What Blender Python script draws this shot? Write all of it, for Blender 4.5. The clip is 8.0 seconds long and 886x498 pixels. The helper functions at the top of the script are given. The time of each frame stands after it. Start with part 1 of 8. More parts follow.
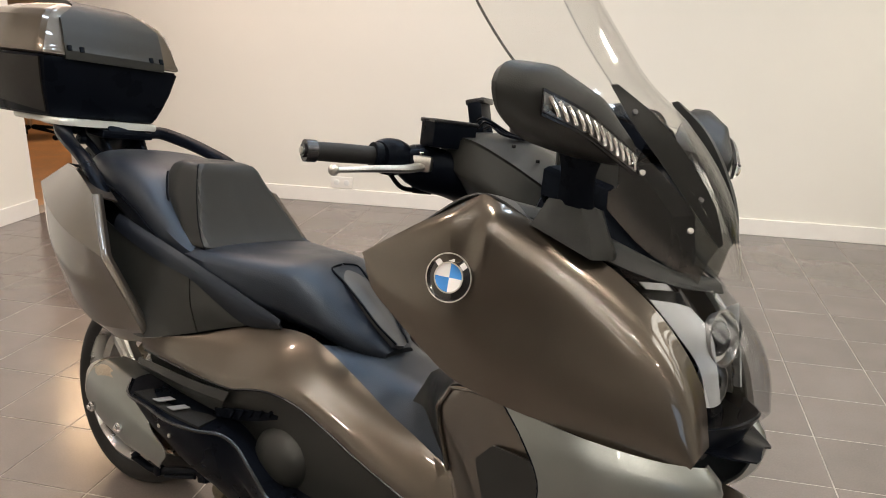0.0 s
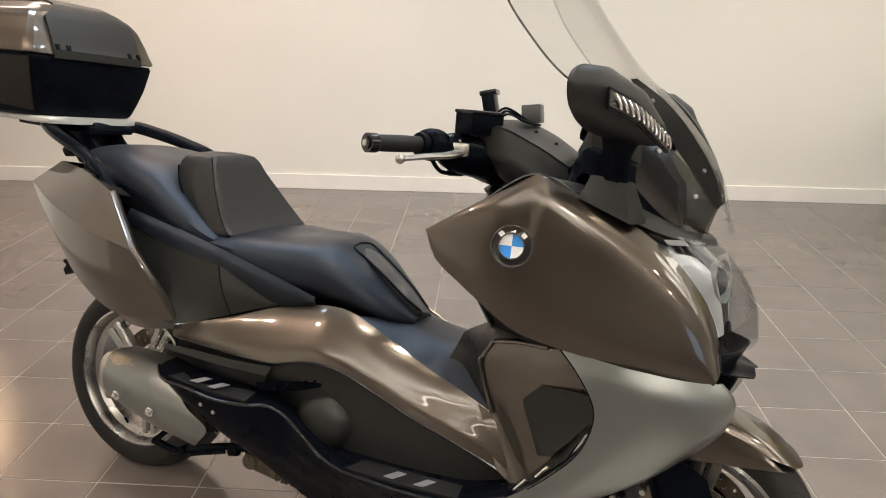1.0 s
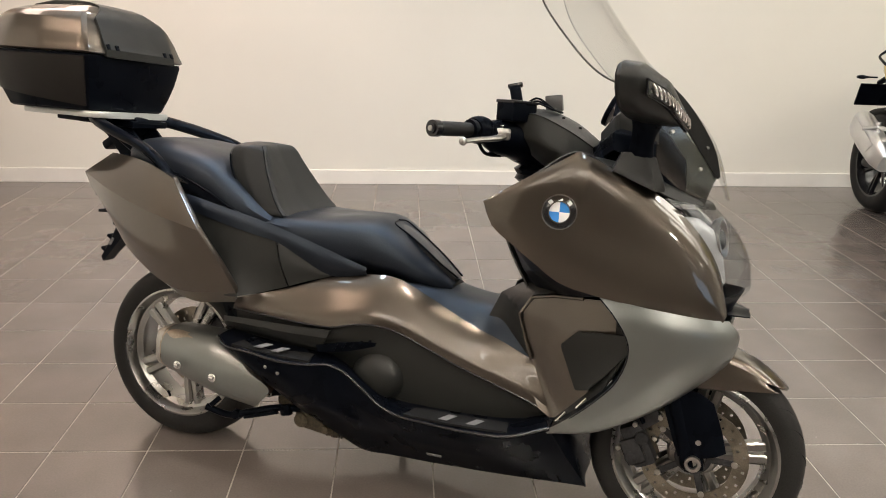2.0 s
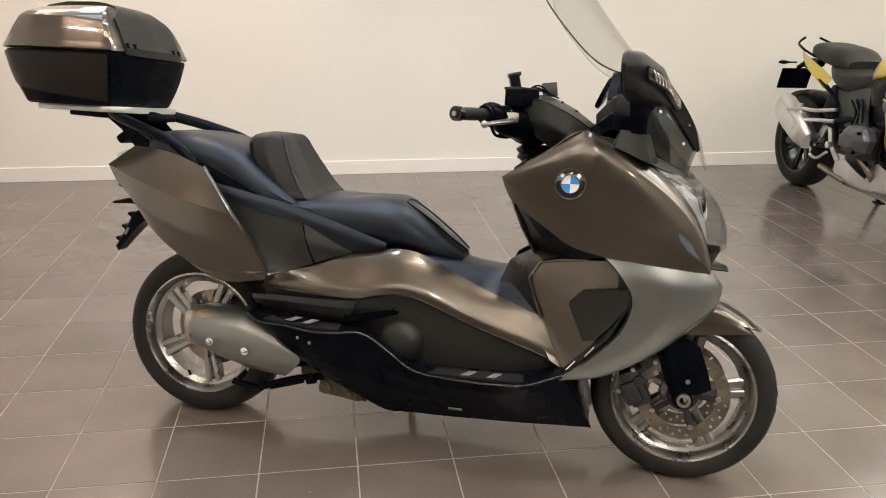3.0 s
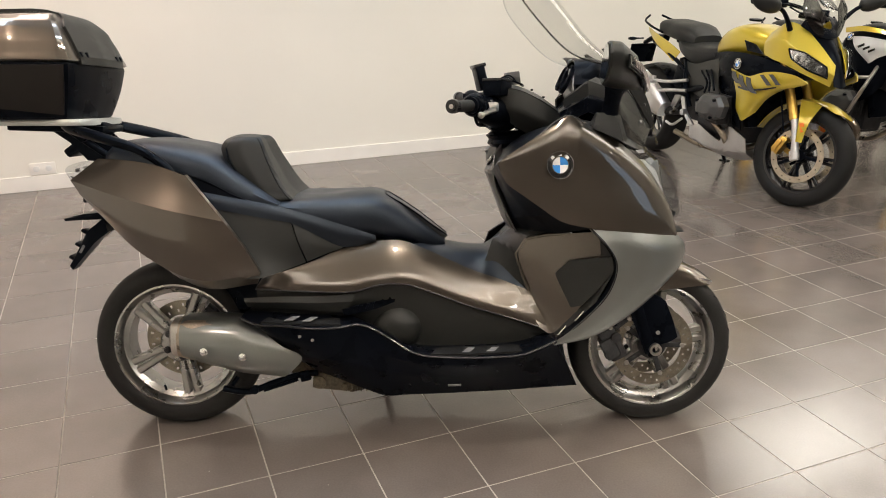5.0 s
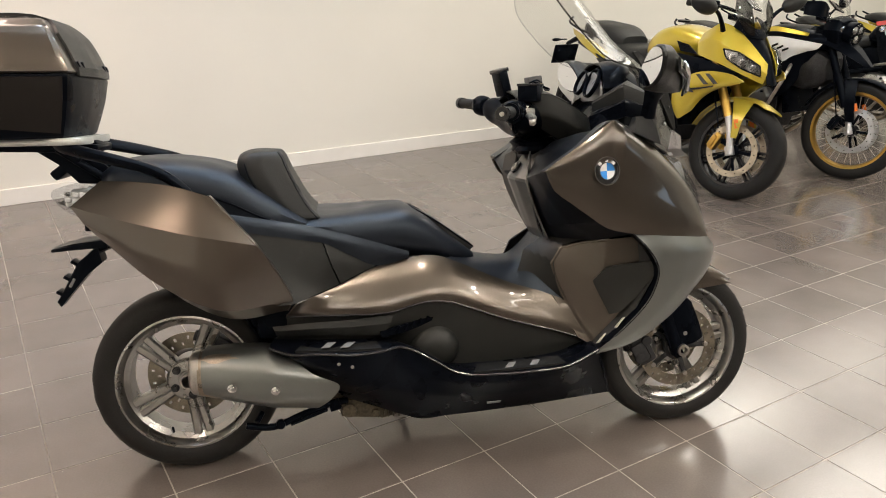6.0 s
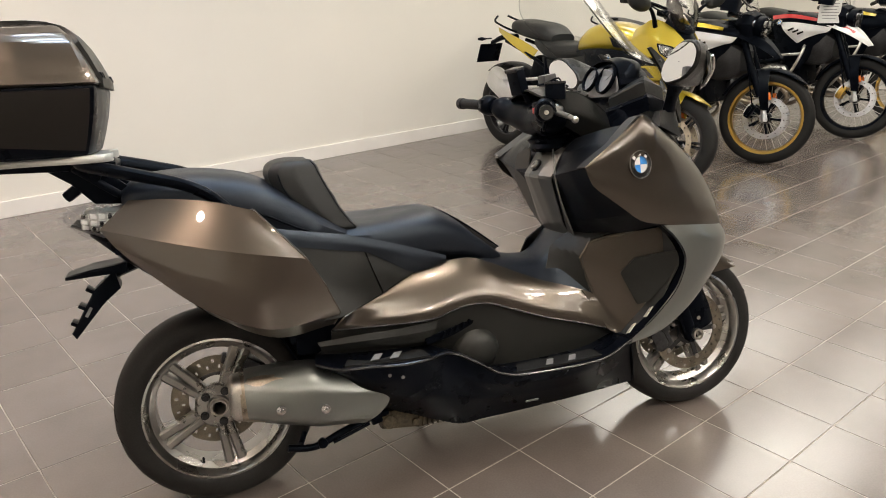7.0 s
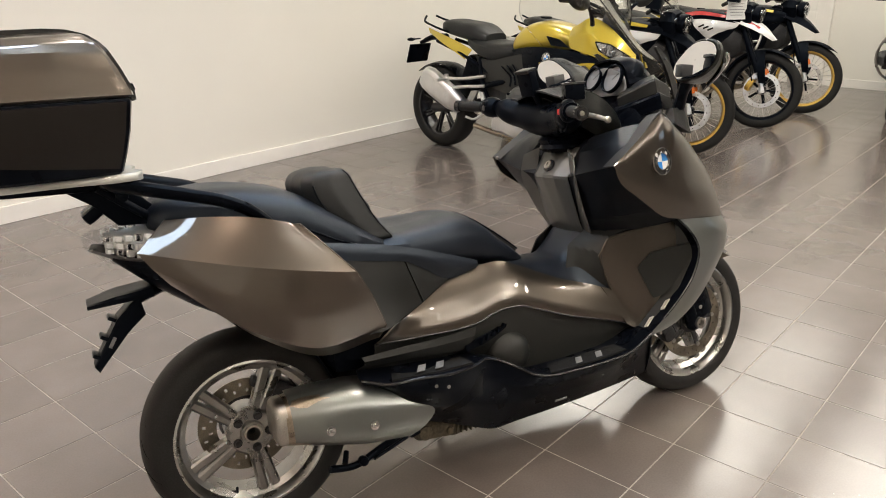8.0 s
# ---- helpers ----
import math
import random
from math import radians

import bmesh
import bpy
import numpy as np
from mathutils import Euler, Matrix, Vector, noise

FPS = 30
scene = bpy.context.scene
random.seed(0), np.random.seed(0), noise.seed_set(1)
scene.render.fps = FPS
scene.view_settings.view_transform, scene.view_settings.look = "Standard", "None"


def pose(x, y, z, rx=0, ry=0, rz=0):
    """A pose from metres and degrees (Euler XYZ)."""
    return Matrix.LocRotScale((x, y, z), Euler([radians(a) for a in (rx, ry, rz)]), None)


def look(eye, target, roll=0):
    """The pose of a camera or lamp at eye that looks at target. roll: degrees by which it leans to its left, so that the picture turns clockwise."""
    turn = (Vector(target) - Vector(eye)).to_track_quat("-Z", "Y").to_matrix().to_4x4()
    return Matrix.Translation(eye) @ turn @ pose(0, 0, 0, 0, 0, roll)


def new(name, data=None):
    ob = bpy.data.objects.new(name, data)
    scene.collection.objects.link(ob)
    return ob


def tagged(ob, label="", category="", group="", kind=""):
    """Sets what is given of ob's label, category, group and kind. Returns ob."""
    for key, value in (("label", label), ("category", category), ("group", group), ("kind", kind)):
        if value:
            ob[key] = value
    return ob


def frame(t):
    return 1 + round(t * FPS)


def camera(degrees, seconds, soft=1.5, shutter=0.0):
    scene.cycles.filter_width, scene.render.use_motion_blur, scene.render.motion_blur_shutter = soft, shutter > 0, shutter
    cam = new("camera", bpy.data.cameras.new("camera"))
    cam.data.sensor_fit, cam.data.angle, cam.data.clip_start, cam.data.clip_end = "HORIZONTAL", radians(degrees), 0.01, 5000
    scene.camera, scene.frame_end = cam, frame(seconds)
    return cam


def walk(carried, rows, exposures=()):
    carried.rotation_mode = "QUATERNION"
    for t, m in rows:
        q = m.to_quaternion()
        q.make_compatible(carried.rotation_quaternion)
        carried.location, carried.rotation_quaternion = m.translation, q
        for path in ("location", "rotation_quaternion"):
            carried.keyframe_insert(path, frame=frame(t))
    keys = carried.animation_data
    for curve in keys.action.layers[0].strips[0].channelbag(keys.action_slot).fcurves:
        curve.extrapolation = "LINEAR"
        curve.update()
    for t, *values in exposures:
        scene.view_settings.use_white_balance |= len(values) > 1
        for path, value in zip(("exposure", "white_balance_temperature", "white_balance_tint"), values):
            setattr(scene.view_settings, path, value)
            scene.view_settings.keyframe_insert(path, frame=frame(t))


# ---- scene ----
cam = camera(59.7, 8.0, soft=1.0)
PATH = [
    (0, (1.904, -1.106, 1.339), (0.793, 0.447, 0.746), 1.0),
    (0.5, (1.823, -1.283, 1.361), (0.872, 0.361, 0.734), 1.0),
    (1, (1.707, -1.459, 1.396), (0.904, 0.254, 0.748), 0.8),
    (1.5, (1.628, -1.648, 1.408), (0.924, 0.109, 0.76), 1.0),
    (2.8, (1.4, -2.073, 1.432), (0.923, -0.247, 0.77), 0.8),
    (3, (1.37, -2.123, 1.436), (0.935, -0.288, 0.77), 0.7),
    (3.5, (1.314, -2.226, 1.452), (1.003, -0.37, 0.775), 0.6),
    (4, (1.237, -2.3, 1.471), (1.056, -0.43, 0.784), 0.5),
    (4.5, (1.057, -2.339, 1.477), (1.0, -0.463, 0.786), 0.4),
    (4.7, (1.013, -2.32, 1.486), (0.967, -0.45, 0.779), -0.0),
    (5.8, (0.515, -2.18, 1.467), (0.773, -0.324, 0.77), 0.2),
    (6, (0.444, -2.137, 1.482), (0.758, -0.291, 0.779), 0.2),
    (6.5, (0.246, -2.07, 1.482), (0.701, -0.252, 0.782), -0.1),
    (7, (0.027, -2.005, 1.477), (0.626, -0.229, 0.777), -0.2),
    (7.5, (-0.161, -1.913, 1.471), (0.573, -0.191, 0.769), -0.2),
    (8, (-0.323, -1.817, 1.485), (0.531, -0.15, 0.782), -0.2),
]
walk(cam, [(t, look(eye, target, roll)) for t, eye, target, roll in PATH])

# ---- world and light ----
ROOM = pose(0, 0, 0, 0, 0, 22)          # the showroom's grid is turned against the scooter
U0, U1, V0, V1, TALL = -2.42, 9.45, -6.2, 3.33, 3.1

world = bpy.data.worlds.new("world")
scene.world = world
world.use_nodes = True
wt = world.node_tree
sky = wt.nodes.new("ShaderNodeTexSky")
sky.sky_type, sky.sun_disc = "NISHITA", False
sky.sun_elevation, sky.sun_rotation = radians(32), radians(200)
wt.nodes["Background"].inputs["Strength"].default_value = 0.10
wt.links.new(sky.outputs["Color"], wt.nodes["Background"].inputs["Color"])


def area_lamp(name, m, w, h, watts, colour, disk=False):
    d = bpy.data.lights.new(name, "AREA")
    d.shape, d.size, d.size_y, d.energy, d.color = ("DISK" if disk else "RECTANGLE"), w, h, watts, colour
    ob = new(name, d)
    ob.matrix_world = m
    return ob


WARM = (1.0, 0.90, 0.77)
LAMPS = [(u, v, watts) for u, row in ((-1.3, (14, 19, 3)), (0.9, (46, 30, 10)), (3.1, (46, 27, 24)), (5.3, (20, 9, 10)), (7.6, (5, 4, 3))) for v, watts in zip((-3.6, -1.0, 1.9), row)]
for u, v, watts in LAMPS:
    area_lamp("downlight_lamp", ROOM @ pose(u, v, TALL - 0.03), 0.17, 0.17, watts, WARM if u > -1 else (1.0, 0.80, 0.66), True)
# long cool light panels over the hall, a warm one added by the opening to brighten the floor
PANELS = [*[(u, v, 1.90, 1.00, watts, (0.98, 0.93, 0.83)) for u, watts in ((5.8, 28.0), (8.1, 13.0)) for v in (-0.8, 0.7, 2.2)], *[(u, v, 0.26, 0.18, 2.2 if u < 0 else 6.0, (0.66, 0.82, 1.0)) for u in (-0.8, 0.1, 1.0, 1.9) for v in (-0.1, 0.5, 1.1)], (-1.05, 2.1, 1.8, 1.6, 40, (1.0, 0.77, 0.65))]
SPOTS = [(2.0, -2.6), (2.5, -2.75), (3.0, -2.9), (1.6, -4.3), (2.6, -4.4), (3.9, -3.1), (4.4, -2.2)]
for u, v in SPOTS:
    area_lamp("spot_lamp", ROOM @ pose(u, v, TALL - 0.16), 0.07, 0.07, 4, WARM, True)
# unseen pendants over the aisle, added as fill: they light the ceiling as well as the floor
FILL_LIGHTS = [(u, v) for u in (-0.4, 1.4, 3.2) for v in (-4.7, -3.0)]
for u, v in FILL_LIGHTS:
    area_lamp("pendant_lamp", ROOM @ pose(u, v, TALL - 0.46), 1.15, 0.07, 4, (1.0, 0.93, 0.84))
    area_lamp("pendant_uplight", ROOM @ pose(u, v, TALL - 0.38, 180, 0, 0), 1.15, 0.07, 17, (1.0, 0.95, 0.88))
for u, v, w, h, watts, tone in PANELS:
    area_lamp("light_panel_lamp", ROOM @ pose(u, v, TALL - 0.05), w, h, watts, tone)
# daylight in the shop window's opening, behind the walk
area_lamp("window_daylight", ROOM @ pose(7.55, V0 + 0.02, 2.08, 90, 0, 0), 2.1, 1.3, 10, (0.62, 0.78, 1.0))
# the lamp of the room beyond the opening
area_lamp("back_room_lamp", ROOM @ pose(-4.2, 4.6, 2.9), 1.6, 1.6, 60, (1.0, 0.66, 0.38), True)


# ---- materials ----
def material(name, base, rough=0.5, metal=0.0, grain=0.0, scale=200.0, vary=0.0, vscale=8.0, coat=0.0, wear=0.0, bump=0.0, spec=0.5, each=0.0, ior=1.5, sheen=None, dust=0.0, coat_ior=1.5):
    """A principled material with fine grain, broad unevenness of tone and of gloss, and fine relief."""
    m = bpy.data.materials.new(name)
    m.use_nodes = True
    t, b = m.node_tree, m.node_tree.nodes["Principled BSDF"]
    b.inputs["Base Color"].default_value = (*base, 1)
    b.inputs["Roughness"].default_value, b.inputs["Metallic"].default_value = rough, metal
    b.inputs["Coat Weight"].default_value, b.inputs["Coat Roughness"].default_value = coat, 0.02
    b.inputs["Specular IOR Level"].default_value, b.inputs["IOR"].default_value = spec, ior
    b.inputs["Coat IOR"].default_value = coat_ior
    # sheen colours the reflections themselves, to paint in tinted light
    if sheen:
        b.inputs["Specular Tint"].default_value = (*sheen, 1)
    where = t.nodes.new("ShaderNodeNewGeometry").outputs["Position"] if dust else t.nodes.new("ShaderNodeTexCoord").outputs["Object"]
    fine = t.nodes.new("ShaderNodeTexNoise")
    fine.inputs["Scale"].default_value, fine.inputs["Detail"].default_value = scale, 3
    broad = t.nodes.new("ShaderNodeTexNoise")
    broad.inputs["Scale"].default_value, broad.inputs["Detail"].default_value = vscale, 4
    for n in (fine, broad):
        t.links.new(where, n.inputs["Vector"])

    def ranged(socket, lo, hi):
        r = t.nodes.new("ShaderNodeMapRange")
        r.inputs["From Min"].default_value, r.inputs["From Max"].default_value = 0.3, 0.7
        r.inputs["To Min"].default_value, r.inputs["To Max"].default_value = lo, hi
        t.links.new(socket, r.inputs["Value"])
        return r.outputs["Result"]

    def times(a, c):
        k = t.nodes.new("ShaderNodeMath")
        k.operation = "MULTIPLY"
        t.links.new(a, k.inputs[0]), t.links.new(c, k.inputs[1])
        return k.outputs[0]

    if grain or vary or each:
        f = times(ranged(fine.outputs["Fac"], 1 - grain, 1 + grain), ranged(broad.outputs["Fac"], 1 - vary, 1 + vary))
        if each:
            info = t.nodes.new("ShaderNodeObjectInfo")
            isl = t.nodes.new("ShaderNodeNewGeometry")
            s = t.nodes.new("ShaderNodeMath")
            s.operation = "ADD"
            t.links.new(info.outputs["Random"], s.inputs[0]), t.links.new(isl.outputs["Random Per Island"], s.inputs[1])
            fr = t.nodes.new("ShaderNodeMath")
            fr.operation = "FRACT"
            t.links.new(s.outputs[0], fr.inputs[0])
            r = t.nodes.new("ShaderNodeMapRange")
            r.inputs["To Min"].default_value, r.inputs["To Max"].default_value = 1 - each, 1 + each
            t.links.new(fr.outputs[0], r.inputs["Value"])
            f = times(f, r.outputs["Result"])
        v = t.nodes.new("ShaderNodeVectorMath")
        v.operation = "SCALE"
        v.inputs[0].default_value = base
        t.links.new(f, v.inputs["Scale"])
        colour = v.outputs[0]
        if dust:
            # scattered pale specks of dust, and faint dull smears
            dots = t.nodes.new("ShaderNodeTexVoronoi")
            dots.inputs["Scale"].default_value = 16.0
            near = t.nodes.new("ShaderNodeMapRange")
            near.inputs["From Min"].default_value, near.inputs["From Max"].default_value = 0.045, 0.02
            t.links.new(where, dots.inputs["Vector"]), t.links.new(dots.outputs["Distance"], near.inputs["Value"])
            pick = t.nodes.new("ShaderNodeMath")
            pick.operation, pick.inputs[1].default_value = "GREATER_THAN", 0.82
            apart = t.nodes.new("ShaderNodeSeparateColor")
            t.links.new(dots.outputs["Color"], apart.inputs[0]), t.links.new(apart.outputs[0], pick.inputs[0])
            amount = times(times(near.outputs["Result"], pick.outputs[0]), ranged(broad.outputs["Fac"], 0.0, dust))
            mix = t.nodes.new("ShaderNodeMix")
            mix.data_type = "RGBA"
            sockets = [q for q in mix.inputs if q.type == "RGBA"]
            sockets[1].default_value = (0.55, 0.52, 0.48, 1)
            t.links.new(amount, mix.inputs[0]), t.links.new(colour, sockets[0])
            colour = [q for q in mix.outputs if q.type == "RGBA"][0]
        t.links.new(colour, b.inputs["Base Color"])
    if wear:
        t.links.new(ranged(broad.outputs["Fac"], max(rough - wear, 0.02), rough + wear), b.inputs["Roughness"])
    if bump:
        k = t.nodes.new("ShaderNodeBump")
        k.inputs["Strength"].default_value, k.inputs["Distance"].default_value = bump, 0.001
        t.links.new(fine.outputs["Fac"], k.inputs["Height"]), t.links.new(k.outputs["Normal"], b.inputs["Normal"])
    return m


def clear_material(name, tint, rough=0.02, film=0.06, slant=0.75):
    """Thin clear plastic: what lies behind shows through, the sheen follows Fresnel."""
    m = bpy.data.materials.new(name)
    m.use_nodes = True
    t = m.node_tree
    out = t.nodes["Material Output"]
    t.nodes.remove(t.nodes["Principled BSDF"])
    see, gloss, mix = t.nodes.new("ShaderNodeBsdfTransparent"), t.nodes.new("ShaderNodeBsdfGlossy"), t.nodes.new("ShaderNodeMixShader")
    see.inputs["Color"].default_value = (*tint, 1)
    gloss.inputs["Roughness"].default_value = rough
    lw, powr, madd = t.nodes.new("ShaderNodeLayerWeight"), t.nodes.new("ShaderNodeMath"), t.nodes.new("ShaderNodeMath")
    powr.operation, powr.inputs[1].default_value = "POWER", 5.0
    madd.operation, madd.inputs[1].default_value, madd.inputs[2].default_value = "MULTIPLY_ADD", slant, film
    t.links.new(lw.outputs["Facing"], powr.inputs[0]), t.links.new(powr.outputs[0], madd.inputs[0]), t.links.new(madd.outputs[0], mix.inputs[0])
    t.links.new(see.outputs[0], mix.inputs[1]), t.links.new(gloss.outputs[0], mix.inputs[2])
    t.links.new(mix.outputs[0], out.inputs["Surface"])
    return m


def glow(name, colour, strength):
    m = bpy.data.materials.new(name)
    m.use_nodes = True
    b = m.node_tree.nodes["Principled BSDF"]
    b.inputs["Emission Color"].default_value, b.inputs["Emission Strength"].default_value = (*colour, 1), strength
    return m


PAINT = material("bronze_metallic_paint", (0.090, 0.0745, 0.0585), 0.29, 0.82, grain=0.30, scale=1800, vary=0.05, vscale=5, coat=1.0, coat_ior=1.60)
SILVER = material("satin_silver_paint", (0.205, 0.217, 0.210), 0.36, 0.85, grain=0.08, scale=1500, vary=0.05, vscale=5, coat=0.35)
# BLACK, SHIELD and VINYL: blue in base and sheen paints in cool overhead light
BLACK = material("black_plastic", (0.0024, 0.0031, 0.0052), 0.30, spec=0.06, sheen=(0.66, 0.80, 1.0), grain=0.2, scale=500, vary=0.15, vscale=12, wear=0.06, bump=0.12)
GLOSSBLACK = material("gloss_black_plastic", (0.010, 0.010, 0.012), 0.2, vary=0.1, wear=0.05)
SHIELD = material("satin_black_leg_shield", (0.0060, 0.0068, 0.0088), 0.36, spec=0.22, sheen=(0.75, 0.86, 1.0), grain=0.2, scale=700, vary=0.12, vscale=9, wear=0.05, bump=0.2)
CHARCOAL = material("charcoal_grained_plastic", (0.0135, 0.0140, 0.0130), 0.38, spec=0.32, grain=0.25, scale=900, vary=0.08, vscale=10, wear=0.06, bump=0.35)
COLUMN = material("dark_silver_plastic", (0.135, 0.138, 0.132), 0.36, 0.6, grain=0.15, scale=900, vary=0.08, wear=0.05)
GREY = material("dark_grey_painted_plastic", (0.075, 0.075, 0.076), 0.38, 0.4, grain=0.15, scale=900, vary=0.06, wear=0.04)
VINYL = material("black_seat_vinyl", (0.0085, 0.0102, 0.0150), 0.40, spec=0.45, sheen=(0.70, 0.84, 1.0), grain=0.25, scale=420, vary=0.12, vscale=9, wear=0.06, bump=0.45)
VINYL_GRIP = material("grey_seat_vinyl", (0.0125, 0.0135, 0.0138), 0.46, spec=0.33, grain=0.25, scale=420, vary=0.10, vscale=9, wear=0.05, bump=0.5)
RUBBER = material("tyre_rubber", (0.0125, 0.0120, 0.0115), 0.6, spec=0.22, grain=0.25, scale=300, vary=0.25, vscale=10, wear=0.1, bump=0.3)
GRIP = material("grip_rubber", (0.0085, 0.0085, 0.0085), 0.62, spec=0.3, grain=0.3, scale=700, bump=0.6)
ALLOY = material("cast_alloy", (0.36, 0.355, 0.34), 0.30, 1.0, grain=0.08, scale=400, vary=0.12, vscale=14, wear=0.07)
STEEL = material("brushed_steel", (0.48, 0.46, 0.43), 0.34, 1.0, grain=0.12, scale=300, vary=0.18, vscale=16, wear=0.08)
DISC = material("brake_disc_steel", (0.25, 0.225, 0.18), 0.40, 1.0, grain=0.15, scale=300, vary=0.25, vscale=25, wear=0.1)
ROTOR = material("dull_gold_rotor", (0.50, 0.44, 0.34), 0.40, 0.9, grain=0.12, scale=300, vary=0.15, vscale=25, wear=0.08)
BRONZE = material("heated_steel", (0.34, 0.29, 0.23), 0.34, 1.0, grain=0.15, scale=200, vary=0.3, vscale=20, wear=0.1)
RUSTY = material("grimy_cast_metal", (0.085, 0.070, 0.046), 0.6, 0.5, grain=0.4, scale=120, vary=0.4, vscale=22, wear=0.15)
MIRROR = material("mirror_glass", (0.86, 0.88, 0.90), 0.015, 1.0)
CHROME = material("chrome", (0.78, 0.78, 0.78), 0.07, 1.0, vary=0.06)
REFLECTOR = material("lamp_reflector", (0.80, 0.80, 0.80), 0.16, 1.0, vary=0.08, vscale=30)
WHITEMARK = material("worn_white_marking", (0.19, 0.19, 0.195), 0.45, vary=0.15, vscale=60)
CREAM = material("cream_white_marking", (0.62, 0.60, 0.52), 0.4, vary=0.10, vscale=60)
PALESILVER = material("pale_silver_paint", (0.56, 0.57, 0.55), 0.42, 0.45, grain=0.06, scale=900, vary=0.06, vscale=8, wear=0.05)
CASESIDE = material("dark_brown_grained_plastic", (0.0105, 0.0090, 0.0080), 0.40, spec=0.22, grain=0.25, scale=700, vary=0.10, vscale=8, wear=0.06, bump=0.3)
BLUE = material("blue_enamel", (0.045, 0.25, 0.68), 0.2, coat=1.0)
WHITE = material("white_enamel", (0.80, 0.80, 0.80), 0.2, coat=1.0)
INK = material("black_enamel", (0.008, 0.008, 0.009), 0.2, coat=1.0)
AMBER = material("amber_reflector", (0.85, 0.20, 0.03), 0.2, coat=1.0)
RED = material("red_plastic", (0.45, 0.03, 0.03), 0.3)
GUIDE = material("pearl_light_guide", (0.66, 0.67, 0.68), 0.30, 0.2, vary=0.05, vscale=30, coat=0.5)
SCREEN = clear_material("clear_acrylic", (0.97, 0.972, 0.97), 0.02, 0.022)
LENS = clear_material("clear_lens", (0.86, 0.868, 0.875), 0.03, 0.03, 0.18)
SMOKE = clear_material("smoked_acrylic", (0.42, 0.42, 0.41), 0.05, 0.06)
DARKSMOKE = clear_material("dark_smoked_acrylic", (0.62, 0.63, 0.61), 0.16, 0.15)
YELLOW = material("yellow_metallic_paint", (0.54, 0.41, 0.03), 0.3, 0.35, grain=0.1, scale=1500, vary=0.05, coat=1.0)
PEARL = material("white_paint", (0.72, 0.72, 0.72), 0.3, vary=0.04, coat=1.0)
REDPAINT = material("red_paint", (0.50, 0.03, 0.03), 0.3, coat=1.0)
BRIGHT = material("bright_steel", (0.72, 0.72, 0.73), 0.36, 1.0, grain=0.1, scale=300, vary=0.1)
GOLD = material("gold_anodised", (0.62, 0.40, 0.10), 0.3, 1.0, vary=0.1)
ENGINE = material("dark_engine_casting", (0.034, 0.034, 0.036), 0.5, 0.6, grain=0.25, scale=120, vary=0.25, vscale=18, bump=0.3)

TILE = material("brown_grey_glazed_tile", (0.146, 0.1235, 0.112), 0.20, ior=2.10, grain=0.07, scale=160, vary=0.12, vscale=3.5, wear=0.035, bump=0.05, each=0.09, dust=1.0)
GROUT = material("pale_grout", (0.30, 0.266, 0.233), 0.85, grain=0.2, scale=150, vary=0.2, vscale=4, bump=0.3)
PLASTER = material("cream_wall_paint", (0.745, 0.723, 0.660), 0.7, grain=0.02, scale=260, vary=0.025, vscale=0.9, bump=0.12)
TRIM = material("white_gloss_trim", (0.80, 0.775, 0.73), 0.35, vary=0.03, vscale=6)
# dark tone for the unseen south wall, chosen so the paintwork reflects less light
DARKWALL = material("unseen_dark_wall", (0.10, 0.093, 0.085), 0.7, grain=0.03, scale=260, vary=0.05, vscale=0.9, bump=0.12)
CEILING = material("white_ceiling_paint", (0.80, 0.78, 0.74), 0.8, vary=0.03, vscale=2)
WOOD = material("oak_boards", (0.34, 0.19, 0.095), 0.4, grain=0.15, scale=60, vary=0.25, vscale=5, wear=0.06)
LAMP = glow("downlight_glow", (1.0, 0.84, 0.66), 12.0)
PAPER = material("printed_card", (0.72, 0.72, 0.70), 0.6, vary=0.05)
PRINT = material("grey_print", (0.22, 0.22, 0.22), 0.6)


# ---- mesh helpers ----
def curve(pts, n, closed=False, straight=False):
    """n points spread along a smooth (or straight-sided) line through pts."""
    p = np.array(pts, float)
    if closed:
        p = np.vstack([p, p[:1]])
    if len(p) == 1:
        return np.repeat(p, n, 0)
    step = np.linalg.norm(np.diff(p, axis=0), axis=1) + 1e-6
    s = np.concatenate([[0], np.cumsum(step)])
    want = np.linspace(0, s[-1], n + 1)[:-1] if closed else np.linspace(0, s[-1], n)
    if straight or len(p) == 2:
        return np.stack([np.interp(want, s, p[:, k]) for k in range(p.shape[1])], 1)
    d = np.gradient(p, s, axis=0)
    if closed:
        d[0] = d[-1] = (p[1] - p[-2]) / (step[0] + step[-1])
    i = np.clip(np.searchsorted(s, want, side="right") - 1, 0, len(p) - 2)
    h = (s[i + 1] - s[i])[:, None]
    t = ((want - s[i]) / (s[i + 1] - s[i]))[:, None]
    return ((2 * t**3 - 3 * t**2 + 1) * p[i] + (t**3 - 2 * t**2 + t) * h * d[i] + (-2 * t**3 + 3 * t**2) * p[i + 1] + (t**3 - t**2) * h * d[i + 1])


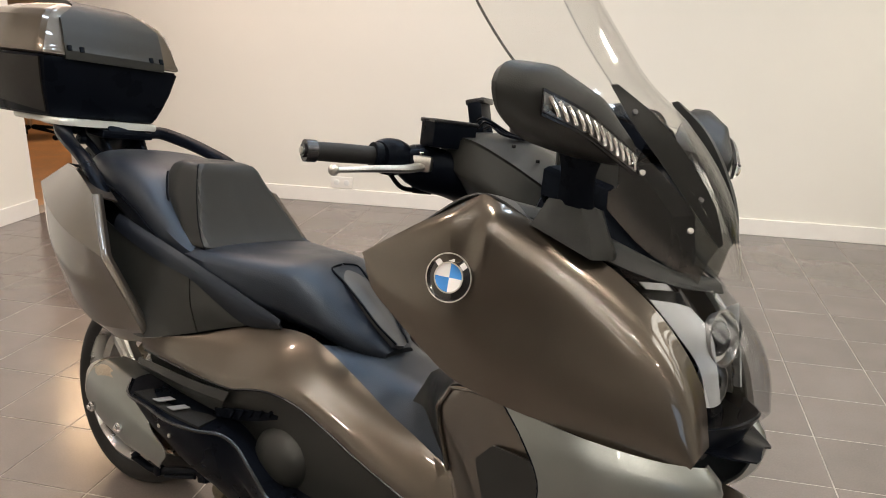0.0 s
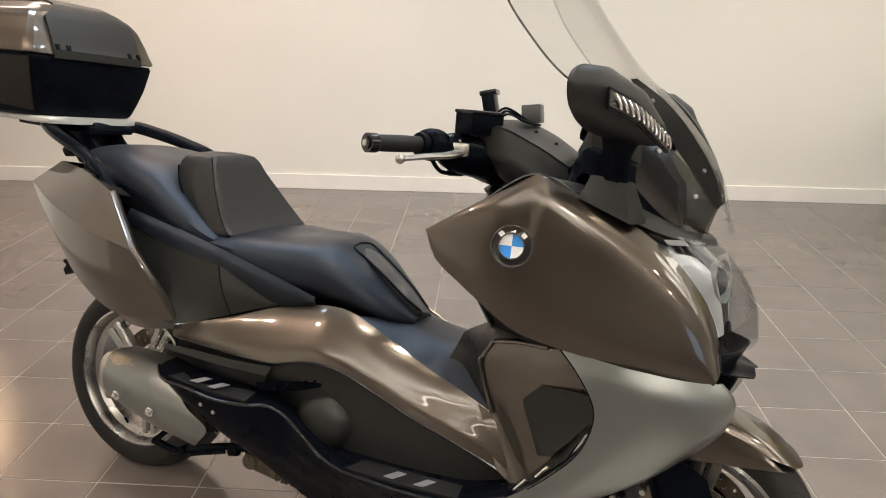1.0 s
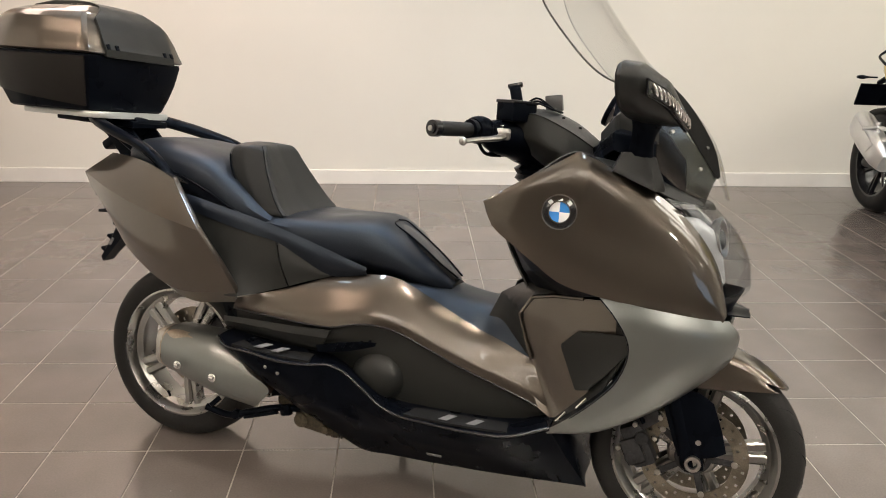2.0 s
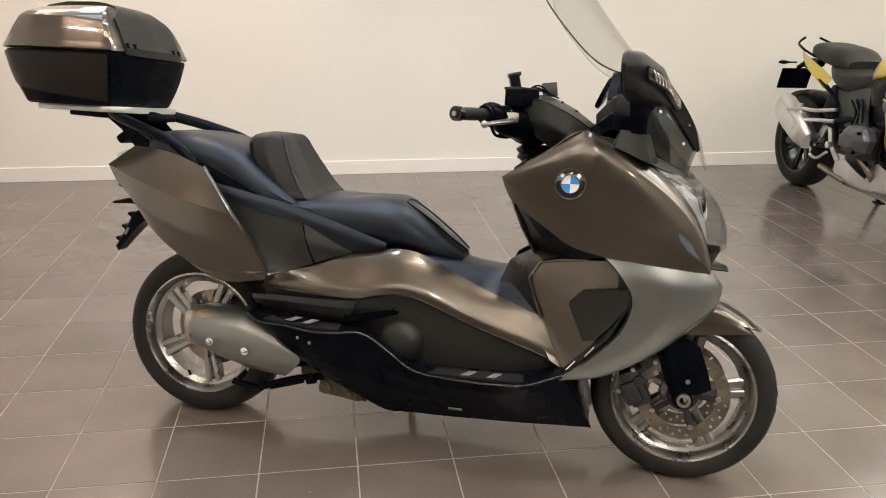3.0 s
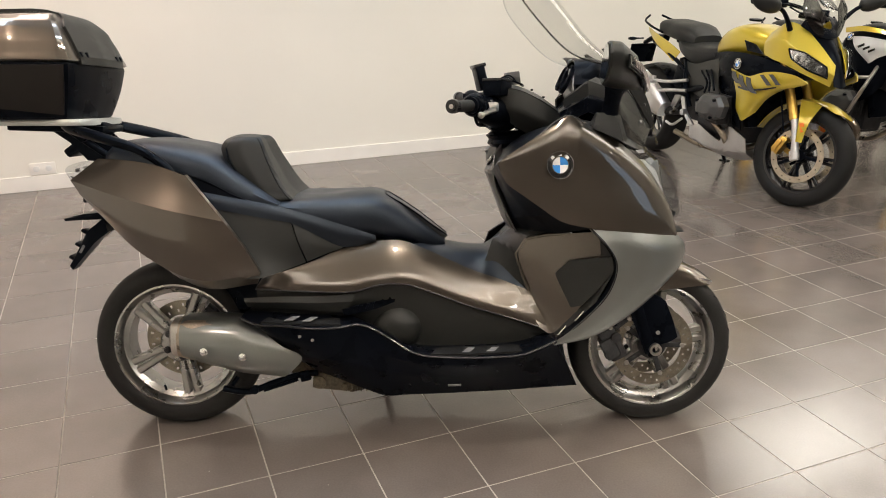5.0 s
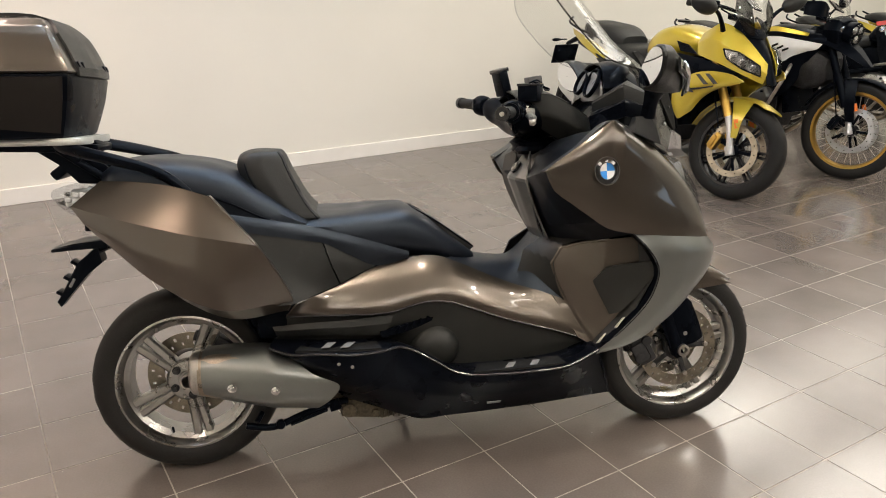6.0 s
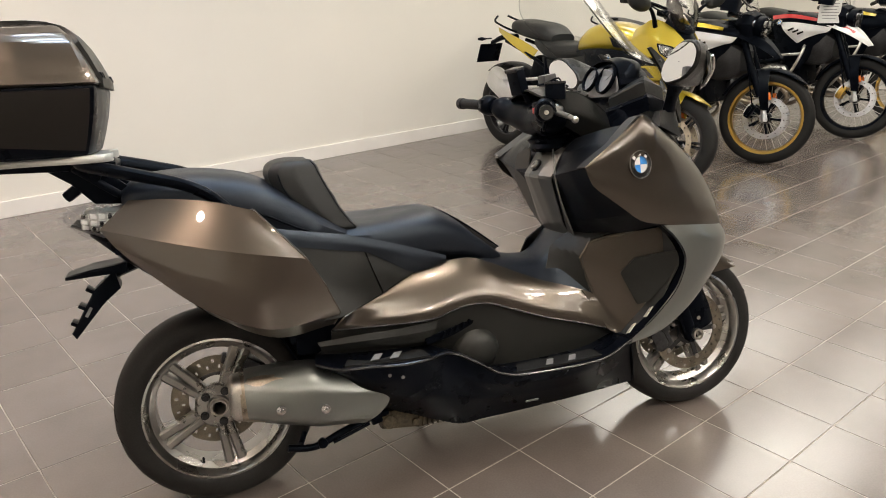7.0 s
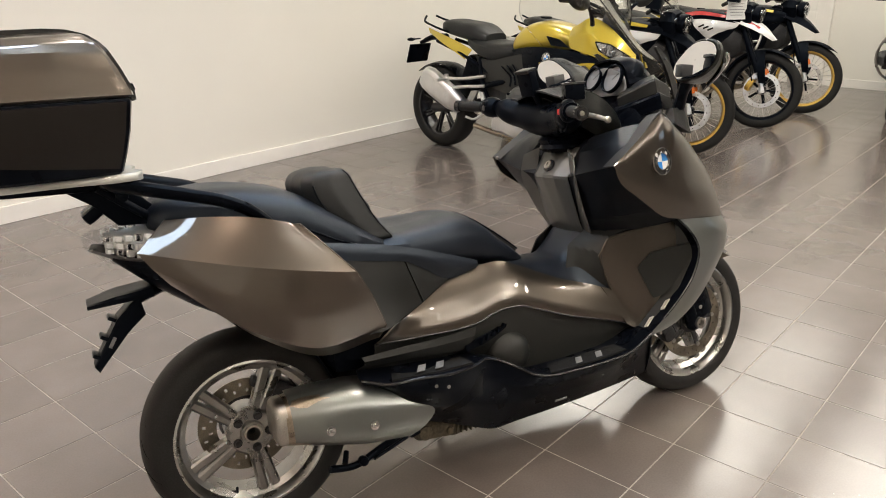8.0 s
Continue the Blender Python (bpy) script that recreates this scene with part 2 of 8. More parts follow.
def sheet(g, wrap_u=False, wrap_v=False, caps=False):
    """A bmesh from a grid g[v][u] of points."""
    bm = bmesh.new()
    nv, nu = len(g), len(g[0])
    vs = [[bm.verts.new(tuple(q)) for q in row] for row in g]
    for j in range(nv if wrap_v else nv - 1):
        for i in range(nu if wrap_u else nu - 1):
            q = [vs[j][i], vs[j][(i + 1) % nu], vs[(j + 1) % nv][(i + 1) % nu], vs[(j + 1) % nv][i]]
            bm.faces.new(q)
    if caps:
        bm.faces.new(vs[0][::-1])
        bm.faces.new(vs[-1])
    bmesh.ops.remove_doubles(bm, verts=bm.verts, dist=1e-5)
    bmesh.ops.recalc_face_normals(bm, faces=bm.faces)
    return bm


def loft(rows, nu=28, nv=12, thick=0.004, flat_u=False, flat_v=False, out=(0, -1, 0), steps=0):
    """A panel through rows of points, smooth both ways, thickened inwards; out: roughly where its face looks. With steps the rows stay crisp creases."""
    r = np.array([curve(row, nu, straight=flat_u) for row in rows])
    g = np.stack([curve(r[:, i], nv, straight=flat_v) for i in range(nu)], 1)
    if steps:
        g = np.concatenate([np.linspace(a, b, steps, endpoint=False) for a, b in zip(r[:-1], r[1:])] + [r[-1:]])
    bm = sheet(g)
    total = Vector((0, 0, 0))
    for f in bm.faces:
        total += f.normal * f.calc_area()
    if total.dot(Vector(out)) < 0:
        bmesh.ops.reverse_faces(bm, faces=bm.faces)
    if thick:
        bmesh.ops.solidify(bm, geom=bm.faces[:], thickness=thick)
        bmesh.ops.recalc_face_normals(bm, faces=bm.faces)
    return bm


def rings(sections, nu=28, nv=24, flat_v=False, flat_u=False):
    """A closed body through closed sections."""
    r = np.array([curve(s, nu, True, flat_u) for s in sections])
    g = np.stack([curve(r[:, i], nv, straight=flat_v) for i in range(nu)], 1)
    return sheet(g, wrap_u=True, caps=True)


def squircle(x, w, z0, z1, n=16, e=0.55, y=0.0):
    """A rounded oblong section in the plane at x."""
    out = []
    for k in range(n):
        a = 2 * math.pi * k / n
        c, s = math.cos(a), math.sin(a)
        out.append((x, y + w * math.copysign(abs(c)**e, c), (z0 + z1) / 2 + (z1 - z0) / 2 * math.copysign(abs(s)**e, s)))
    return out


def lathe(profile, n=64, closed=True, arc=1.0):
    """Turns a profile of (radius, y) round the y axis."""
    g = [[(r * math.cos(a), y, r * math.sin(a)) for r, y in profile] for a in (2 * math.pi * arc * k / n for k in range(n if arc == 1 else n + 1))]
    return sheet(g, wrap_u=closed, wrap_v=arc == 1, caps=arc != 1 and closed)


def tube(pts, radius, n=10, steps=24, straight=False, flat=1.0):
    """A round bar along a line; radius may be a list that goes along it."""
    p = curve(pts, steps, straight=straight)
    rad = np.interp(np.linspace(0, 1, steps), np.linspace(0, 1, len(radius)), radius) if isinstance(radius, (list, tuple)) else [radius] * steps
    d = np.gradient(p, axis=0)
    up = Vector((0, 0, 1)) if abs(Vector(d[0]).normalized().z) < 0.9 else Vector((0, 1, 0))
    g = []
    for q, t, r in zip(p, d, rad):
        t = Vector(t).normalized()
        a = t.cross(up).normalized()
        up = a.cross(t).normalized()
        g.append([Vector(q) + float(r) * (a * math.cos(2 * math.pi * k / n) + flat * up * math.sin(2 * math.pi * k / n)) for k in range(n)])
    return sheet(g, wrap_u=True, caps=True)


def block(m, sx, sy, sz, bevel=0.004, taper=1.0):
    """A box with rounded edges at the pose m; taper narrows its top."""
    bm = bmesh.new()
    bmesh.ops.create_cube(bm, size=1)
    for v in bm.verts:
        k = taper if v.co.z > 0 else 1
        v.co = Vector((v.co.x * sx * k, v.co.y * sy * k, v.co.z * sz))
    if bevel:
        bmesh.ops.bevel(bm, geom=bm.edges[:], offset=bevel, segments=2, affect="EDGES", profile=0.6)
    bm.transform(m)
    return bm


def slab(outline, y0, y1, bevel=0.003):
    """A plate with an outline in x and z, from y0 to y1."""
    bm = bmesh.new()
    a = [bm.verts.new((x, y0, z)) for x, z in outline]
    b = [bm.verts.new((x, y1, z)) for x, z in outline]
    bm.faces.new(a), bm.faces.new(b[::-1])
    for i in range(len(a)):
        j = (i + 1) % len(a)
        bm.faces.new((a[j], a[i], b[i], b[j]))
    bmesh.ops.recalc_face_normals(bm, faces=bm.faces)
    if bevel:
        bmesh.ops.bevel(bm, geom=bm.edges[:], offset=bevel, segments=2, affect="EDGES", profile=0.6)
    return bm


def rod(m, r, h, n=24, bevel=0.002, r2=None):
    """A round peg along z at the pose m."""
    bm = bmesh.new()
    bmesh.ops.create_cone(bm, cap_ends=True, segments=n, radius1=r, radius2=r if r2 is None else r2, depth=h)
    if bevel:
        ed = [e for e in bm.edges if abs(e.verts[0].co.z - e.verts[1].co.z) < 1e-6]
        bmesh.ops.bevel(bm, geom=ed, offset=bevel, segments=2, affect="EDGES", profile=0.6)
    bm.transform(m)
    return bm


def joined(*bms):
    me = bpy.data.meshes.new("tmp")
    bm = bmesh.new()
    for b in bms:
        b.to_mesh(me)
        bm.from_mesh(me)
        b.free()
    bpy.data.meshes.remove(me)
    return bm


def mesh_of(name, bm, mat, smooth=38):
    me = bpy.data.meshes.new(name)
    bm.to_mesh(me)
    bm.free()
    me.materials.append(mat)
    if smooth:
        me.shade_smooth()
        me.set_sharp_from_angle(angle=radians(smooth))
    return me


def part(name, bm, mat, parent=None, label="", smooth=38):
    """Links a bmesh as one mesh object under a thing or a part."""
    ob = new(name, mesh_of(name, bm, mat, smooth))
    ob.parent = parent
    return tagged(ob, label)


def both(name, bm, mat, parent, label="", smooth=38):
    """A part and its mirror image on the other side."""
    twin = bm.copy()
    for v in twin.verts:
        v.co.y = -v.co.y
    bmesh.ops.reverse_faces(twin, faces=twin.faces)
    return part(name, bm, mat, parent, label, smooth), part(name, twin, mat, parent, label, smooth)


def flipped(pts):
    return [(x, -y, z) for x, y, z in pts]


def empty(name, m, label, category, group=""):
    ob = new(name)
    ob.matrix_world = m
    ob.empty_display_size = 0.1
    return tagged(ob, label, category, group)


# ---- the showroom ----
def room_part(name, bm, mat, label="", parent=None):
    ob = part(name, bm, mat, parent, label, 0)
    if parent is None:
        ob.matrix_world = ROOM
        tagged(ob, kind="structure")
    return ob


def span(u0, u1, v0, v1, z0, z1, bevel=0.0):
    return block(pose((u0 + u1) / 2, (v0 + v1) / 2, (z0 + z1) / 2), u1 - u0, v1 - v0, z1 - z0, bevel)


floor = room_part("floor", span(U0 - 0.2, U1 + 0.2, V0 - 0.2, V1 + 0.2, -0.2, -0.0012), GROUT, "glossy brown-grey square floor tiles with pale grout")
room_part("wall_north", span(-2.85, U1 + 0.2, V1, V1 + 0.22, 0, TALL), PLASTER, "plain cream painted wall")
room_part("wall_west", span(U0 - 0.15, U0, V0, 2.43, 0, TALL), PLASTER, "white painted wall that ends at an opening")
room_part("wall_east", span(U1, U1 + 0.2, V0, V1, 0, TALL), PLASTER, "cream painted end wall")
# closing wall behind the walk, unseen; its dark tone shapes the reflections
south = joined(span(U0, 6.45, V0 - 0.2, V0, 0, TALL), span(8.65, U1, V0 - 0.2, V0, 0, TALL), span(6.45, 8.65, V0 - 0.2, V0, 0, 1.35), span(6.45, 8.65, V0 - 0.2, V0, 2.8, TALL))
room_part("wall_south", south, DARKWALL, "unseen closing wall around a wide shop window, toned dark to darken reflections")
room_part("ceiling", span(U0 - 0.2, U1 + 0.2, V0 - 0.2, V1 + 0.2, TALL, TALL + 0.15), CEILING, "white ceiling with round downlights")
room_part("baseboard_north", span(-2.85, U1, V1 - 0.016, V1 + 0.002, 0, 0.105, 0.004), TRIM, "white painted baseboard")
room_part("baseboard_west", span(U0 - 0.002, U0 + 0.016, V0, 2.43, 0, 0.105, 0.004), TRIM, "white painted baseboard")
room_part("baseboard_east", joined(span(U1 - 0.016, U1 + 0.002, V0, 1.218, 0, 0.105, 0.004), span(U1 - 0.016, U1 + 0.002, 2.402, V1 - 0.02, 0, 0.105, 0.004)), TRIM, "white painted baseboard")
win = room_part("window_1", joined(span(6.45, 8.65, V0 - 0.13, V0 - 0.07, 1.35, 1.41), span(6.45, 8.65, V0 - 0.13, V0 - 0.07, 2.74, 2.8)), TRIM, "wide shop window in white frames")
for k in range(3):
    u = 6.45 + 1.1 * k
    room_part("mullion", span(u - (0.03 if k else 0), u + (0.03 if k < 2 else 0), V0 - 0.13, V0 - 0.07, 1.41, 2.74), TRIM, parent=win)
for k in range(2):
    pane = room_part("pane", span(6.48 + 1.1 * k, 7.52 + 1.1 * k, V0 - 0.104, V0 - 0.098, 1.41, 2.74), LENS, parent=win)
    pane.visible_shadow = False
# the room beyond the opening
room_part("floor_back_room", span(-9.5, U0 - 0.15, -1.5, 9.0, -0.2, -0.001), WOOD, "warm oak floorboards of the next room")
room_part("wall_back_room", joined(span(-9.7, -9.5, -1.5, 9.0, 0, TALL), span(-9.5, -2.85, 8.8, 9.0, 0, TALL), span(-2.85, -2.65, V1 + 0.22, 9.0, 0, TALL), span(-9.5, U0 - 0.15, -1.5, -1.3, 0, TALL)), PLASTER, "cream walls of the next room")
room_part("ceiling_back_room", span(-9.7, U0 - 0.2, -1.5, 9.0, TALL, TALL + 0.15), CEILING, "white ceiling of the next room")

# the last panel is the warm one, added to brighten the floor by the opening
for u, v, w, h, watts, tone in PANELS:
    box = empty("light_panel", ROOM @ pose(u, v, TALL - 0.02), "small luminous ceiling panel in a white frame", "light panel")
    part("panel_frame", joined(span(-w / 2 - 0.03, w / 2 + 0.03, -h / 2 - 0.03, -h / 2, -0.02, 0.02), span(-w / 2 - 0.03, w / 2 + 0.03, h / 2, h / 2 + 0.03, -0.02, 0.02), span(-w / 2 - 0.03, -w / 2, -h / 2, h / 2, -0.02, 0.02), span(w / 2, w / 2 + 0.03, -h / 2, h / 2, -0.02, 0.02)), TRIM, box)
    part("diffuser", span(-w / 2, w / 2, -h / 2, h / 2, -0.01, 0.0), glow("panel_glow", tone, 1.0), box)
for u, v, watts in LAMPS:
    can = empty("ceiling_light", ROOM @ pose(u, v, TALL), "round recessed downlight in the ceiling", "ceiling light", "downlights")
    part("ring", lathe([(0.085, -0.004), (0.115, -0.002), (0.115, 0.004), (0.085, 0.004)], 32), TRIM, can).rotation_euler = (radians(90), 0, 0)
    part("diffuser", rod(pose(0, 0, -0.002), 0.084, 0.008, 32, 0), LAMP, can)

# bodies and wires for the fill lights added over the aisle
for u, v in FILL_LIGHTS:
    bar_light = empty("added_fill_light", ROOM @ pose(u, v, TALL - 0.42), "slim white pendant on wires, unseen, added to brighten the ceiling", "pendant light", "pendant lights")
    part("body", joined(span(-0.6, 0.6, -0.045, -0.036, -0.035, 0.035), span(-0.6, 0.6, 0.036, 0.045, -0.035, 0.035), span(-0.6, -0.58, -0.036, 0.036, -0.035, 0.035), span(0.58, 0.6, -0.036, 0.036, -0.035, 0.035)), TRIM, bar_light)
    part("diffuser", span(-0.58, 0.58, -0.036, 0.036, -0.006, 0.006), glow("fill_light_glow", (1.0, 0.95, 0.88), 2.0), bar_light)
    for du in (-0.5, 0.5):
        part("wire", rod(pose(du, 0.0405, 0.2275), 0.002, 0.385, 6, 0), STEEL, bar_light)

for u, v in SPOTS:
    lamp_can = empty("spotlight", ROOM @ pose(u, v, TALL), "small white ceiling spotlight", "spotlight", "ceiling spotlights")
    part("housing", lathe([(0.0, -0.02), (0.045, -0.02), (0.045, -0.145), (0.040, -0.145), (0.040, -0.12), (0.0, -0.12)], 24, False), TRIM, lamp_can).rotation_euler = (radians(90), 0, 0)
    part("base_plate", rod(pose(0, 0, -0.008), 0.03, 0.016, 20, 0.001), TRIM, lamp_can)

# a panelled door in the end wall
door = room_part("door_1", span(U1 - 0.03, U1 + 0.004, 1.32, 2.30, 0.004, 2.10, 0.004), TRIM, "white door with level grooves in the end wall")
for k in range(5):
    room_part("door_panel", span(U1 - 0.038, U1 - 0.028, 1.40, 2.22, 0.10 + 0.40 * k, 0.47 + 0.40 * k, 0.004), TRIM, parent=door)
room_part("trim", joined(span(U1 - 0.05, U1 + 0.002, 1.22, 1.318, 0.0, 2.2, 0.004), span(U1 - 0.05, U1 + 0.002, 2.302, 2.40, 0.0, 2.2, 0.004), span(U1 - 0.05, U1 + 0.002, 1.318, 2.302, 2.102, 2.2, 0.004)), TRIM, "white door frame")

# an office chair in the room beyond
chair = empty("office_chair", pose(-6.15, 2.85, 0, 0, 0, 20), "black office chair on a five-arm caster base", "chair")
for k in range(5):
    a = 2 * math.pi * k / 5
    arm = part("base_arm", tube([(0.03 * math.cos(a), 0.03 * math.sin(a), 0.12), (0.30 * math.cos(a), 0.30 * math.sin(a), 0.075)], [0.022, 0.014], 8, 4), BLACK, chair)
    part("caster", joined(rod(pose(0.30 * math.cos(a), 0.30 * math.sin(a), 0.028, 90, 0, math.degrees(a)), 0.028, 0.04, 16, 0.004), rod(pose(0.30 * math.cos(a), 0.30 * math.sin(a), 0.06), 0.008, 0.03, 10, 0)), BLACK, arm)
part("gas_column", rod(pose(0, 0, 0.28), 0.025, 0.34, 16, 0.002), STEEL, chair)
part("seat", rings([[(0.24 * k * math.cos(a), 0.24 * k * math.sin(a), z) for a in (2 * math.pi * i / 20 for i in range(20))] for k, z in ((0.8, 0.44), (1.0, 0.46), (1.0, 0.50), (0.85, 0.53))], 28, 8), VINYL, chair)
part("backrest", loft([[(-0.22, y, z) for z in (0.56, 0.75, 0.98)] for y in (-0.20, 0.0, 0.20)], 10, 10, 0.05, out=(1, 0, 0)), VINYL, chair)
part("back_strut", tube([(-0.05, 0, 0.44), (-0.26, 0, 0.46), (-0.27, 0, 0.62)], 0.018, 8, 10), BLACK, chair)

socket = empty("wall_socket", ROOM @ pose(-0.62, V1 - 0.006, 0.15), "small white double wall socket above the baseboard", "socket")
part("plate", block(pose(0, 0, 0), 0.16, 0.014, 0.08, 0.004), TRIM, socket)
for dx in (-0.038, 0.038):
    part("socket_well", rod(pose(dx, -0.008, 0, 90), 0.02, 0.006, 20, 0.001), PAPER, socket)


# ---- the scooter: x ahead from the rear tyre's foot, y to its left, z up; it leans on its side stand ----
scooter = empty("scooter", pose(0, 0.01, 0, -10, 0, 0), "bronze maxi scooter with panniers and top case on its stand", "scooter")
XR, XF = 0.030, 1.60


def tyre_profile(r_out, r_in, w, n=14):
    pts = [(r_in, -w * 0.40), (r_in + 0.012, -w * 0.46)]
    for k in range(n + 1):
        a = math.pi * k / n - math.pi / 2
        s, c = math.sin(a), math.cos(a)
        pts.append((r_in + 0.03 + (r_out - r_in - 0.03) * abs(c)**0.75, w / 2 * math.copysign(abs(s)**0.85, s)))
    return pts + [(r_in + 0.012, w * 0.46), (r_in, w * 0.40)]


def tread(r_out, w, count, mat, parent, r_in=0.198):
    """Slanted grooves let into the tread, as dark narrow strips."""
    bms = []
    for k in range(count):
        for s in (-1, 1):
            pts = []
            for j in range(6):
                f = j / 5
                a = 2 * math.pi * (k + 0.5 * (s > 0)) / count + 0.26 * f
                y = s * w * (0.05 + 0.40 * f)
                side = (abs(y) / (w / 2))**(1 / 0.85)
                r = r_in + 0.03 + (r_out - r_in - 0.03) * (1 - side * side)**0.375 - 0.0040
                pts.append((r * math.cos(a), y, r * math.sin(a)))
            bms.append(tube(pts, [0.002, 0.0052, 0.0052, 0.003], 4, 8, flat=0.5))
    return part("tread_groove", joined(*bms), mat, parent, "", 0)


GROOVE = material("tread_groove", (0.003, 0.003, 0.003), 0.9, spec=0.1)


def spoke(r0, r1, a, wide0, wide1, y0, y1, depth):
    """One cast spoke from the hub to the rim, hollowed along its back."""
    g = []
    for f in np.linspace(0, 1, 6):
        r, w, y, d = r0 + (r1 - r0) * f, wide0 + (wide1 - wide0) * f, y0 + (y1 - y0) * f, depth * (1 - 0.25 * f)
        ring = []
        for x, yy in ((-w, d), (-w, 0.006), (-w * 0.55, 0), (w * 0.55, 0), (w, 0.006), (w, d)):
            p = (r, y + yy, x)
            c, s = math.cos(a), math.sin(a)
            ring.append((p[0] * c - p[2] * s, p[1], p[0] * s + p[2] * c))
        g.append(ring)
    return sheet(g, wrap_u=True, caps=True)


def disc(name, r0, r1, y, holes, parent, mat=DISC, waves=0):
    """A drilled brake rotor; its holes go through."""
    bm = bmesh.new()
    n = holes * 3
    rr = [r0, r0 + (r1 - r0) * 0.22, r0 + (r1 - r0) * 0.42, r0 + (r1 - r0) * 0.58, r0 + (r1 - r0) * 0.78, r1]
    vs = [[[bm.verts.new((r * (1 + (0.02 * math.sin(waves * 2 * math.pi * k / n) if waves and i in (0, 5) else 0)) * math.cos(2 * math.pi * k / n), yy,
                          r * math.sin(2 * math.pi * k / n))) for k in range(n)] for i, r in enumerate(rr)] for yy in (y - 0.0025, y + 0.0025)]
    for i in range(5):
        for k in range(n):
            q = (k + 1) % n
            if (i == 1 and k % 6 == 0) or (i == 3 and k % 6 == 3):
                for (i1, k1), (i2, k2) in (((i, k), (i, q)), ((i, q), (i + 1, q)), ((i + 1, q), (i + 1, k)), ((i + 1, k), (i, k))):
                    bm.faces.new((vs[0][i1][k1], vs[0][i2][k2], vs[1][i2][k2], vs[1][i1][k1]))
                continue
            bm.faces.new((vs[0][i][k], vs[0][i][q], vs[0][i + 1][q], vs[0][i + 1][k]))
            bm.faces.new((vs[1][i][k], vs[1][i + 1][k], vs[1][i + 1][q], vs[1][i][q]))
    for k in range(n):
        q = (k + 1) % n
        bm.faces.new((vs[0][0][k], vs[1][0][k], vs[1][0][q], vs[0][0][q]))
        bm.faces.new((vs[0][5][q], vs[1][5][q], vs[1][5][k], vs[0][5][k]))
    bmesh.ops.recalc_face_normals(bm, faces=bm.faces)
    return part(name, bm, mat, parent, "drilled steel brake disc")


def alloy_wheel(name, x, r_out, width, turn, parent, rim_mat=ALLOY, label="", twin=0.17, z=None, hub_y=-0.045):
    """A cast wheel with five twin spokes: the rim is the part, the rest hangs from it."""
    rr = 0.206
    w = width * 0.42
    prof = [(rr, -w), (rr + 0.004, -w - 0.004), (rr - 0.004, -w - 0.007), (rr - 0.014, -w + 0.004), (rr - 0.018, -w + 0.022), (rr - 0.034, -w + 0.034),
            (rr - 0.036, w - 0.034), (rr - 0.018, w - 0.022), (rr - 0.014, w - 0.004), (rr - 0.004, w + 0.007), (rr + 0.004, w + 0.004), (rr, w), (rr - 0.008, 0)]
    rim = part(name, lathe(prof, 72), rim_mat, parent, label)
    rim.location = (x, 0, r_out if z is None else z)
    part("tyre", lathe(tyre_profile(r_out, 0.198, width), 80), RUBBER, rim, "black road tyre")
    tread(r_out, width, 26, GROOVE, rim)
    part("hub", lathe([(0.022, hub_y - 0.010), (0.030, hub_y - 0.010), (0.033, hub_y), (0.060, hub_y + 0.002), (0.067, hub_y + 0.010), (0.062, 0.05), (0.022, 0.05)], 40), rim_mat, rim)
    for k in range(5):
        for s in (-1, 1):
            a = turn + 2 * math.pi * k / 5
            bm = spoke(0.052, 0.178, 0, 0.0115, 0.0140, hub_y + 0.006, -w + 0.026, 0.034)
            bm.transform(Matrix.Rotation(-a, 4, "Y") @ Matrix.Rotation(-s * twin * 0.36, 4, "Y") @ Matrix.Translation((0, 0, s * 0.007)))
            part("spoke", bm, rim_mat, rim)
    return rim


rear = alloy_wheel("rear_wheel", XR, 0.281, 0.158, radians(64), scooter, label="silver five twin-spoke alloy wheel")
for k in range(5):
    a = radians(28 + 36) + 2 * math.pi * k / 5
    part("wheel_bolt", joined(rod(pose(0.047 * math.cos(a), -0.050, 0.047 * math.sin(a), 90), 0.0085, 0.012, 6, 0.001), rod(pose(0.047 * math.cos(a), -0.047, 0.047 * math.sin(a), 90), 0.0125, 0.004, 20, 0.001)), ENGINE, rear)
part("axle_cup", lathe([(0.012, -0.040), (0.019, -0.064), (0.024, -0.064), (0.027, -0.052), (0.012, -0.034)], 32), STEEL, rear)
disc("brake_disc", 0.082, 0.132, 0.022, 36, rear)
part("valve", rod(pose(-0.06, -0.035, -0.165, 30), 0.004, 0.04, 8, 0.001), BLACK, rear)
part("rear_caliper", joined(block(pose(XR + 0.085, 0.022, 0.375, 0, 35, 0), 0.10, 0.075, 0.055, 0.01), block(pose(XR + 0.045, -0.012, 0.405, 0, 20, 0), 0.05, 0.03, 0.03, 0.006)), ENGINE, scooter, "dark brake caliper")
part("swingarm", rings([squircle(x, w, z0, z1, y=0.10) for x, w, z0, z1 in ((-0.03, 0.03, 0.24, 0.33), (0.12, 0.035, 0.24, 0.35), (0.35, 0.04, 0.24, 0.36), (0.50, 0.04, 0.24, 0.36))], 20, 16), ENGINE, scooter)

front = alloy_wheel("front_wheel", XF, 0.270, 0.122, radians(10), scooter, label="silver five twin-spoke alloy wheel", hub_y=-0.03)
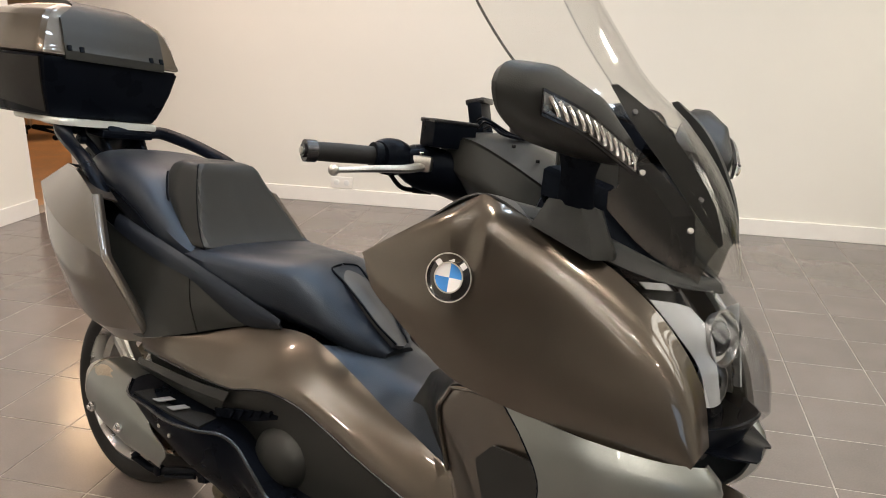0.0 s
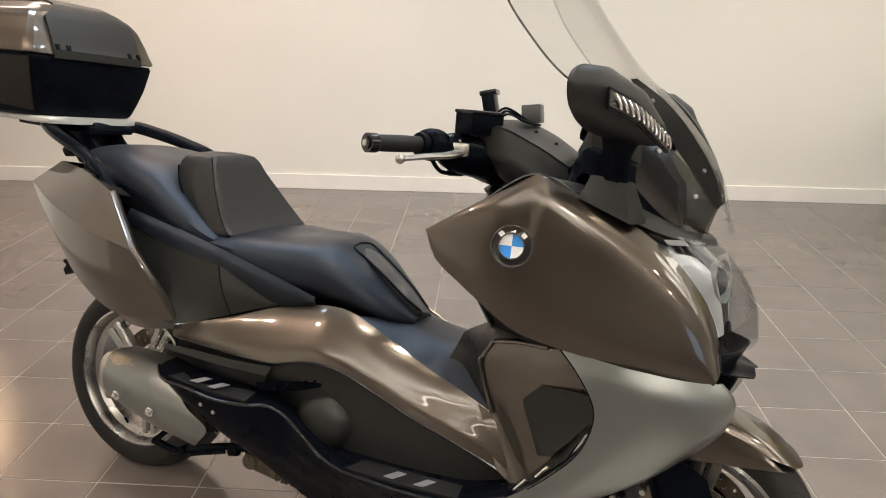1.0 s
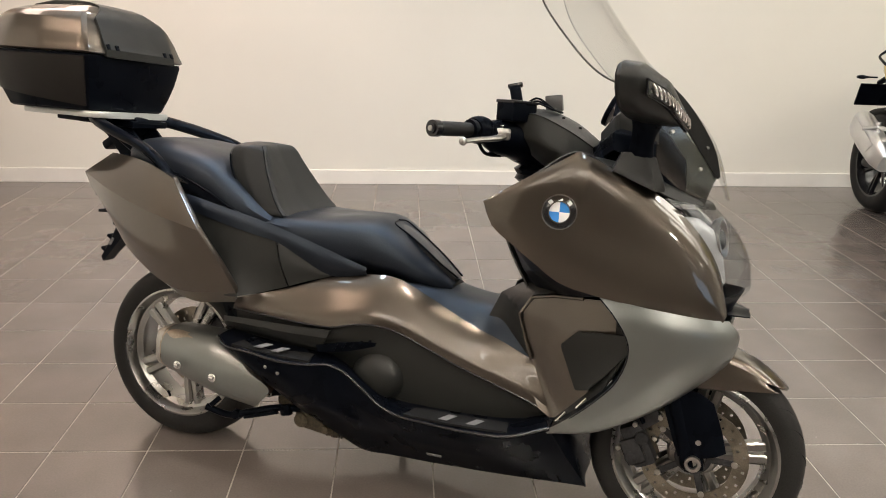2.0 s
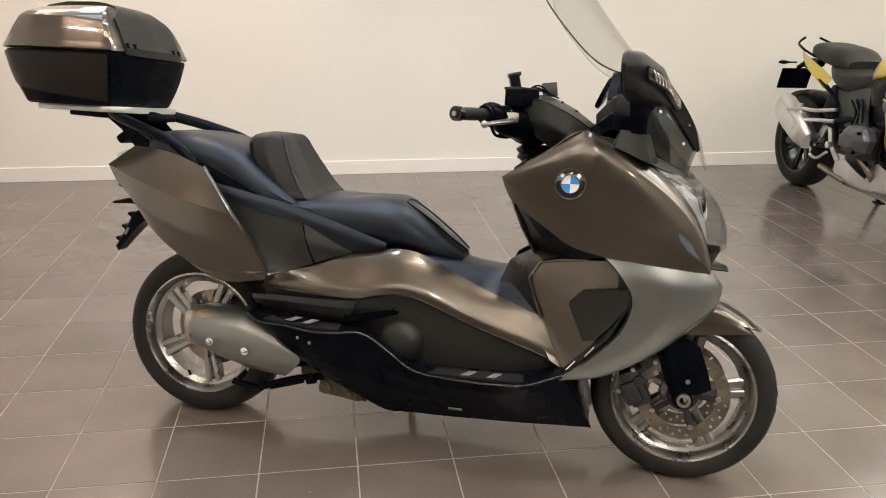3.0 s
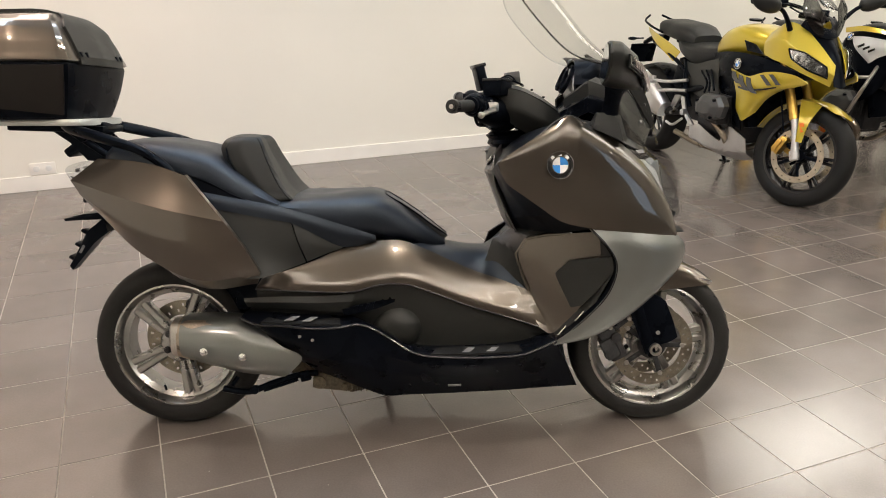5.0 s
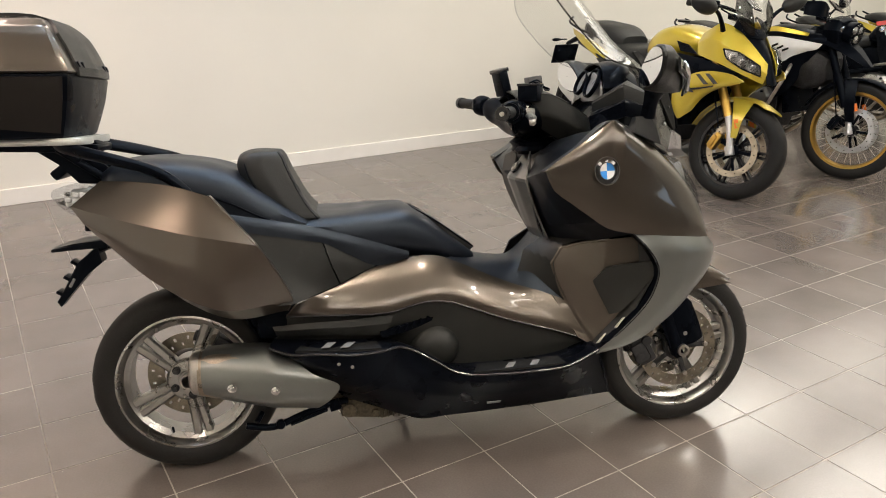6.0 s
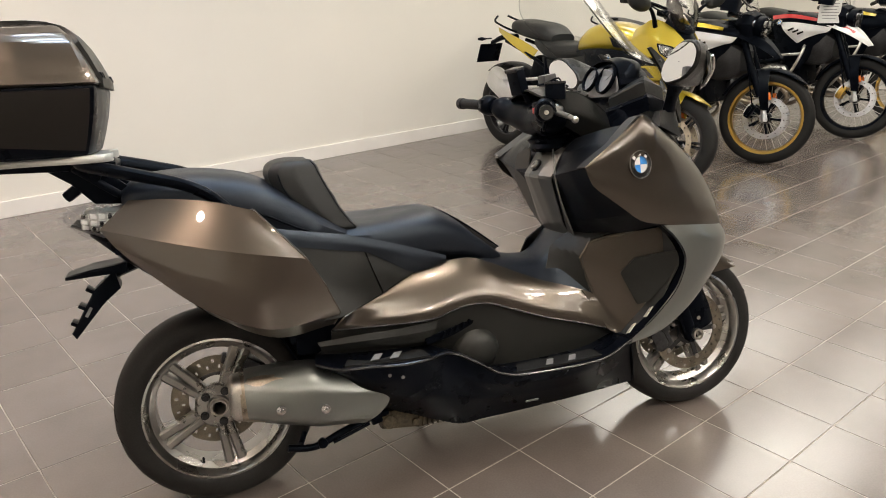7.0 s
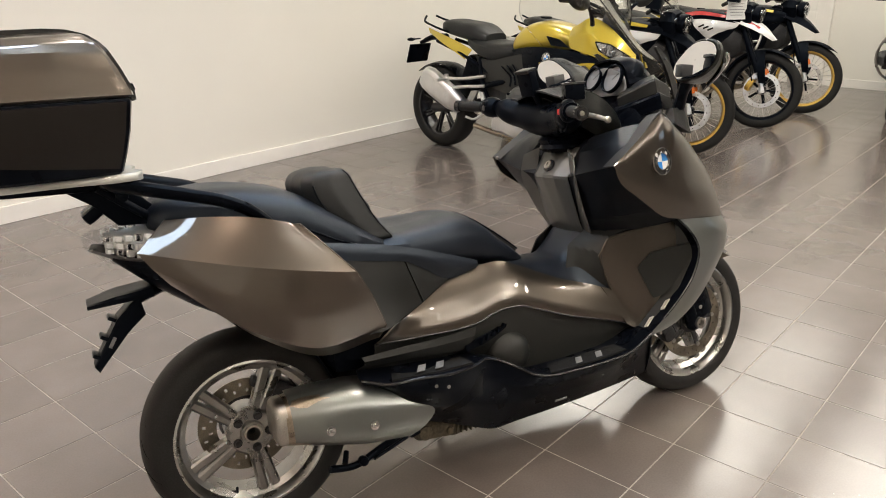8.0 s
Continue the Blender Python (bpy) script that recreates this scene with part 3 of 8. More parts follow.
for s in (-1, 1):
    disc("brake_disc", 0.098, 0.135, s * 0.058, 40, front)
    carrier = joined(lathe([(0.032, s * 0.052), (0.046, s * 0.052), (0.046, s * 0.058), (0.032, s * 0.058)], 32),
                     *[block(Matrix.Rotation(-2 * math.pi * k / 5, 4, "Y") @ pose(0.074, s * 0.055, 0), 0.066, 0.005, 0.017, 0.002) for k in range(5)])
    part("disc_carrier", carrier, ENGINE, front)
    for k in range(5):
        a = 2 * math.pi * k / 5
        part("disc_bobbin", rod(pose(0.101 * math.cos(a), s * 0.058, 0.101 * math.sin(a), 90), 0.008, 0.010, 16, 0.001), STEEL, front)
part("axle", joined(rod(pose(0, 0, 0, 90), 0.010, 0.20, 24, 0.002), lathe([(0.012, -0.112), (0.020, -0.112), (0.020, -0.094), (0.012, -0.094)], 20)), STEEL, front)
for s in (-1, 1):
    leg = part("fork_leg", joined(tube([(XF - 0.005, s * 0.078, 0.255), (XF - 0.085, s * 0.078, 0.50), (XF - 0.15, s * 0.078, 0.70)], 0.024, 16, 6), block(pose(XF - 0.002, s * 0.078, 0.272, 0, -18, 0), 0.055, 0.036, 0.06, 0.012)), BLACK, scooter)
    guard = loft([[(1.506, s * 0.086, 0.420), (1.534, s * 0.088, 0.345), (1.562, s * 0.088, 0.276)],
                  [(1.532, s * 0.096, 0.446), (1.566, s * 0.098, 0.350), (1.600, s * 0.097, 0.282)], [(1.596, s * 0.098, 0.452), (1.632, s * 0.099, 0.360), (1.652, s * 0.098, 0.296)],
                  [(1.632, s * 0.086, 0.428), (1.660, s * 0.087, 0.360), (1.676, s * 0.086, 0.306)]], 14, 16, 0.008, flat_u=True, out=(0, s, 0))
    part("fork_guard", guard, BLACK, scooter, "black plastic fork guard")
    part("guard_bolt", rod(pose(1.607, s * 0.099, 0.326, 90), 0.007, 0.008, 16, 0.001), STEEL, scooter)
    cal = joined(block(pose(1.462, s * 0.072, 0.285, 0, -28, 0), 0.060, 0.060, 0.115, 0.014), block(pose(1.452, s * 0.104, 0.272, 0, -28, 0), 0.05, 0.016, 0.070, 0.012),
                 rod(pose(1.470, s * 0.106, 0.312, 90), 0.017, 0.014, 20, 0.003), rod(pose(1.450, s * 0.106, 0.255, 90), 0.017, 0.014, 20, 0.003), block(pose(1.475, s * 0.080, 0.362, 0, -40, 0), 0.07, 0.03, 0.05, 0.010))
    part("front_caliper", cal, ENGINE, scooter, "dark four-piston brake caliper")
    for dx, dz in ((-0.150, 0.345), (-0.185, 0.275), (-0.098, 0.318), (-0.090, 0.375)):
        part("caliper_bolt", rod(pose(XF + dx, s * 0.106, dz, 90), 0.007, 0.012, 6, 0.001), STEEL, scooter)
    part("brake_hose", tube([(XF - 0.13, s * 0.10, 0.35), (XF - 0.17, s * 0.10, 0.42), (XF - 0.14, s * 0.09, 0.54)], 0.006, 8, 14), BLACK, scooter)

# front mudguard over the wheel
def arc_row(radius, y, a0, a1, n=9):
    return [(XF + radius * math.cos(radians(a)), y, 0.270 + radius * math.sin(radians(a))) for a in np.linspace(a0, a1, n)]


fender_rows = [[(x, -0.074, z) for x, _, z in arc_row(0.268, 0, 140, 60)], arc_row(0.283, -0.066, 140, 52), arc_row(0.289, -0.036, 140, 47), arc_row(0.291, 0, 140, 45),
               arc_row(0.289, 0.036, 140, 47), arc_row(0.283, 0.066, 140, 52), [(x, 0.074, z) for x, _, z in arc_row(0.268, 0, 140, 60)]]
part("front_mudguard", loft(fender_rows, 26, 19, 0.004, out=(0, 0, 1)), PAINT, scooter, "glossy bronze front mudguard")
for s in (-1, 1):
    top_arc = [(x, s * 0.0745, z) for x, _, z in arc_row(0.270, 0, 100, 52, 7)]
    low_line = [(1.572 + 0.034 * q, s * 0.077, 0.456 + 0.004 * q) for q in range(7)]
    part("mudguard_side", loft([top_arc, [((a[0] + b[0]) / 2, s * 0.0785, (a[2] + b[2]) / 2) for a, b in zip(top_arc, low_line)], low_line], 20, 8, 0.003, out=(0, s, 0)), PAINT, scooter)
part("mudguard_bridge", loft([arc_row(0.276, -0.080, 125, 95, 5), arc_row(0.280, 0, 125, 95, 5), arc_row(0.276, 0.080, 125, 95, 5)], 8, 8, 0.008, out=(0, 0, 1)), BLACK, scooter)

# ---- silencer on the right ----
def can(x, cy, cz, w, h, e=0.62):
    return [(x, cy + w * math.copysign(abs(math.cos(a))**e, math.cos(a)), cz + h * math.copysign(abs(math.sin(a))**e, math.sin(a))) for a in (2 * math.pi * k / 18 for k in range(18))]


muffler = part("silencer", rings([can(0.085, -0.175, 0.345, 0.058, 0.060), can(0.12, -0.178, 0.344, 0.064, 0.066), can(0.2, -0.182, 0.338, 0.070, 0.074), can(0.33, -0.178, 0.32, 0.066, 0.072), can(0.42, -0.17, 0.30, 0.04, 0.05)], 30, 20), BRONZE, scooter, "stainless silencer with a heat-tinted end")
part("end_cap", rings([can(0.058, -0.173, 0.346, 0.040, 0.042), can(0.066, -0.173, 0.346, 0.054, 0.056), can(0.090, -0.174, 0.346, 0.060, 0.062)], 30, 8), STEEL, muffler)
shield_rows = [[(0.105, -0.14, 0.412), (0.18, -0.145, 0.416), (0.27, -0.15, 0.414), (0.345, -0.160, 0.404)],
               [(0.100, -0.205, 0.408), (0.18, -0.215, 0.412), (0.275, -0.225, 0.410), (0.352, -0.232, 0.388)],
               [(0.098, -0.238, 0.380), (0.18, -0.252, 0.382), (0.28, -0.262, 0.374), (0.402, -0.264, 0.348)],
               [(0.098, -0.245, 0.345), (0.18, -0.262, 0.338), (0.30, -0.272, 0.322), (0.478, -0.270, 0.300)],
               [(0.100, -0.238, 0.308), (0.18, -0.253, 0.290), (0.30, -0.262, 0.268), (0.448, -0.262, 0.262)],
               [(0.105, -0.208, 0.284), (0.18, -0.220, 0.266), (0.29, -0.225, 0.240), (0.415, -0.236, 0.232)]]
part("heat_shield", loft(shield_rows, 28, 26, 0.003, flat_u=True, out=(0, -1, 0)), SILVER, muffler, "satin silver heat shield")
for bx, bz in ((0.183, 0.327), (0.300, 0.310)):
    part("shield_bolt", joined(rod(pose(bx, -0.277, bz, 90), 0.0125, 0.008, 20, 0.001), rod(pose(bx, -0.284, bz, 90), 0.0075, 0.008, 6, 0.001)), CHROME, muffler)
part("exhaust_pipe", tube([(0.40, -0.16, 0.30), (0.50, -0.10, 0.24), (0.62, -0.04, 0.21)], 0.022, 12, 14), RUSTY, scooter)
part("engine_case", joined(block(pose(0.55, 0.0, 0.235), 0.30, 0.20, 0.12, 0.03), block(pose(0.545, -0.095, 0.172, 0, 6, 0), 0.13, 0.06, 0.060, 0.014), block(pose(0.635, -0.090, 0.160, 0, -8, 12), 0.09, 0.05, 0.046, 0.012), rod(pose(0.505, -0.118, 0.172, 90), 0.022, 0.03, 16, 0.005), rod(pose(0.585, -0.118, 0.158, 90), 0.012, 0.03, 12, 0.003), *[block(pose(0.595 + 0.016 * k, -0.118, 0.160, 0, 10, 0), 0.004, 0.02, 0.040, 0.001) for k in range(6)]), RUSTY, scooter, "grimy engine casting")
part("centre_stand", joined(tube([(0.50, -0.125, 0.205), (0.455, -0.14, 0.205), (0.36, -0.145, 0.178), (0.275, -0.15, 0.150), (0.20, -0.16, 0.165)], 0.0105, 10, 20), block(pose(0.462, -0.142, 0.200, 0, -14, 0), 0.035, 0.018, 0.034, 0.006), rod(pose(0.30, -0.152, 0.158, 90), 0.014, 0.02, 14, 0.003), tube([(0.44, -0.15, 0.190), (0.33, -0.155, 0.155)], 0.005, 8, 6),
                            tube([(0.25, -0.165, 0.205), (0.235, -0.19, 0.185)], 0.008, 8, 4), tube([(0.44, -0.10, 0.24), (0.30, -0.10, 0.205), (0.30, 0.10, 0.205), (0.44, 0.10, 0.24)], 0.012, 8, 12, True)), BLACK, scooter, "folded black centre stand")
part("side_stand", joined(tube([(0.72, 0.13, 0.20), (0.70, 0.21, 0.11), (0.665, 0.28, 0.053)], [0.016, 0.012, 0.010], 10, 10), block(pose(0.662, 0.288, 0.052, 10, 0, 0), 0.07, 0.05, 0.01, 0.003)), BLACK, scooter, "black side stand")
part("stand_spring", lathe([(0.008, 0.0), (0.0105, 0.002), (0.008, 0.004), (0.0055, 0.002)], 12), STEEL, scooter).location = (0.40, -0.14, 0.235)

# ---- lower body: skirt, footboards, inner sides ----
edge = [(0.290, -0.240, 0.420), (0.345, -0.285, 0.412), (0.431, -0.296, 0.410), (0.522, -0.300, 0.402), (0.60, -0.285, 0.402), (0.655, -0.258, 0.402), (0.672, -0.252, 0.396), (0.753, -0.255, 0.352), (0.812, -0.259, 0.315), (0.845, -0.261, 0.305), (0.933, -0.264, 0.299), (1.052, -0.268, 0.300), (1.150, -0.268, 0.308), (1.255, -0.250, 0.345)]
under = [(0.325, -0.225, 0.395), (0.40, -0.276, 0.372), (0.50, -0.290, 0.362), (0.60, -0.268, 0.352), (0.68, -0.246, 0.330), (0.75, -0.244, 0.294), (0.83, -0.248, 0.276), (0.94, -0.252, 0.270), (1.08, -0.252, 0.273), (1.17, -0.244, 0.284), (1.27, -0.222, 0.31)]
waist = [(0.385, -0.21, 0.335), (0.45, -0.240, 0.312), (0.53, -0.246, 0.290), (0.62, -0.232, 0.268), (0.70, -0.220, 0.248), (0.78, -0.214, 0.23), (0.86, -0.214, 0.222), (0.96, -0.214, 0.22), (1.10, -0.208, 0.222), (1.20, -0.196, 0.235), (1.30, -0.18, 0.25)]
keel = [(0.44, -0.15, 0.262), (0.50, -0.155, 0.225), (0.58, -0.152, 0.19), (0.65, -0.15, 0.160), (0.72, -0.148, 0.134), (0.80, -0.148, 0.137), (0.90, -0.148, 0.140), (1.00, -0.146, 0.144), (1.12, -0.14, 0.148), (1.24, -0.128, 0.152), (1.345, -0.11, 0.152)]
both("side_skirt", loft([edge, under, waist, keel], 60, 22, 0.005, flat_v=True, out=(0, -1, -0.3)), BLACK, scooter, "satin black lower side skirt", 16)
both("keel_front", loft([[(1.255, -0.25, 0.345), (1.30, -0.19, 0.25), (1.345, -0.11, 0.152)], [(1.29, -0.12, 0.36), (1.30, -0.10, 0.27), (1.335, -0.06, 0.16)], [(1.29, 0, 0.36), (1.30, 0, 0.27), (1.335, 0, 0.16)]], 12, 10, 0.005, out=(1, 0, 0)), BLACK, scooter)
both("skirt_lip", tube([(x, y - 0.001, z + 0.002) for x, y, z in edge], 0.0042, 8, 70), GLOSSBLACK, scooter)
inner = [(0.30, -0.175, 0.432), (0.38, -0.20, 0.432), (0.48, -0.205, 0.426), (0.575, -0.20, 0.420), (0.625, -0.185, 0.412), (0.695, -0.178, 0.372), (0.750, -0.178, 0.338), (0.815, -0.176, 0.316), (0.90, -0.172, 0.311), (1.02, -0.168, 0.312), (1.15, -0.160, 0.322), (1.25, -0.15, 0.352)]
board_r, board_l = both("footboard", loft([edge, [(x, y + 0.018, z + 0.005) for x, y, z in edge], inner], 60, 8, 0.006, out=(0, 0, 1)), BLACK, scooter, "black moulded footboard")
# raised rubber treads and pale strips on the boards
for x0, x1, z0, z1, y0, y1 in ((0.87, 1.15, 0.308, 0.316, -0.252, -0.198), (0.36, 0.60, 0.421, 0.412, -0.280, -0.225)):
    both("rubber_mat", loft([[(x0, y0, z0), ((x0 + x1) / 2, y0 - 0.004, (z0 + z1) / 2 - 0.002), (x1, y0, z1)], [(x0 + 0.02, y1, z0 + 0.004), ((x0 + x1) / 2, y1, (z0 + z1) / 2 + 0.003), (x1 - 0.01, y1, z1 + 0.004)]], 12, 4, 0.006, out=(0, 0, 1)), GRIP, scooter)
for x, y, z in ((0.965, -0.244, 0.3115), (1.040, -0.244, 0.3130), (0.431, -0.280, 0.4255), (0.485, -0.280, 0.4225)):
    both("board_strip", loft([[(x, y, z), (x + 0.024, y, z)], [(x + 0.020, y + 0.032, z + 0.004), (x + 0.042, y + 0.032, z + 0.004)]], 4, 4, 0.002, out=(0, 0, 1)), WHITEMARK, scooter, "pale grey tread strip")
part("side_tag", block(pose(0.943, -0.186, 0.182, 38, -1, 0), 0.042, 0.003, 0.010, 0.001), WHITEMARK, scooter)
for bx, by, bz in ((0.478, -0.292, 0.378), (0.515, -0.290, 0.366)):
    both("skirt_bolt", rod(pose(bx, by, bz, 90), 0.005, 0.006, 12, 0.001), STEEL, scooter)

panel_low = [(0.340, -0.243, 0.512), (0.484, -0.243, 0.505), (0.615, -0.235, 0.500), (0.645, -0.233, 0.502), (0.686, -0.228, 0.513), (0.739, -0.222, 0.522), (0.798, -0.212, 0.517), (0.887, -0.198, 0.484), (0.979, -0.192, 0.447), (1.069, -0.188, 0.418), (1.156, -0.183, 0.390), (1.242, -0.177, 0.358)]
both("inner_side", loft([[(x, y + 0.012, z - 0.004) for x, y, z in panel_low],
                         [(0.34, -0.222, 0.475), (0.48, -0.226, 0.468), (0.60, -0.222, 0.462), (0.68, -0.212, 0.456), (0.766, -0.196, 0.445), (0.86, -0.188, 0.412), (0.98, -0.180, 0.380), (1.14, -0.170, 0.350), (1.245, -0.160, 0.345)],
                         [(x, y - 0.004, z - 0.004) for x, y, z in inner]], 48, 14, 0.004), CHARCOAL, scooter, "charcoal grained inner side panel")
both("clutch_bulge", rings([[(0.765 + r * math.cos(a), y, 0.372 + 0.95 * r * math.sin(a)) for a in (2 * math.pi * k / 20 for k in range(20))] for r, y in ((0.082, -0.158), (0.076, -0.184), (0.062, -0.206), (0.040, -0.219), (0.018, -0.224), (0.004, -0.225))], 32, 18), CHARCOAL, scooter)
both("air_vent", joined(loft([[(0.600, -0.240, 0.447), (0.68, -0.226, 0.462), (0.768, -0.198, 0.470)], [(0.606, -0.238, 0.428), (0.690, -0.220, 0.440), (0.768, -0.196, 0.462)]], 16, 4, 0.006),
                        *[block(pose(0.655 + 0.022 * k, -0.236 + 0.007 * k, 0.449 + 0.005 * k, 0, 25, 14), 0.006, 0.010, 0.022 - 0.002 * k, 0.001) for k in range(5)]), BLACK, scooter, "black vent with fins")
fin = [[(0.300, -0.232, 0.482), (0.42, -0.246, 0.490), (0.52, -0.246, 0.490), (0.640, -0.238, 0.494)], [(0.305, -0.238, 0.470), (0.43, -0.252, 0.472), (0.53, -0.250, 0.470), (0.630, -0.242, 0.470)], [(0.310, -0.226, 0.452), (0.44, -0.236, 0.448), (0.54, -0.236, 0.440), (0.612, -0.232, 0.436)]]
both("rear_side_fin", loft(fin, 18, 9, 0.004, flat_v=True), CHARCOAL, scooter, "charcoal fin above the footboard", 16)
part("under_seat_core", block(pose(0.325, 0, 0.52), 0.15, 0.30, 0.20, 0.02), BLACK, scooter)
both("inner_panel", loft([[(0.20, -0.15, 0.60), (0.36, -0.185, 0.565), (0.52, -0.21, 0.535)], [(0.24, -0.135, 0.46), (0.36, -0.175, 0.45), (0.52, -0.20, 0.44)]], 12, 6, 0.004), BLACK, scooter)

# ---- bronze flank panels ----
flank_top = [(0.374, -0.277, 0.554), (0.439, -0.236, 0.570), (0.520, -0.200, 0.595), (0.593, -0.168, 0.621), (0.660, -0.154, 0.635), (0.730, -0.148, 0.645), (0.785, -0.144, 0.642), (0.849, -0.140, 0.617), (0.930, -0.138, 0.579), (1.011, -0.143, 0.544), (1.089, -0.148, 0.518), (1.178, -0.152, 0.483)]


def between(a, b, f, push, rise=0.0, n=14):
    """A row part of the way from row a to row b, pushed outwards and up most at mid-length."""
    pa, pb = curve(a, n), curve(b, n)
    lift = np.array([math.sin(math.pi * min(max(q / (n - 1), 0.04), 0.96)) ** 0.5 for q in range(n)])[:, None]
    return [tuple(q) for q in pa + (pb - pa) * f + lift * np.array([0.0, -push, rise])]



both("flank_panel", loft([flank_top, between(flank_top, panel_low, 0.10, 0.005, 0.001), between(flank_top, panel_low, 0.55, 0.012, 0.002), between(flank_top, panel_low, 0.84, 0.010), panel_low], 60, 22, 0.004), PAINT, scooter, "glossy bronze metallic side panel")
both("flank_hem", tube(panel_low, 0.0028, 6, 60), GLOSSBLACK, scooter)
# the leg panel that rises from it, with its dark pocket lid
leg_rows = [[(1.177, -0.154, 0.484), (1.154, -0.152, 0.54), (1.136, -0.154, 0.600), (1.165, -0.160, 0.648)],
            [(1.197, -0.1615, 0.4455), (1.200, -0.170, 0.53), (1.20, -0.174, 0.60), (1.225, -0.182, 0.664)],
            [(1.222, -0.171, 0.398), (1.258, -0.190, 0.49), (1.28, -0.20, 0.58), (1.30, -0.205, 0.672)],
            [(1.249, -0.184, 0.347), (1.33, -0.208, 0.44), (1.385, -0.225, 0.56), (1.38, -0.225, 0.68)],
            [(1.255, -0.215, 0.338), (1.36, -0.24, 0.44), (1.425, -0.262, 0.575), (1.40, -0.255, 0.69)]]
sides = [[(1.140 + 0.071 * q, -0.1555 - 0.029 * q, 0.498 - 0.129 * q)] + row for q, row in zip((0.0, 0.3, 0.66, 1.0), leg_rows)]   # each line starts on the flank
both("leg_panel", loft(sides, 30, 20, 0.004), PAINT, scooter, "glossy bronze panel beside the footwell", 24)
both("leg_recess", loft([[(x + 0.002, y, z) for x, y, z in leg_rows[3]], leg_rows[4]], 25, 6, 0.004, flat_u=True), CHARCOAL, scooter)
both("leg_panel_rim", tube([(x - 0.001, y - 0.003, z) for x, y, z in leg_rows[0]] + [(1.225, -0.184, 0.664), (1.30, -0.207, 0.672)], 0.0045, 8, 30, True), PAINT, scooter)
lid_rows = [[(1.293, -0.2115, 0.590), (1.350, -0.234, 0.600), (1.412, -0.256, 0.609)], [(1.252, -0.1935, 0.546), (1.34, -0.229, 0.560), (1.429, -0.262, 0.581)], [(1.276, -0.200, 0.495), (1.32, -0.219, 0.495), (1.372, -0.242, 0.498)], [(1.302, -0.208, 0.441), (1.314, -0.216, 0.445), (1.332, -0.226, 0.452)]]
both("pocket_lid", loft(lid_rows, 17, 16, 0.006, flat_u=True, flat_v=True), CHARCOAL, scooter, "charcoal pocket lid", 20)
for dz in (0.0, 0.052):
    both("shin_strip", loft([[(1.262 + dz * 0.95, -0.205 - dz * 0.4, 0.352 + dz), (1.285 + dz * 0.95, -0.205 - dz * 0.4, 0.378 + dz)], [(1.262 + dz * 0.95, -0.222 - dz * 0.4, 0.358 + dz), (1.285 + dz * 0.95, -0.224 - dz * 0.4, 0.388 + dz)]], 6, 4, 0.003, out=(-1, -1, 0)), CREAM, scooter)

# ---- silver side blade ----
blade_in = [(1.342, -0.285, 0.698), (1.385, -0.290, 0.655), (1.422, -0.288, 0.590), (1.408, -0.280, 0.515), (1.345, -0.268, 0.430), (1.29, -0.256, 0.376), (1.243, -0.246, 0.338)]
blade_mid = [(1.48, -0.272, 0.684), (1.52, -0.272, 0.635), (1.535, -0.262, 0.575), (1.49, -0.258, 0.495), (1.40, -0.262, 0.415), (1.325, -0.256, 0.366), (1.245, -0.247, 0.335)]
blade_out = [(1.635, -0.165, 0.660), (1.664, -0.152, 0.625), (1.660, -0.150, 0.582), (1.585, -0.172, 0.492), (1.465, -0.215, 0.405), (1.36, -0.235, 0.352), (1.250, -0.243, 0.330)]
blade_back = [(1.63, -0.12, 0.650), (1.655, -0.11, 0.62), (1.645, -0.11, 0.575), (1.56, -0.13, 0.485), (1.44, -0.175, 0.398), (1.35, -0.205, 0.348), (1.252, -0.235, 0.328)]
blade_pre = [tuple(a + 0.86 * (c - a) for a, c in zip(p, q)) for p, q in zip(blade_mid, blade_out)]
blade_pre = [(x, y - 0.016 * k, z) for (x, y, z), k in zip(blade_pre, (0.8, 1.0, 1.0, 1.0, 0.8, 0.4, 0.0))]
both("side_blade", loft([blade_in, blade_mid, blade_pre, blade_out, blade_back], 36, 30, 0.005), SILVER, scooter, "satin silver side blade")
both("blade_return", loft([blade_in, [(x - 0.004, y + 0.035, z) for x, y, z in blade_in]], 30, 4, 0.003, out=(-1, 0, 0)), BLACK, scooter)

# ---- big bronze front fairing ----
fair_top = [(1.063, -0.335, 0.898), (1.165, -0.325, 0.964), (1.268, -0.301, 1.029), (1.345, -0.262, 0.992), (1.452, -0.190, 0.935), (1.545, -0.150, 0.855), (1.605, -0.120, 0.760), (1.628, -0.125, 0.68)]
fair_mid = [(1.062, -0.3365, 0.896), (1.105, -0.3375, 0.880), (1.20, -0.3315, 0.872), (1.32, -0.306, 0.848), (1.45, -0.262, 0.800), (1.54, -0.226, 0.752), (1.600, -0.198, 0.700), (1.624, -0.186, 0.664)]
fair_crease = [(1.0625, -0.336, 0.8968), (1.165, -0.3305, 0.955), (1.250, -0.314, 1.004), (1.272, -0.308, 1.012), (1.345, -0.284, 0.974), (1.452, -0.232, 0.908), (1.545, -0.192, 0.832), (1.604, -0.176, 0.745), (1.627, -0.178, 0.672)]
fair_low = [(1.064, -0.335, 0.893), (1.084, -0.335, 0.846), (1.137, -0.331, 0.804), (1.189, -0.324, 0.767), (1.253, -0.312, 0.724), (1.330, -0.298, 0.704), (1.46, -0.262, 0.682), (1.56, -0.220, 0.662), (1.620, -0.184, 0.654)]
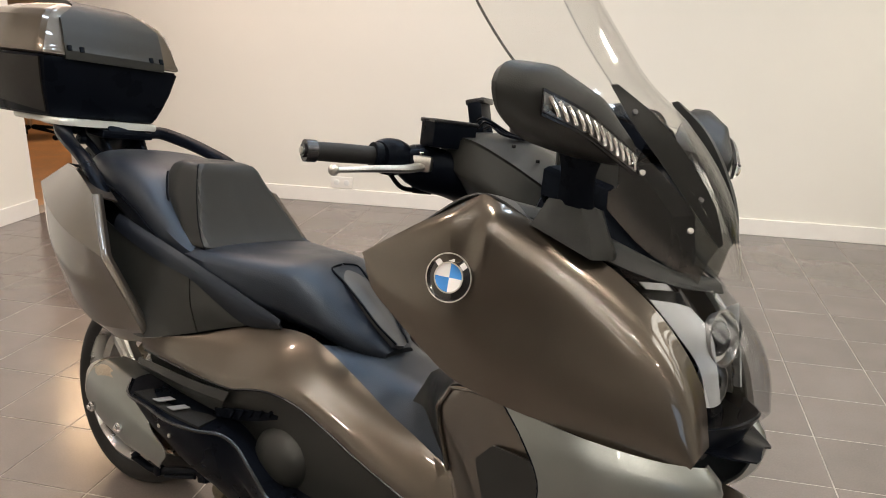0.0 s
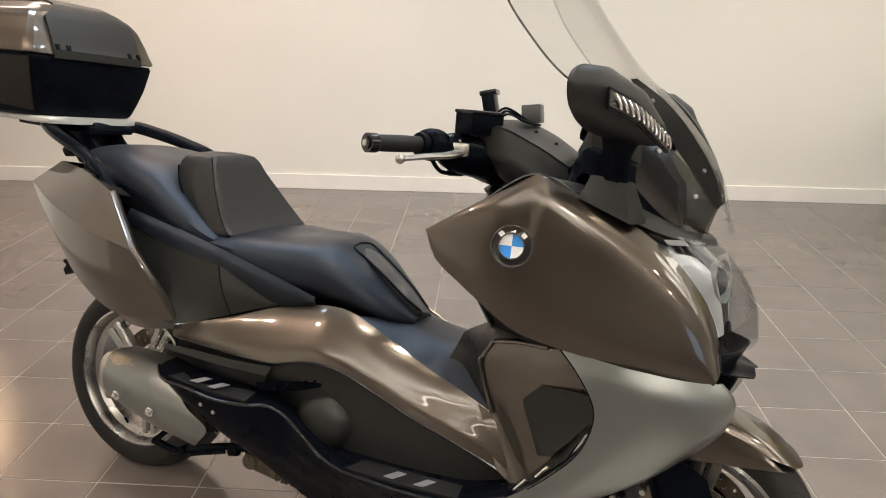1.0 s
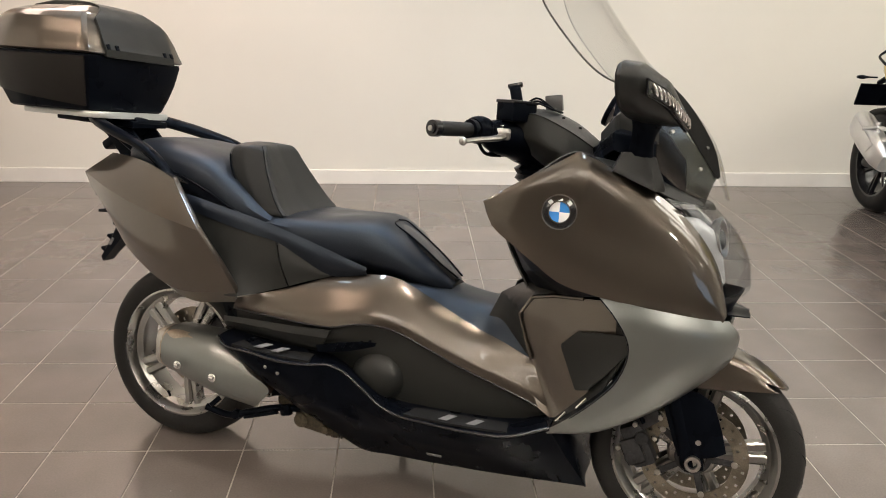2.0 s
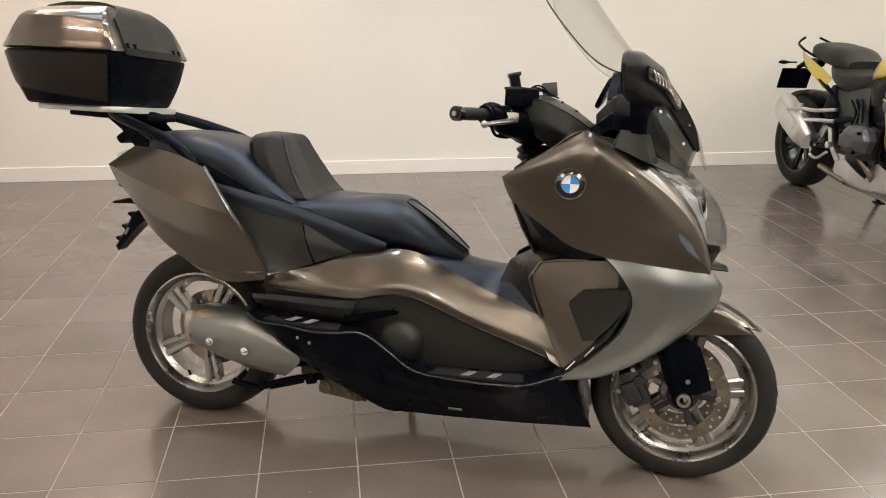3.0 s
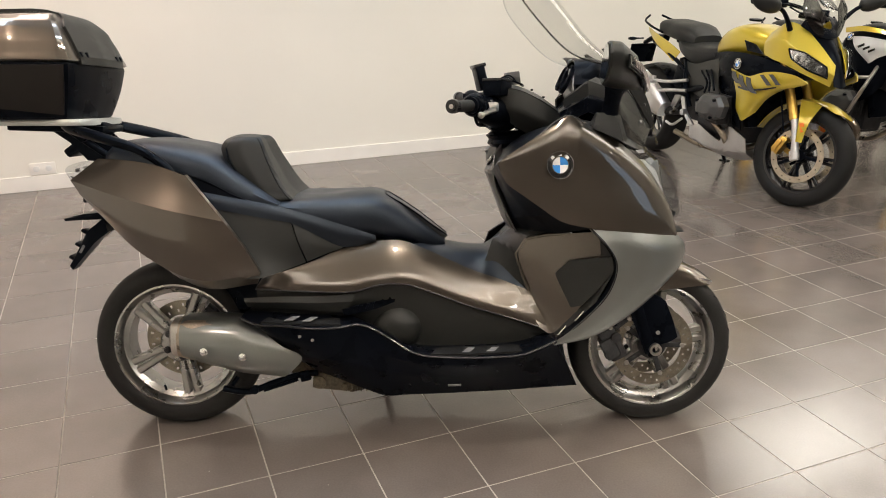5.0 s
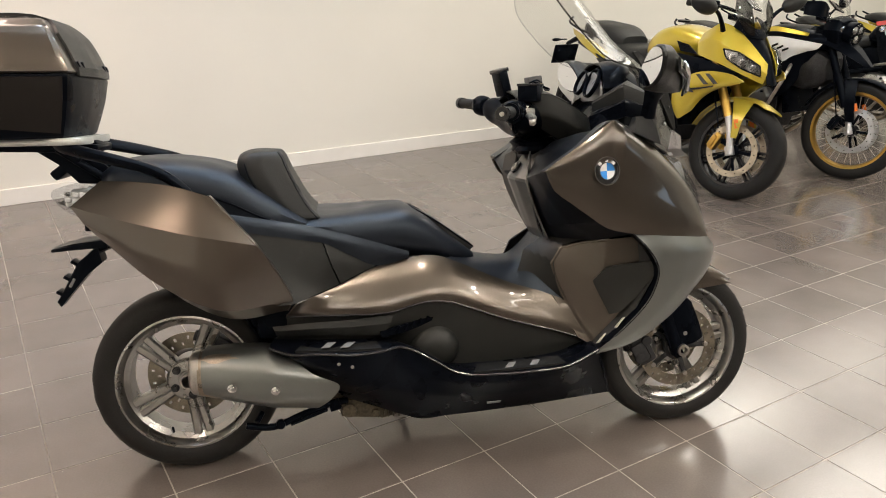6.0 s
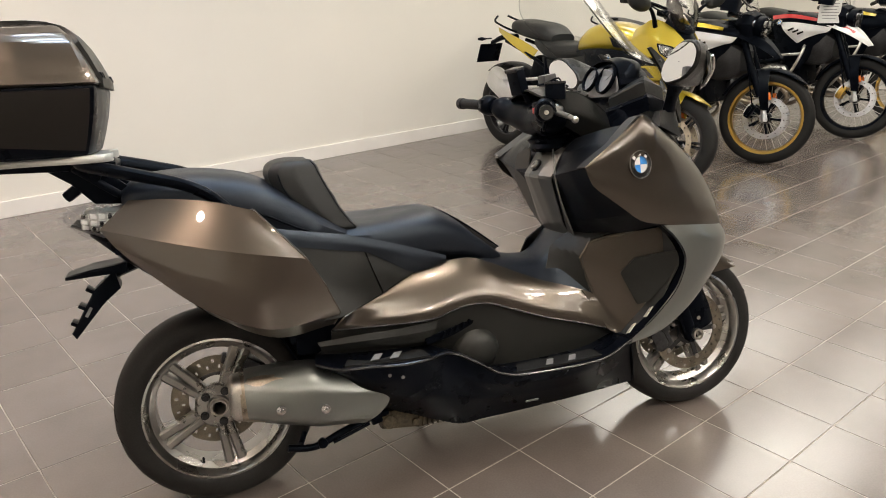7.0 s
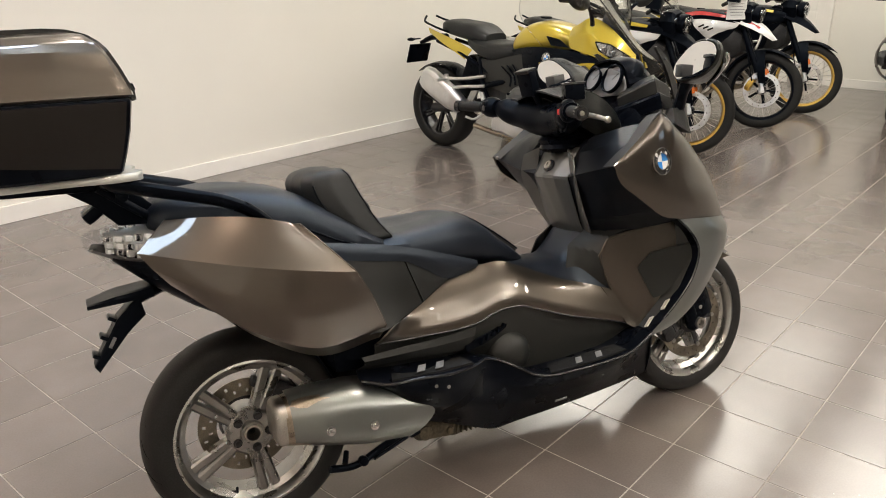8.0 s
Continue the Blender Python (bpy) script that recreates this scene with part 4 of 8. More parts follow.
def eased(row, corners=()):
    """The row drawn out smoothly between its corners, which stay crisp."""
    stops = [0, *corners, len(row) - 1]
    return [tuple(q) for a, b in zip(stops[:-1], stops[1:]) for q in curve(row[a:b + 1], 24)]


both("front_fairing", loft([eased(fair_top, (2,)), eased(fair_crease), eased(fair_mid), eased(between(fair_mid, fair_low, 0.6, 0.004)), eased(fair_low)], 84, 30, 0.005, flat_u=True), PAINT, scooter, "glossy bronze metallic front fairing")
both("fairing_lip", loft([fair_top[:4], [(x, y + 0.05, z - 0.006) for x, y, z in fair_top[:4]]], 20, 4, 0.003, out=(0, 0, 1)), GREY, scooter)


def roundel(parent, m, r):
    """A round badge: dark ring with a chrome rim, and quarters in blue and white."""
    badge = part("badge", rod(m @ pose(0, 0, 0), r, 0.006, 40, 0.001), INK, parent, "round badge with blue and white quarters")
    part("badge_rim", joined(*[lathe([(q, 0.003), (q + 0.0022, 0.003), (q + 0.0022, 0.0075), (q, 0.0075)], 40) for q in (r * 0.985, r * 0.60)]), CHROME, badge).matrix_basis = m @ pose(0, 0, 0, 90)
    for k in range(4):
        n = 9
        bm = bmesh.new()
        lo = [bm.verts.new((0, 0, 0))] + [bm.verts.new((r * 0.6 * math.cos(math.pi / 2 * (k + i / (n - 1))), r * 0.6 * math.sin(math.pi / 2 * (k + i / (n - 1))), 0)) for i in range(n)]
        hi = [bm.verts.new((v.co.x, v.co.y, 0.0045)) for v in lo]
        bm.faces.new(lo[::-1]), bm.faces.new(hi)
        for i in range(n + 1):
            j = (i + 1) % (n + 1)
            bm.faces.new((lo[i], lo[j], hi[j], hi[i]))
        part("badge_quarter", bm, WHITE if k % 2 else BLUE, badge, "", 0).matrix_basis = m
    for a in (135, 90, 45):
        part("badge_mark", block(m @ pose(0, 0, 0, 0, 0, a - 90) @ pose(0, r * 0.79, 0.0035), r * 0.26, r * 0.24, 0.0016, 0), WHITE, badge)
    return badge


def facing(x, y, z, normal, spin=0):
    q = Vector(normal).to_track_quat("Z", "Y")
    return Matrix.Translation((x, y, z)) @ q.to_matrix().to_4x4() @ pose(0, 0, 0, 0, 0, spin)


roundel(scooter, facing(1.240, -0.3262, 0.889, (0.17, -1.0, 0.10), 0), 0.0385)
roundel(scooter, facing(1.240, 0.3262, 0.889, (0.17, 1.0, 0.10), 0), 0.0385)

FACE = material("gauge_face", (0.24, 0.24, 0.25), 0.35, 0.2, vary=0.1, vscale=40)

# ---- nose, headlight, screen ----
lens_edge = [(1.458, -0.184, 0.937), (1.545, -0.146, 0.858), (1.606, -0.114, 0.764), (1.628, -0.104, 0.700)]
lens_mid = [(1.532, -0.095, 0.920), (1.603, -0.080, 0.855), (1.650, -0.066, 0.780), (1.664, -0.060, 0.705)]
lens_ctr = [(1.578, 0.0, 0.908), (1.633, 0.0, 0.855), (1.673, 0.0, 0.785), (1.684, 0.0, 0.722)]
lamp_unit = part("headlight", loft([[(x - 0.075, y * 0.9, z - 0.02) for x, y, z in row] for row in (lens_edge, lens_mid, lens_ctr, flipped(lens_mid), flipped(lens_edge))], 20, 24, 0.004, out=(1, 0, 0)), GLOSSBLACK, scooter, "double headlight behind a clear cover")
part("lens", loft([lens_edge, lens_mid, lens_ctr, flipped(lens_mid), flipped(lens_edge)], 24, 32, 0.003, out=(1, 0, 0)), LENS, lamp_unit, "clear plastic headlight cover")
for s in (-1, 1):
    blade = loft([[(1.500, s * 0.136, 0.890), (1.545, s * 0.122, 0.845), (1.588, s * 0.096, 0.785), (1.604, s * 0.088, 0.728)], [(1.535, s * 0.108, 0.888), (1.572, s * 0.100, 0.848), (1.600, s * 0.084, 0.790), (1.614, s * 0.078, 0.730)], [(1.548, s * 0.074, 0.880), (1.585, s * 0.074, 0.850), (1.606, s * 0.074, 0.795), (1.620, s * 0.066, 0.735)]], 18, 12, 0.003, out=(1, 0, 0.3))
    part("light_guide", blade, GUIDE, lamp_unit, "pale pearl light blade")
    for cz, r in ((0.835, 0.044), (0.760, 0.034)):
        m = facing(1.592, s * 0.043, cz, (1, s * 0.25, 0.2))
        bowl = part("reflector_bowl", lathe([(r, 0.012), (r * 0.9, -0.002), (r * 0.5, -0.014), (r * 0.5, -0.018), (r * 0.95, -0.006), (r * 1.08, 0.012)], 28), STEEL, lamp_unit)
        bowl.matrix_basis = m @ pose(0, 0, 0, 90)
        part("projector", rings([[(q * math.cos(a), q * math.sin(a), h) for a in (2 * math.pi * k / 16 for k in range(16))] for q, h in ((r * 0.72, -0.01), (r * 0.66, 0.004), (r * 0.42, 0.013), (r * 0.1, 0.017))], 20, 10), GLOSSBLACK, lamp_unit).matrix_basis = m
part("cover_sticker", loft([[(1.492, -0.1715, 0.921), (1.522, -0.136, 0.921)], [(1.502, -0.168, 0.9115), (1.533, -0.131, 0.911)]], 6, 4, 0.002, out=(0.5, -1, 0.5)), WHITEMARK, scooter, "white paper sticker")
lip_pts = [[(1.618, -0.118, 0.668), (1.634, -0.108, 0.664), (1.648, -0.096, 0.661)], [(1.63, -0.06, 0.662), (1.668, -0.055, 0.656), (1.692, -0.046, 0.652)], [(1.64, 0, 0.664), (1.668, 0, 0.663), (1.684, 0, 0.664)]]
part("beak", loft(lip_pts + [flipped(r) for r in lip_pts[1::-1]], 12, 16, 0.003, flat_u=True, flat_v=True, out=(0, 0, 1)), BLACK, scooter, "black lip below the headlight", 16)
part("nose_grille", loft([[(1.620, -0.12, 0.702), (1.655, -0.06, 0.706), (1.670, 0, 0.712), (1.655, 0.06, 0.706), (1.620, 0.12, 0.702)], [(1.616, -0.12, 0.662), (1.636, -0.06, 0.660), (1.645, 0, 0.658), (1.636, 0.06, 0.660), (1.616, 0.12, 0.662)]], 20, 6, 0.005, out=(1, 0, 0)), BLACK, scooter)
part("nose_core", rings([squircle(x, w, z0, z1, 16) for x, w, z0, z1 in ((1.20, 0.16, 0.62, 0.90), (1.34, 0.17, 0.52, 0.94), (1.45, 0.15, 0.50, 0.90), (1.54, 0.10, 0.56, 0.82), (1.60, 0.06, 0.62, 0.70))], 24, 16), BLACK, scooter)
cowl = [[(1.250, -0.300, 1.014), (1.345, -0.252, 0.996), (1.455, -0.187, 0.942), (1.530, -0.100, 0.914), (1.578, 0.0, 0.902)], [(1.262, -0.235, 1.020), (1.36, -0.19, 1.004), (1.465, -0.135, 0.962), (1.530, -0.07, 0.930), (1.570, 0.0, 0.918)]]
part("nose_cowl", loft(cowl[:2] + [[(1.27, -0.19, 0.985), (1.37, -0.15, 0.965), (1.45, -0.11, 0.94), (1.52, -0.05, 0.93), (1.56, 0, 0.925)]], 30, 8, 0.004, out=(0, 0, 1)), CHARCOAL, scooter, "charcoal cowl below the screen")
part("nose_cowl", loft([flipped(r) for r in cowl] + [[(1.27, 0.19, 0.985), (1.37, 0.15, 0.965), (1.45, 0.11, 0.94), (1.52, 0.05, 0.93), (1.56, 0, 0.925)]], 30, 8, 0.004, out=(0, 0, 1)), CHARCOAL, scooter)

half_rows = [[(1.600, -0.018, 0.932), (1.607, 0, 0.930)], [(1.540, -0.080, 1.045), (1.556, -0.045, 1.052), (1.562, 0, 1.055)], [(1.425, -0.142, 1.165), (1.452, -0.08, 1.175), (1.462, 0, 1.178)],
             [(1.280, -0.203, 1.208), (1.350, -0.105, 1.245), (1.372, 0, 1.255)], [(1.192, -0.215, 1.290), (1.262, -0.115, 1.340), (1.290, 0, 1.352)], [(1.128, -0.205, 1.372), (1.192, -0.11, 1.425), (1.220, 0, 1.440)], [(1.105, -0.14, 1.440), (1.15, -0.07, 1.472), (1.170, 0, 1.483)]]
full_rows = [r + flipped(r[-2::-1]) for r in half_rows]
screen_pane = part("windscreen", loft(full_rows, 28, 30, 0.004, out=(1, 0, 0)), SCREEN, scooter, "tall clear curved windscreen")
screen_pane.visible_shadow = False
part("screen_edge", tube([r[0] for r in half_rows[2:]], 0.0024, 6, 30), SMOKE, screen_pane)
part("screen_edge", tube(flipped([r[0] for r in half_rows[2:]]), 0.0016, 6, 30), LENS, screen_pane)
for s in (-1, 1):
    strip = [[(1.386, s * 0.154, 1.220), (1.428, s * 0.146, 1.166), (1.482, s * 0.116, 1.100), (1.535, s * 0.079, 1.030), (1.570, s * 0.052, 0.982)], [(1.398, s * 0.152, 1.222), (1.456, s * 0.132, 1.182), (1.520, s * 0.097, 1.110), (1.562, s * 0.064, 1.038), (1.576, s * 0.050, 0.988)]]
    part("screen_bracket", loft(strip, 24, 5, 0.008, out=(1, s, 0)), CHARCOAL, scooter, "dark bracket strip on the windscreen")
    for bx, by, bz in ((1.431, 0.1465, 1.181), (1.537, 0.080, 1.056)):
        part("bracket_bolt", rod(facing(bx, s * by, bz, (0.6, s * 0.7, 0.4)), 0.0048, 0.006, 16, 0.001), GREY, scooter)
    part("wind_deflector", loft([[(1.440, s * 0.140, 1.128), (1.508, s * 0.092, 1.060), (1.572, s * 0.040, 0.992)], [(1.428, s * 0.152, 1.104), (1.494, s * 0.100, 1.034), (1.562, s * 0.048, 0.968)], [(1.412, s * 0.160, 1.066), (1.478, s * 0.110, 0.994), (1.552, s * 0.056, 0.932)], [(1.400, s * 0.160, 1.035), (1.466, s * 0.112, 0.966), (1.548, s * 0.056, 0.914)]], 18, 10, 0.003, out=(0, s, 0)), DARKSMOKE, scooter, "smoked clear wind deflector")
    for bx, by, bz in ((1.455, 0.137, 1.088), (1.528, 0.076, 1.004)):
        part("deflector_bolt", rod(facing(bx, s * by, bz, (0.5, s * 0.8, 0.3)), 0.005, 0.005, 12, 0.001), ALLOY, scooter)

# ---- mirrors ----
for s in (-1, 1):
    def shell(x, dx, pts):
        """One section of the mirror's housing; its inner end lies further ahead."""
        return [(x + dx * (0.445 - q), s * q, z) for q, z in pts]

    shells = [shell(1.347, 0.09, [(0.447, 1.190), (0.436, 1.210), (0.41, 1.219), (0.36, 1.219), (0.30, 1.190), (0.258, 1.155), (0.250, 1.135), (0.262, 1.120), (0.33, 1.116), (0.40, 1.136), (0.437, 1.163)]),
              shell(1.353, 0.09, [(0.450, 1.190), (0.438, 1.214), (0.41, 1.223), (0.36, 1.223), (0.30, 1.193), (0.255, 1.157), (0.246, 1.135), (0.259, 1.116), (0.33, 1.112), (0.40, 1.132), (0.440, 1.161)]),
              shell(1.384, 0.11, [(0.428, 1.188), (0.420, 1.208), (0.395, 1.220), (0.350, 1.222), (0.295, 1.190), (0.252, 1.150), (0.245, 1.130), (0.256, 1.106), (0.32, 1.108), (0.385, 1.128), (0.420, 1.158)]),
              shell(1.428, 0.16, [(0.362, 1.162), (0.358, 1.176), (0.345, 1.186), (0.320, 1.190), (0.282, 1.166), (0.251, 1.136), (0.246, 1.122), (0.251, 1.100), (0.285, 1.100), (0.325, 1.116), (0.352, 1.140)]),
              shell(1.452, 0.16, [(0.290, 1.122), (0.287, 1.130), (0.281, 1.136), (0.272, 1.138), (0.260, 1.132), (0.250, 1.122), (0.248, 1.114), (0.250, 1.102), (0.262, 1.099), (0.277, 1.104), (0.287, 1.113)])]
    head = part("mirror", rings(shells, 44, 26, flat_v=True), CHARCOAL, scooter, "black wing mirror with a clear indicator strip", 24)
    mid = np.mean(shells[0], axis=0)
    glass = [[tuple(mid + (np.array(q) - mid) * k - (0.003, 0, 0)) for q in shells[0]] for k in (0.95, 0.02)]
    part("mirror_glass", joined(sheet([curve(g, 36, True) for g in glass], wrap_u=True)), MIRROR, head, "flat mirror glass")
    ind = [[(1.414, s * 0.420, 1.184), (1.454, s * 0.370, 1.163), (1.482, s * 0.316, 1.134), (1.499, s * 0.274, 1.113)], [(1.416, s * 0.419, 1.158), (1.457, s * 0.366, 1.137), (1.482, s * 0.310, 1.110), (1.497, s * 0.270, 1.092)]]
    part("indicator_frame", loft([[(x - 0.006, y * 0.985, z + dz) for x, y, z in r] for r, dz in zip(ind, (0.005, -0.005))], 20, 4, 0.006, out=(0.6, s, 0)), GLOSSBLACK, head)
    part("indicator_reflector", loft([[(x - 0.003, y * 0.992, z) for x, y, z in q] for q in ind], 20, 4, 0.003, out=(0.6, s, 0)), ALLOY, head)
    part("indicator", loft(ind, 24, 5, 0.004, out=(0.6, s, 0)), LENS, head, "clear ribbed indicator")
    tops, lows = curve(ind[0], 40), curve(ind[1], 40)
    for k in range(12):
        a, b = tops[2 + 3 * k], lows[min(5 + 3 * k, 38)]
        part("indicator_rib", tube([tuple(a - (0.001, 0, 0.003)), tuple(a.copy() * 0.45 + b * 0.55 + (0.001, s * 0.001, 0)), tuple(b - (0.001, 0, -0.003))], 0.0036, 6, 6, flat=0.8), REFLECTOR, head)
    for k in range(5):
        c = (tops[36] * (0.2 + 0.15 * k) + lows[36] * (0.8 - 0.15 * k))
        part("indicator_rib", block(Matrix.Translation(Vector(c) - Vector((0.001, 0, 0))) @ pose(0, 0, 0, 30 * k, 20 + 40 * k, 15 * k), 0.007, 0.005, 0.005, 0.001), REFLECTOR if k % 2 else GLOSSBLACK, head)
    stalk = loft([[(1.366, s * 0.285, 1.135), (1.374, s * 0.264, 1.085), (1.368, s * 0.248, 1.028)], [(1.405, s * 0.302, 1.13), (1.398, s * 0.270, 1.08), (1.396, s * 0.252, 1.026)], [(1.450, s * 0.272, 1.116), (1.426, s * 0.248, 1.075), (1.424, s * 0.228, 1.020)], [(1.41, s * 0.255, 1.13), (1.398, s * 0.234, 1.08), (1.396, s * 0.214, 1.025)], [(1.366, s * 0.285, 1.135), (1.374, s * 0.264, 1.085), (1.368, s * 0.248, 1.028)]], 14, 18, 0, out=(0, s, 0))
    part("mirror_stalk", stalk, BLACK, head)
    foot = rings([[(1.342, s * 0.276, 0.990), (1.438, s * 0.246, 0.950), (1.460, s * 0.198, 0.950), (1.440, s * 0.175, 0.955), (1.38, s * 0.19, 0.975), (1.330, s * 0.23, 0.992)],
                  [(1.346, s * 0.274, 0.998), (1.437, s * 0.244, 0.958), (1.462, s * 0.198, 0.955), (1.440, s * 0.180, 0.965), (1.39, s * 0.20, 0.985), (1.335, s * 0.235, 1.000)],
                  [(1.356, s * 0.255, 1.034), (1.408, s * 0.246, 1.034), (1.432, s * 0.226, 1.026), (1.428, s * 0.205, 1.024), (1.39, s * 0.210, 1.028), (1.352, s * 0.232, 1.032)]], 24, 8, True, True)
    part("mirror_foot", foot, CHARCOAL, scooter, "black plastic mirror foot", 18)

# ---- instruments ----
part("dash", rings([[(1.262, -0.10, 0.985), (1.262, 0.10, 0.985), (1.272, 0.09, 1.03), (1.272, -0.09, 1.03)], [(1.30, -0.20, 0.955), (1.30, 0.20, 0.955), (1.305, 0.15, 1.06), (1.305, -0.15, 1.06)], [(1.34, -0.20, 0.94), (1.34, 0.20, 0.94), (1.345, 0.14, 1.09), (1.345, -0.14, 1.09)], [(1.42, -0.15, 0.93), (1.42, 0.15, 0.93), (1.41, 0.10, 1.10), (1.41, -0.10, 1.10)], [(1.50, -0.08, 0.93), (1.50, 0.08, 0.93), (1.49, 0.06, 1.02), (1.49, -0.06, 1.02)]], 24, 18, flat_u=True), BLACK, scooter, "black instrument panel", 20)
for s in (-1, 1):
    for k in range(2):
        dx, dy, dz = 0.010 * k, 0.026 * k, 0.046 * k
        tip, peak, fore = (1.272 + dx, s * (0.100 - dy * 0.4), 1.040 + dz * 0.8), (1.328 + dx * 0.4, s * (0.232 - dy), 1.080 + dz), (1.425, s * (0.190 - dy), 1.056 + dz)
        low = [(x + 0.004, y * 1.02, z - 0.044) for x, y, z in (tip, peak, fore)]
        back = [(tip[0] + 0.05, tip[1] * 0.8, tip[2] + 0.03), (peak[0] + 0.035, peak[1] * 0.78, peak[2] + 0.012), (fore[0], fore[1] * 0.78, fore[2] + 0.012)]
        part("dash_step", loft([low, [tip, peak, fore], back], 13, 9, 0.005, flat_u=True, flat_v=True, out=(-0.3, s, 0.7)), CHARCOAL if k == 1 else BLACK, scooter, "", 16)
cluster = part("instrument_panel", rings([[(1.318 + q, y * k, 1.095 + z * k + q * 0.5) for y, z in ((-0.105, 0.0), (-0.105, 0.045), (-0.06, 0.070), (0, 0.078), (0.06, 0.070), (0.105, 0.045), (0.105, 0.0), (0, -0.02))] for q, k in ((0.0, 0.96), (0.02, 1.0), (0.06, 0.95), (0.09, 0.7))], 32, 10), BLACK, scooter, "instrument cluster under a black visor")
VIS = ([[(1.262, -0.116, 1.100), (1.268, -0.085, 1.158), (1.272, 0, 1.180), (1.268, 0.085, 1.158), (1.262, 0.116, 1.100)], [(1.315, -0.116, 1.105), (1.322, -0.082, 1.165), (1.328, 0, 1.186), (1.322, 0.082, 1.165), (1.315, 0.116, 1.105)], [(1.38, -0.10, 1.09), (1.385, -0.06, 1.135), (1.39, 0, 1.150), (1.385, 0.06, 1.135), (1.38, 0.10, 1.09)]],)
part("visor", loft([[(x + 0.048, y, z + 0.016) for x, y, z in r] for r in VIS[0]], 24, 10, 0.005, out=(0, 0, 1)), BLACK, cluster, "black visor")
part("cluster_face", rings([[(1.313 - q, y * k, 1.122 + z * k) for y, z in ((-0.095, -0.03), (-0.09, 0.02), (-0.045, 0.042), (0.045, 0.042), (0.09, 0.02), (0.095, -0.03), (0.0, -0.042))] for q, k in ((0.0, 1.0), (0.005, 0.97))], 28, 3), FACE, cluster, "pale dial plate")
for gy, gz, r in ((-0.048, 1.122, 0.042), (0.050, 1.126, 0.036)):
    m = facing(1.304, gy, gz + 0.010, (-1, 0, 0.45))
    part("gauge", rod(m, r, 0.004, 32, 0.001), FACE, cluster, "round dial with a pale face")
    part("gauge_hood", lathe([(r, 0), (r + 0.005, 0), (r + 0.005, 0.011), (r + 0.002, 0.013), (r, 0.011)], 36), BLACK, cluster).matrix_basis = m @ pose(0, 0, 0, 90)
    part("needle", block(m @ pose(0.3 * r, 0.25 * r, 0.004, 0, 0, 40), r * 0.9, 0.002, 0.001, 0), GREY, cluster)
# ---- steering: bar, grips, levers ----
bar_cover = part("handlebar", rings([[(x + w * math.cos(a), y, z + h * math.sin(a)) for a in (2 * math.pi * k / 18 for k in range(18))] for y, x, z, w, h in ((-0.205, 1.02, 1.050, 0.024, 0.024), (-0.175, 1.035, 1.045, 0.042, 0.040), (-0.12, 1.072, 1.034, 0.054, 0.044), (-0.06, 1.090, 1.027, 0.064, 0.053), (0.0, 1.096, 1.025, 0.066, 0.055), (0.06, 1.090, 1.029, 0.064, 0.053), (0.12, 1.075, 1.040, 0.054, 0.044), (0.18, 1.045, 1.06, 0.042, 0.040), (0.21, 1.03, 1.068, 0.024, 0.024))], 28, 30), BLACK, scooter, "black handlebar with rubber grips")
deck = [[(1.045, -0.120, 1.095), (1.119, -0.146, 1.106), (1.20, -0.128, 1.076), (1.268, -0.095, 1.036)], [(1.04, 0.0, 1.118), (1.12, 0.0, 1.122), (1.20, 0.0, 1.096), (1.275, 0.0, 1.046)]]
part("bar_top_panel", loft([deck[0], deck[1], flipped(deck[0])], 18, 16, 0.005, out=(0, 0, 1)), CHARCOAL, scooter, "dark grey panel between bar and dash")
both("bar_side", loft([[(x, y - 0.003, z - 0.004) for x, y, z in deck[0]], [(1.07, -0.140, 1.05), (1.13, -0.156, 1.040), (1.21, -0.148, 1.01), (1.28, -0.115, 0.985)], [(1.105, -0.11, 1.01), (1.16, -0.12, 0.975), (1.22, -0.12, 0.945), (1.29, -0.10, 0.94)]], 18, 12, 0.004, flat_v=True), CHARCOAL, scooter)
for q in range(3):
    part("loose_cable", tube([(1.075, -0.02 - 0.02 * q, 1.128), (1.11, -0.05 - 0.018 * q, 1.134 + 0.006 * q), (1.15, -0.075 + 0.02 * q, 1.122), (1.165, -0.03 + 0.015 * q, 1.116)], 0.0028, 6, 18), BLACK, scooter)
for q, yy in ((1.185, -0.085), (1.225, -0.06)):
    part("panel_screw", rod(pose(q, yy, 1.102 - (q - 1.185) * 0.55), 0.004, 0.006, 10, 0.001), GLOSSBLACK, scooter)
part("steering_boot", lathe([(0.065, -0.02), (0.085, -0.005), (0.078, 0.01), (0.09, 0.025), (0.07, 0.04)], 36), BLACK, scooter).matrix_basis = pose(1.125, 0, 0.940, 90) @ Matrix.Diagonal((0.85, 0.85, 0.85, 1))


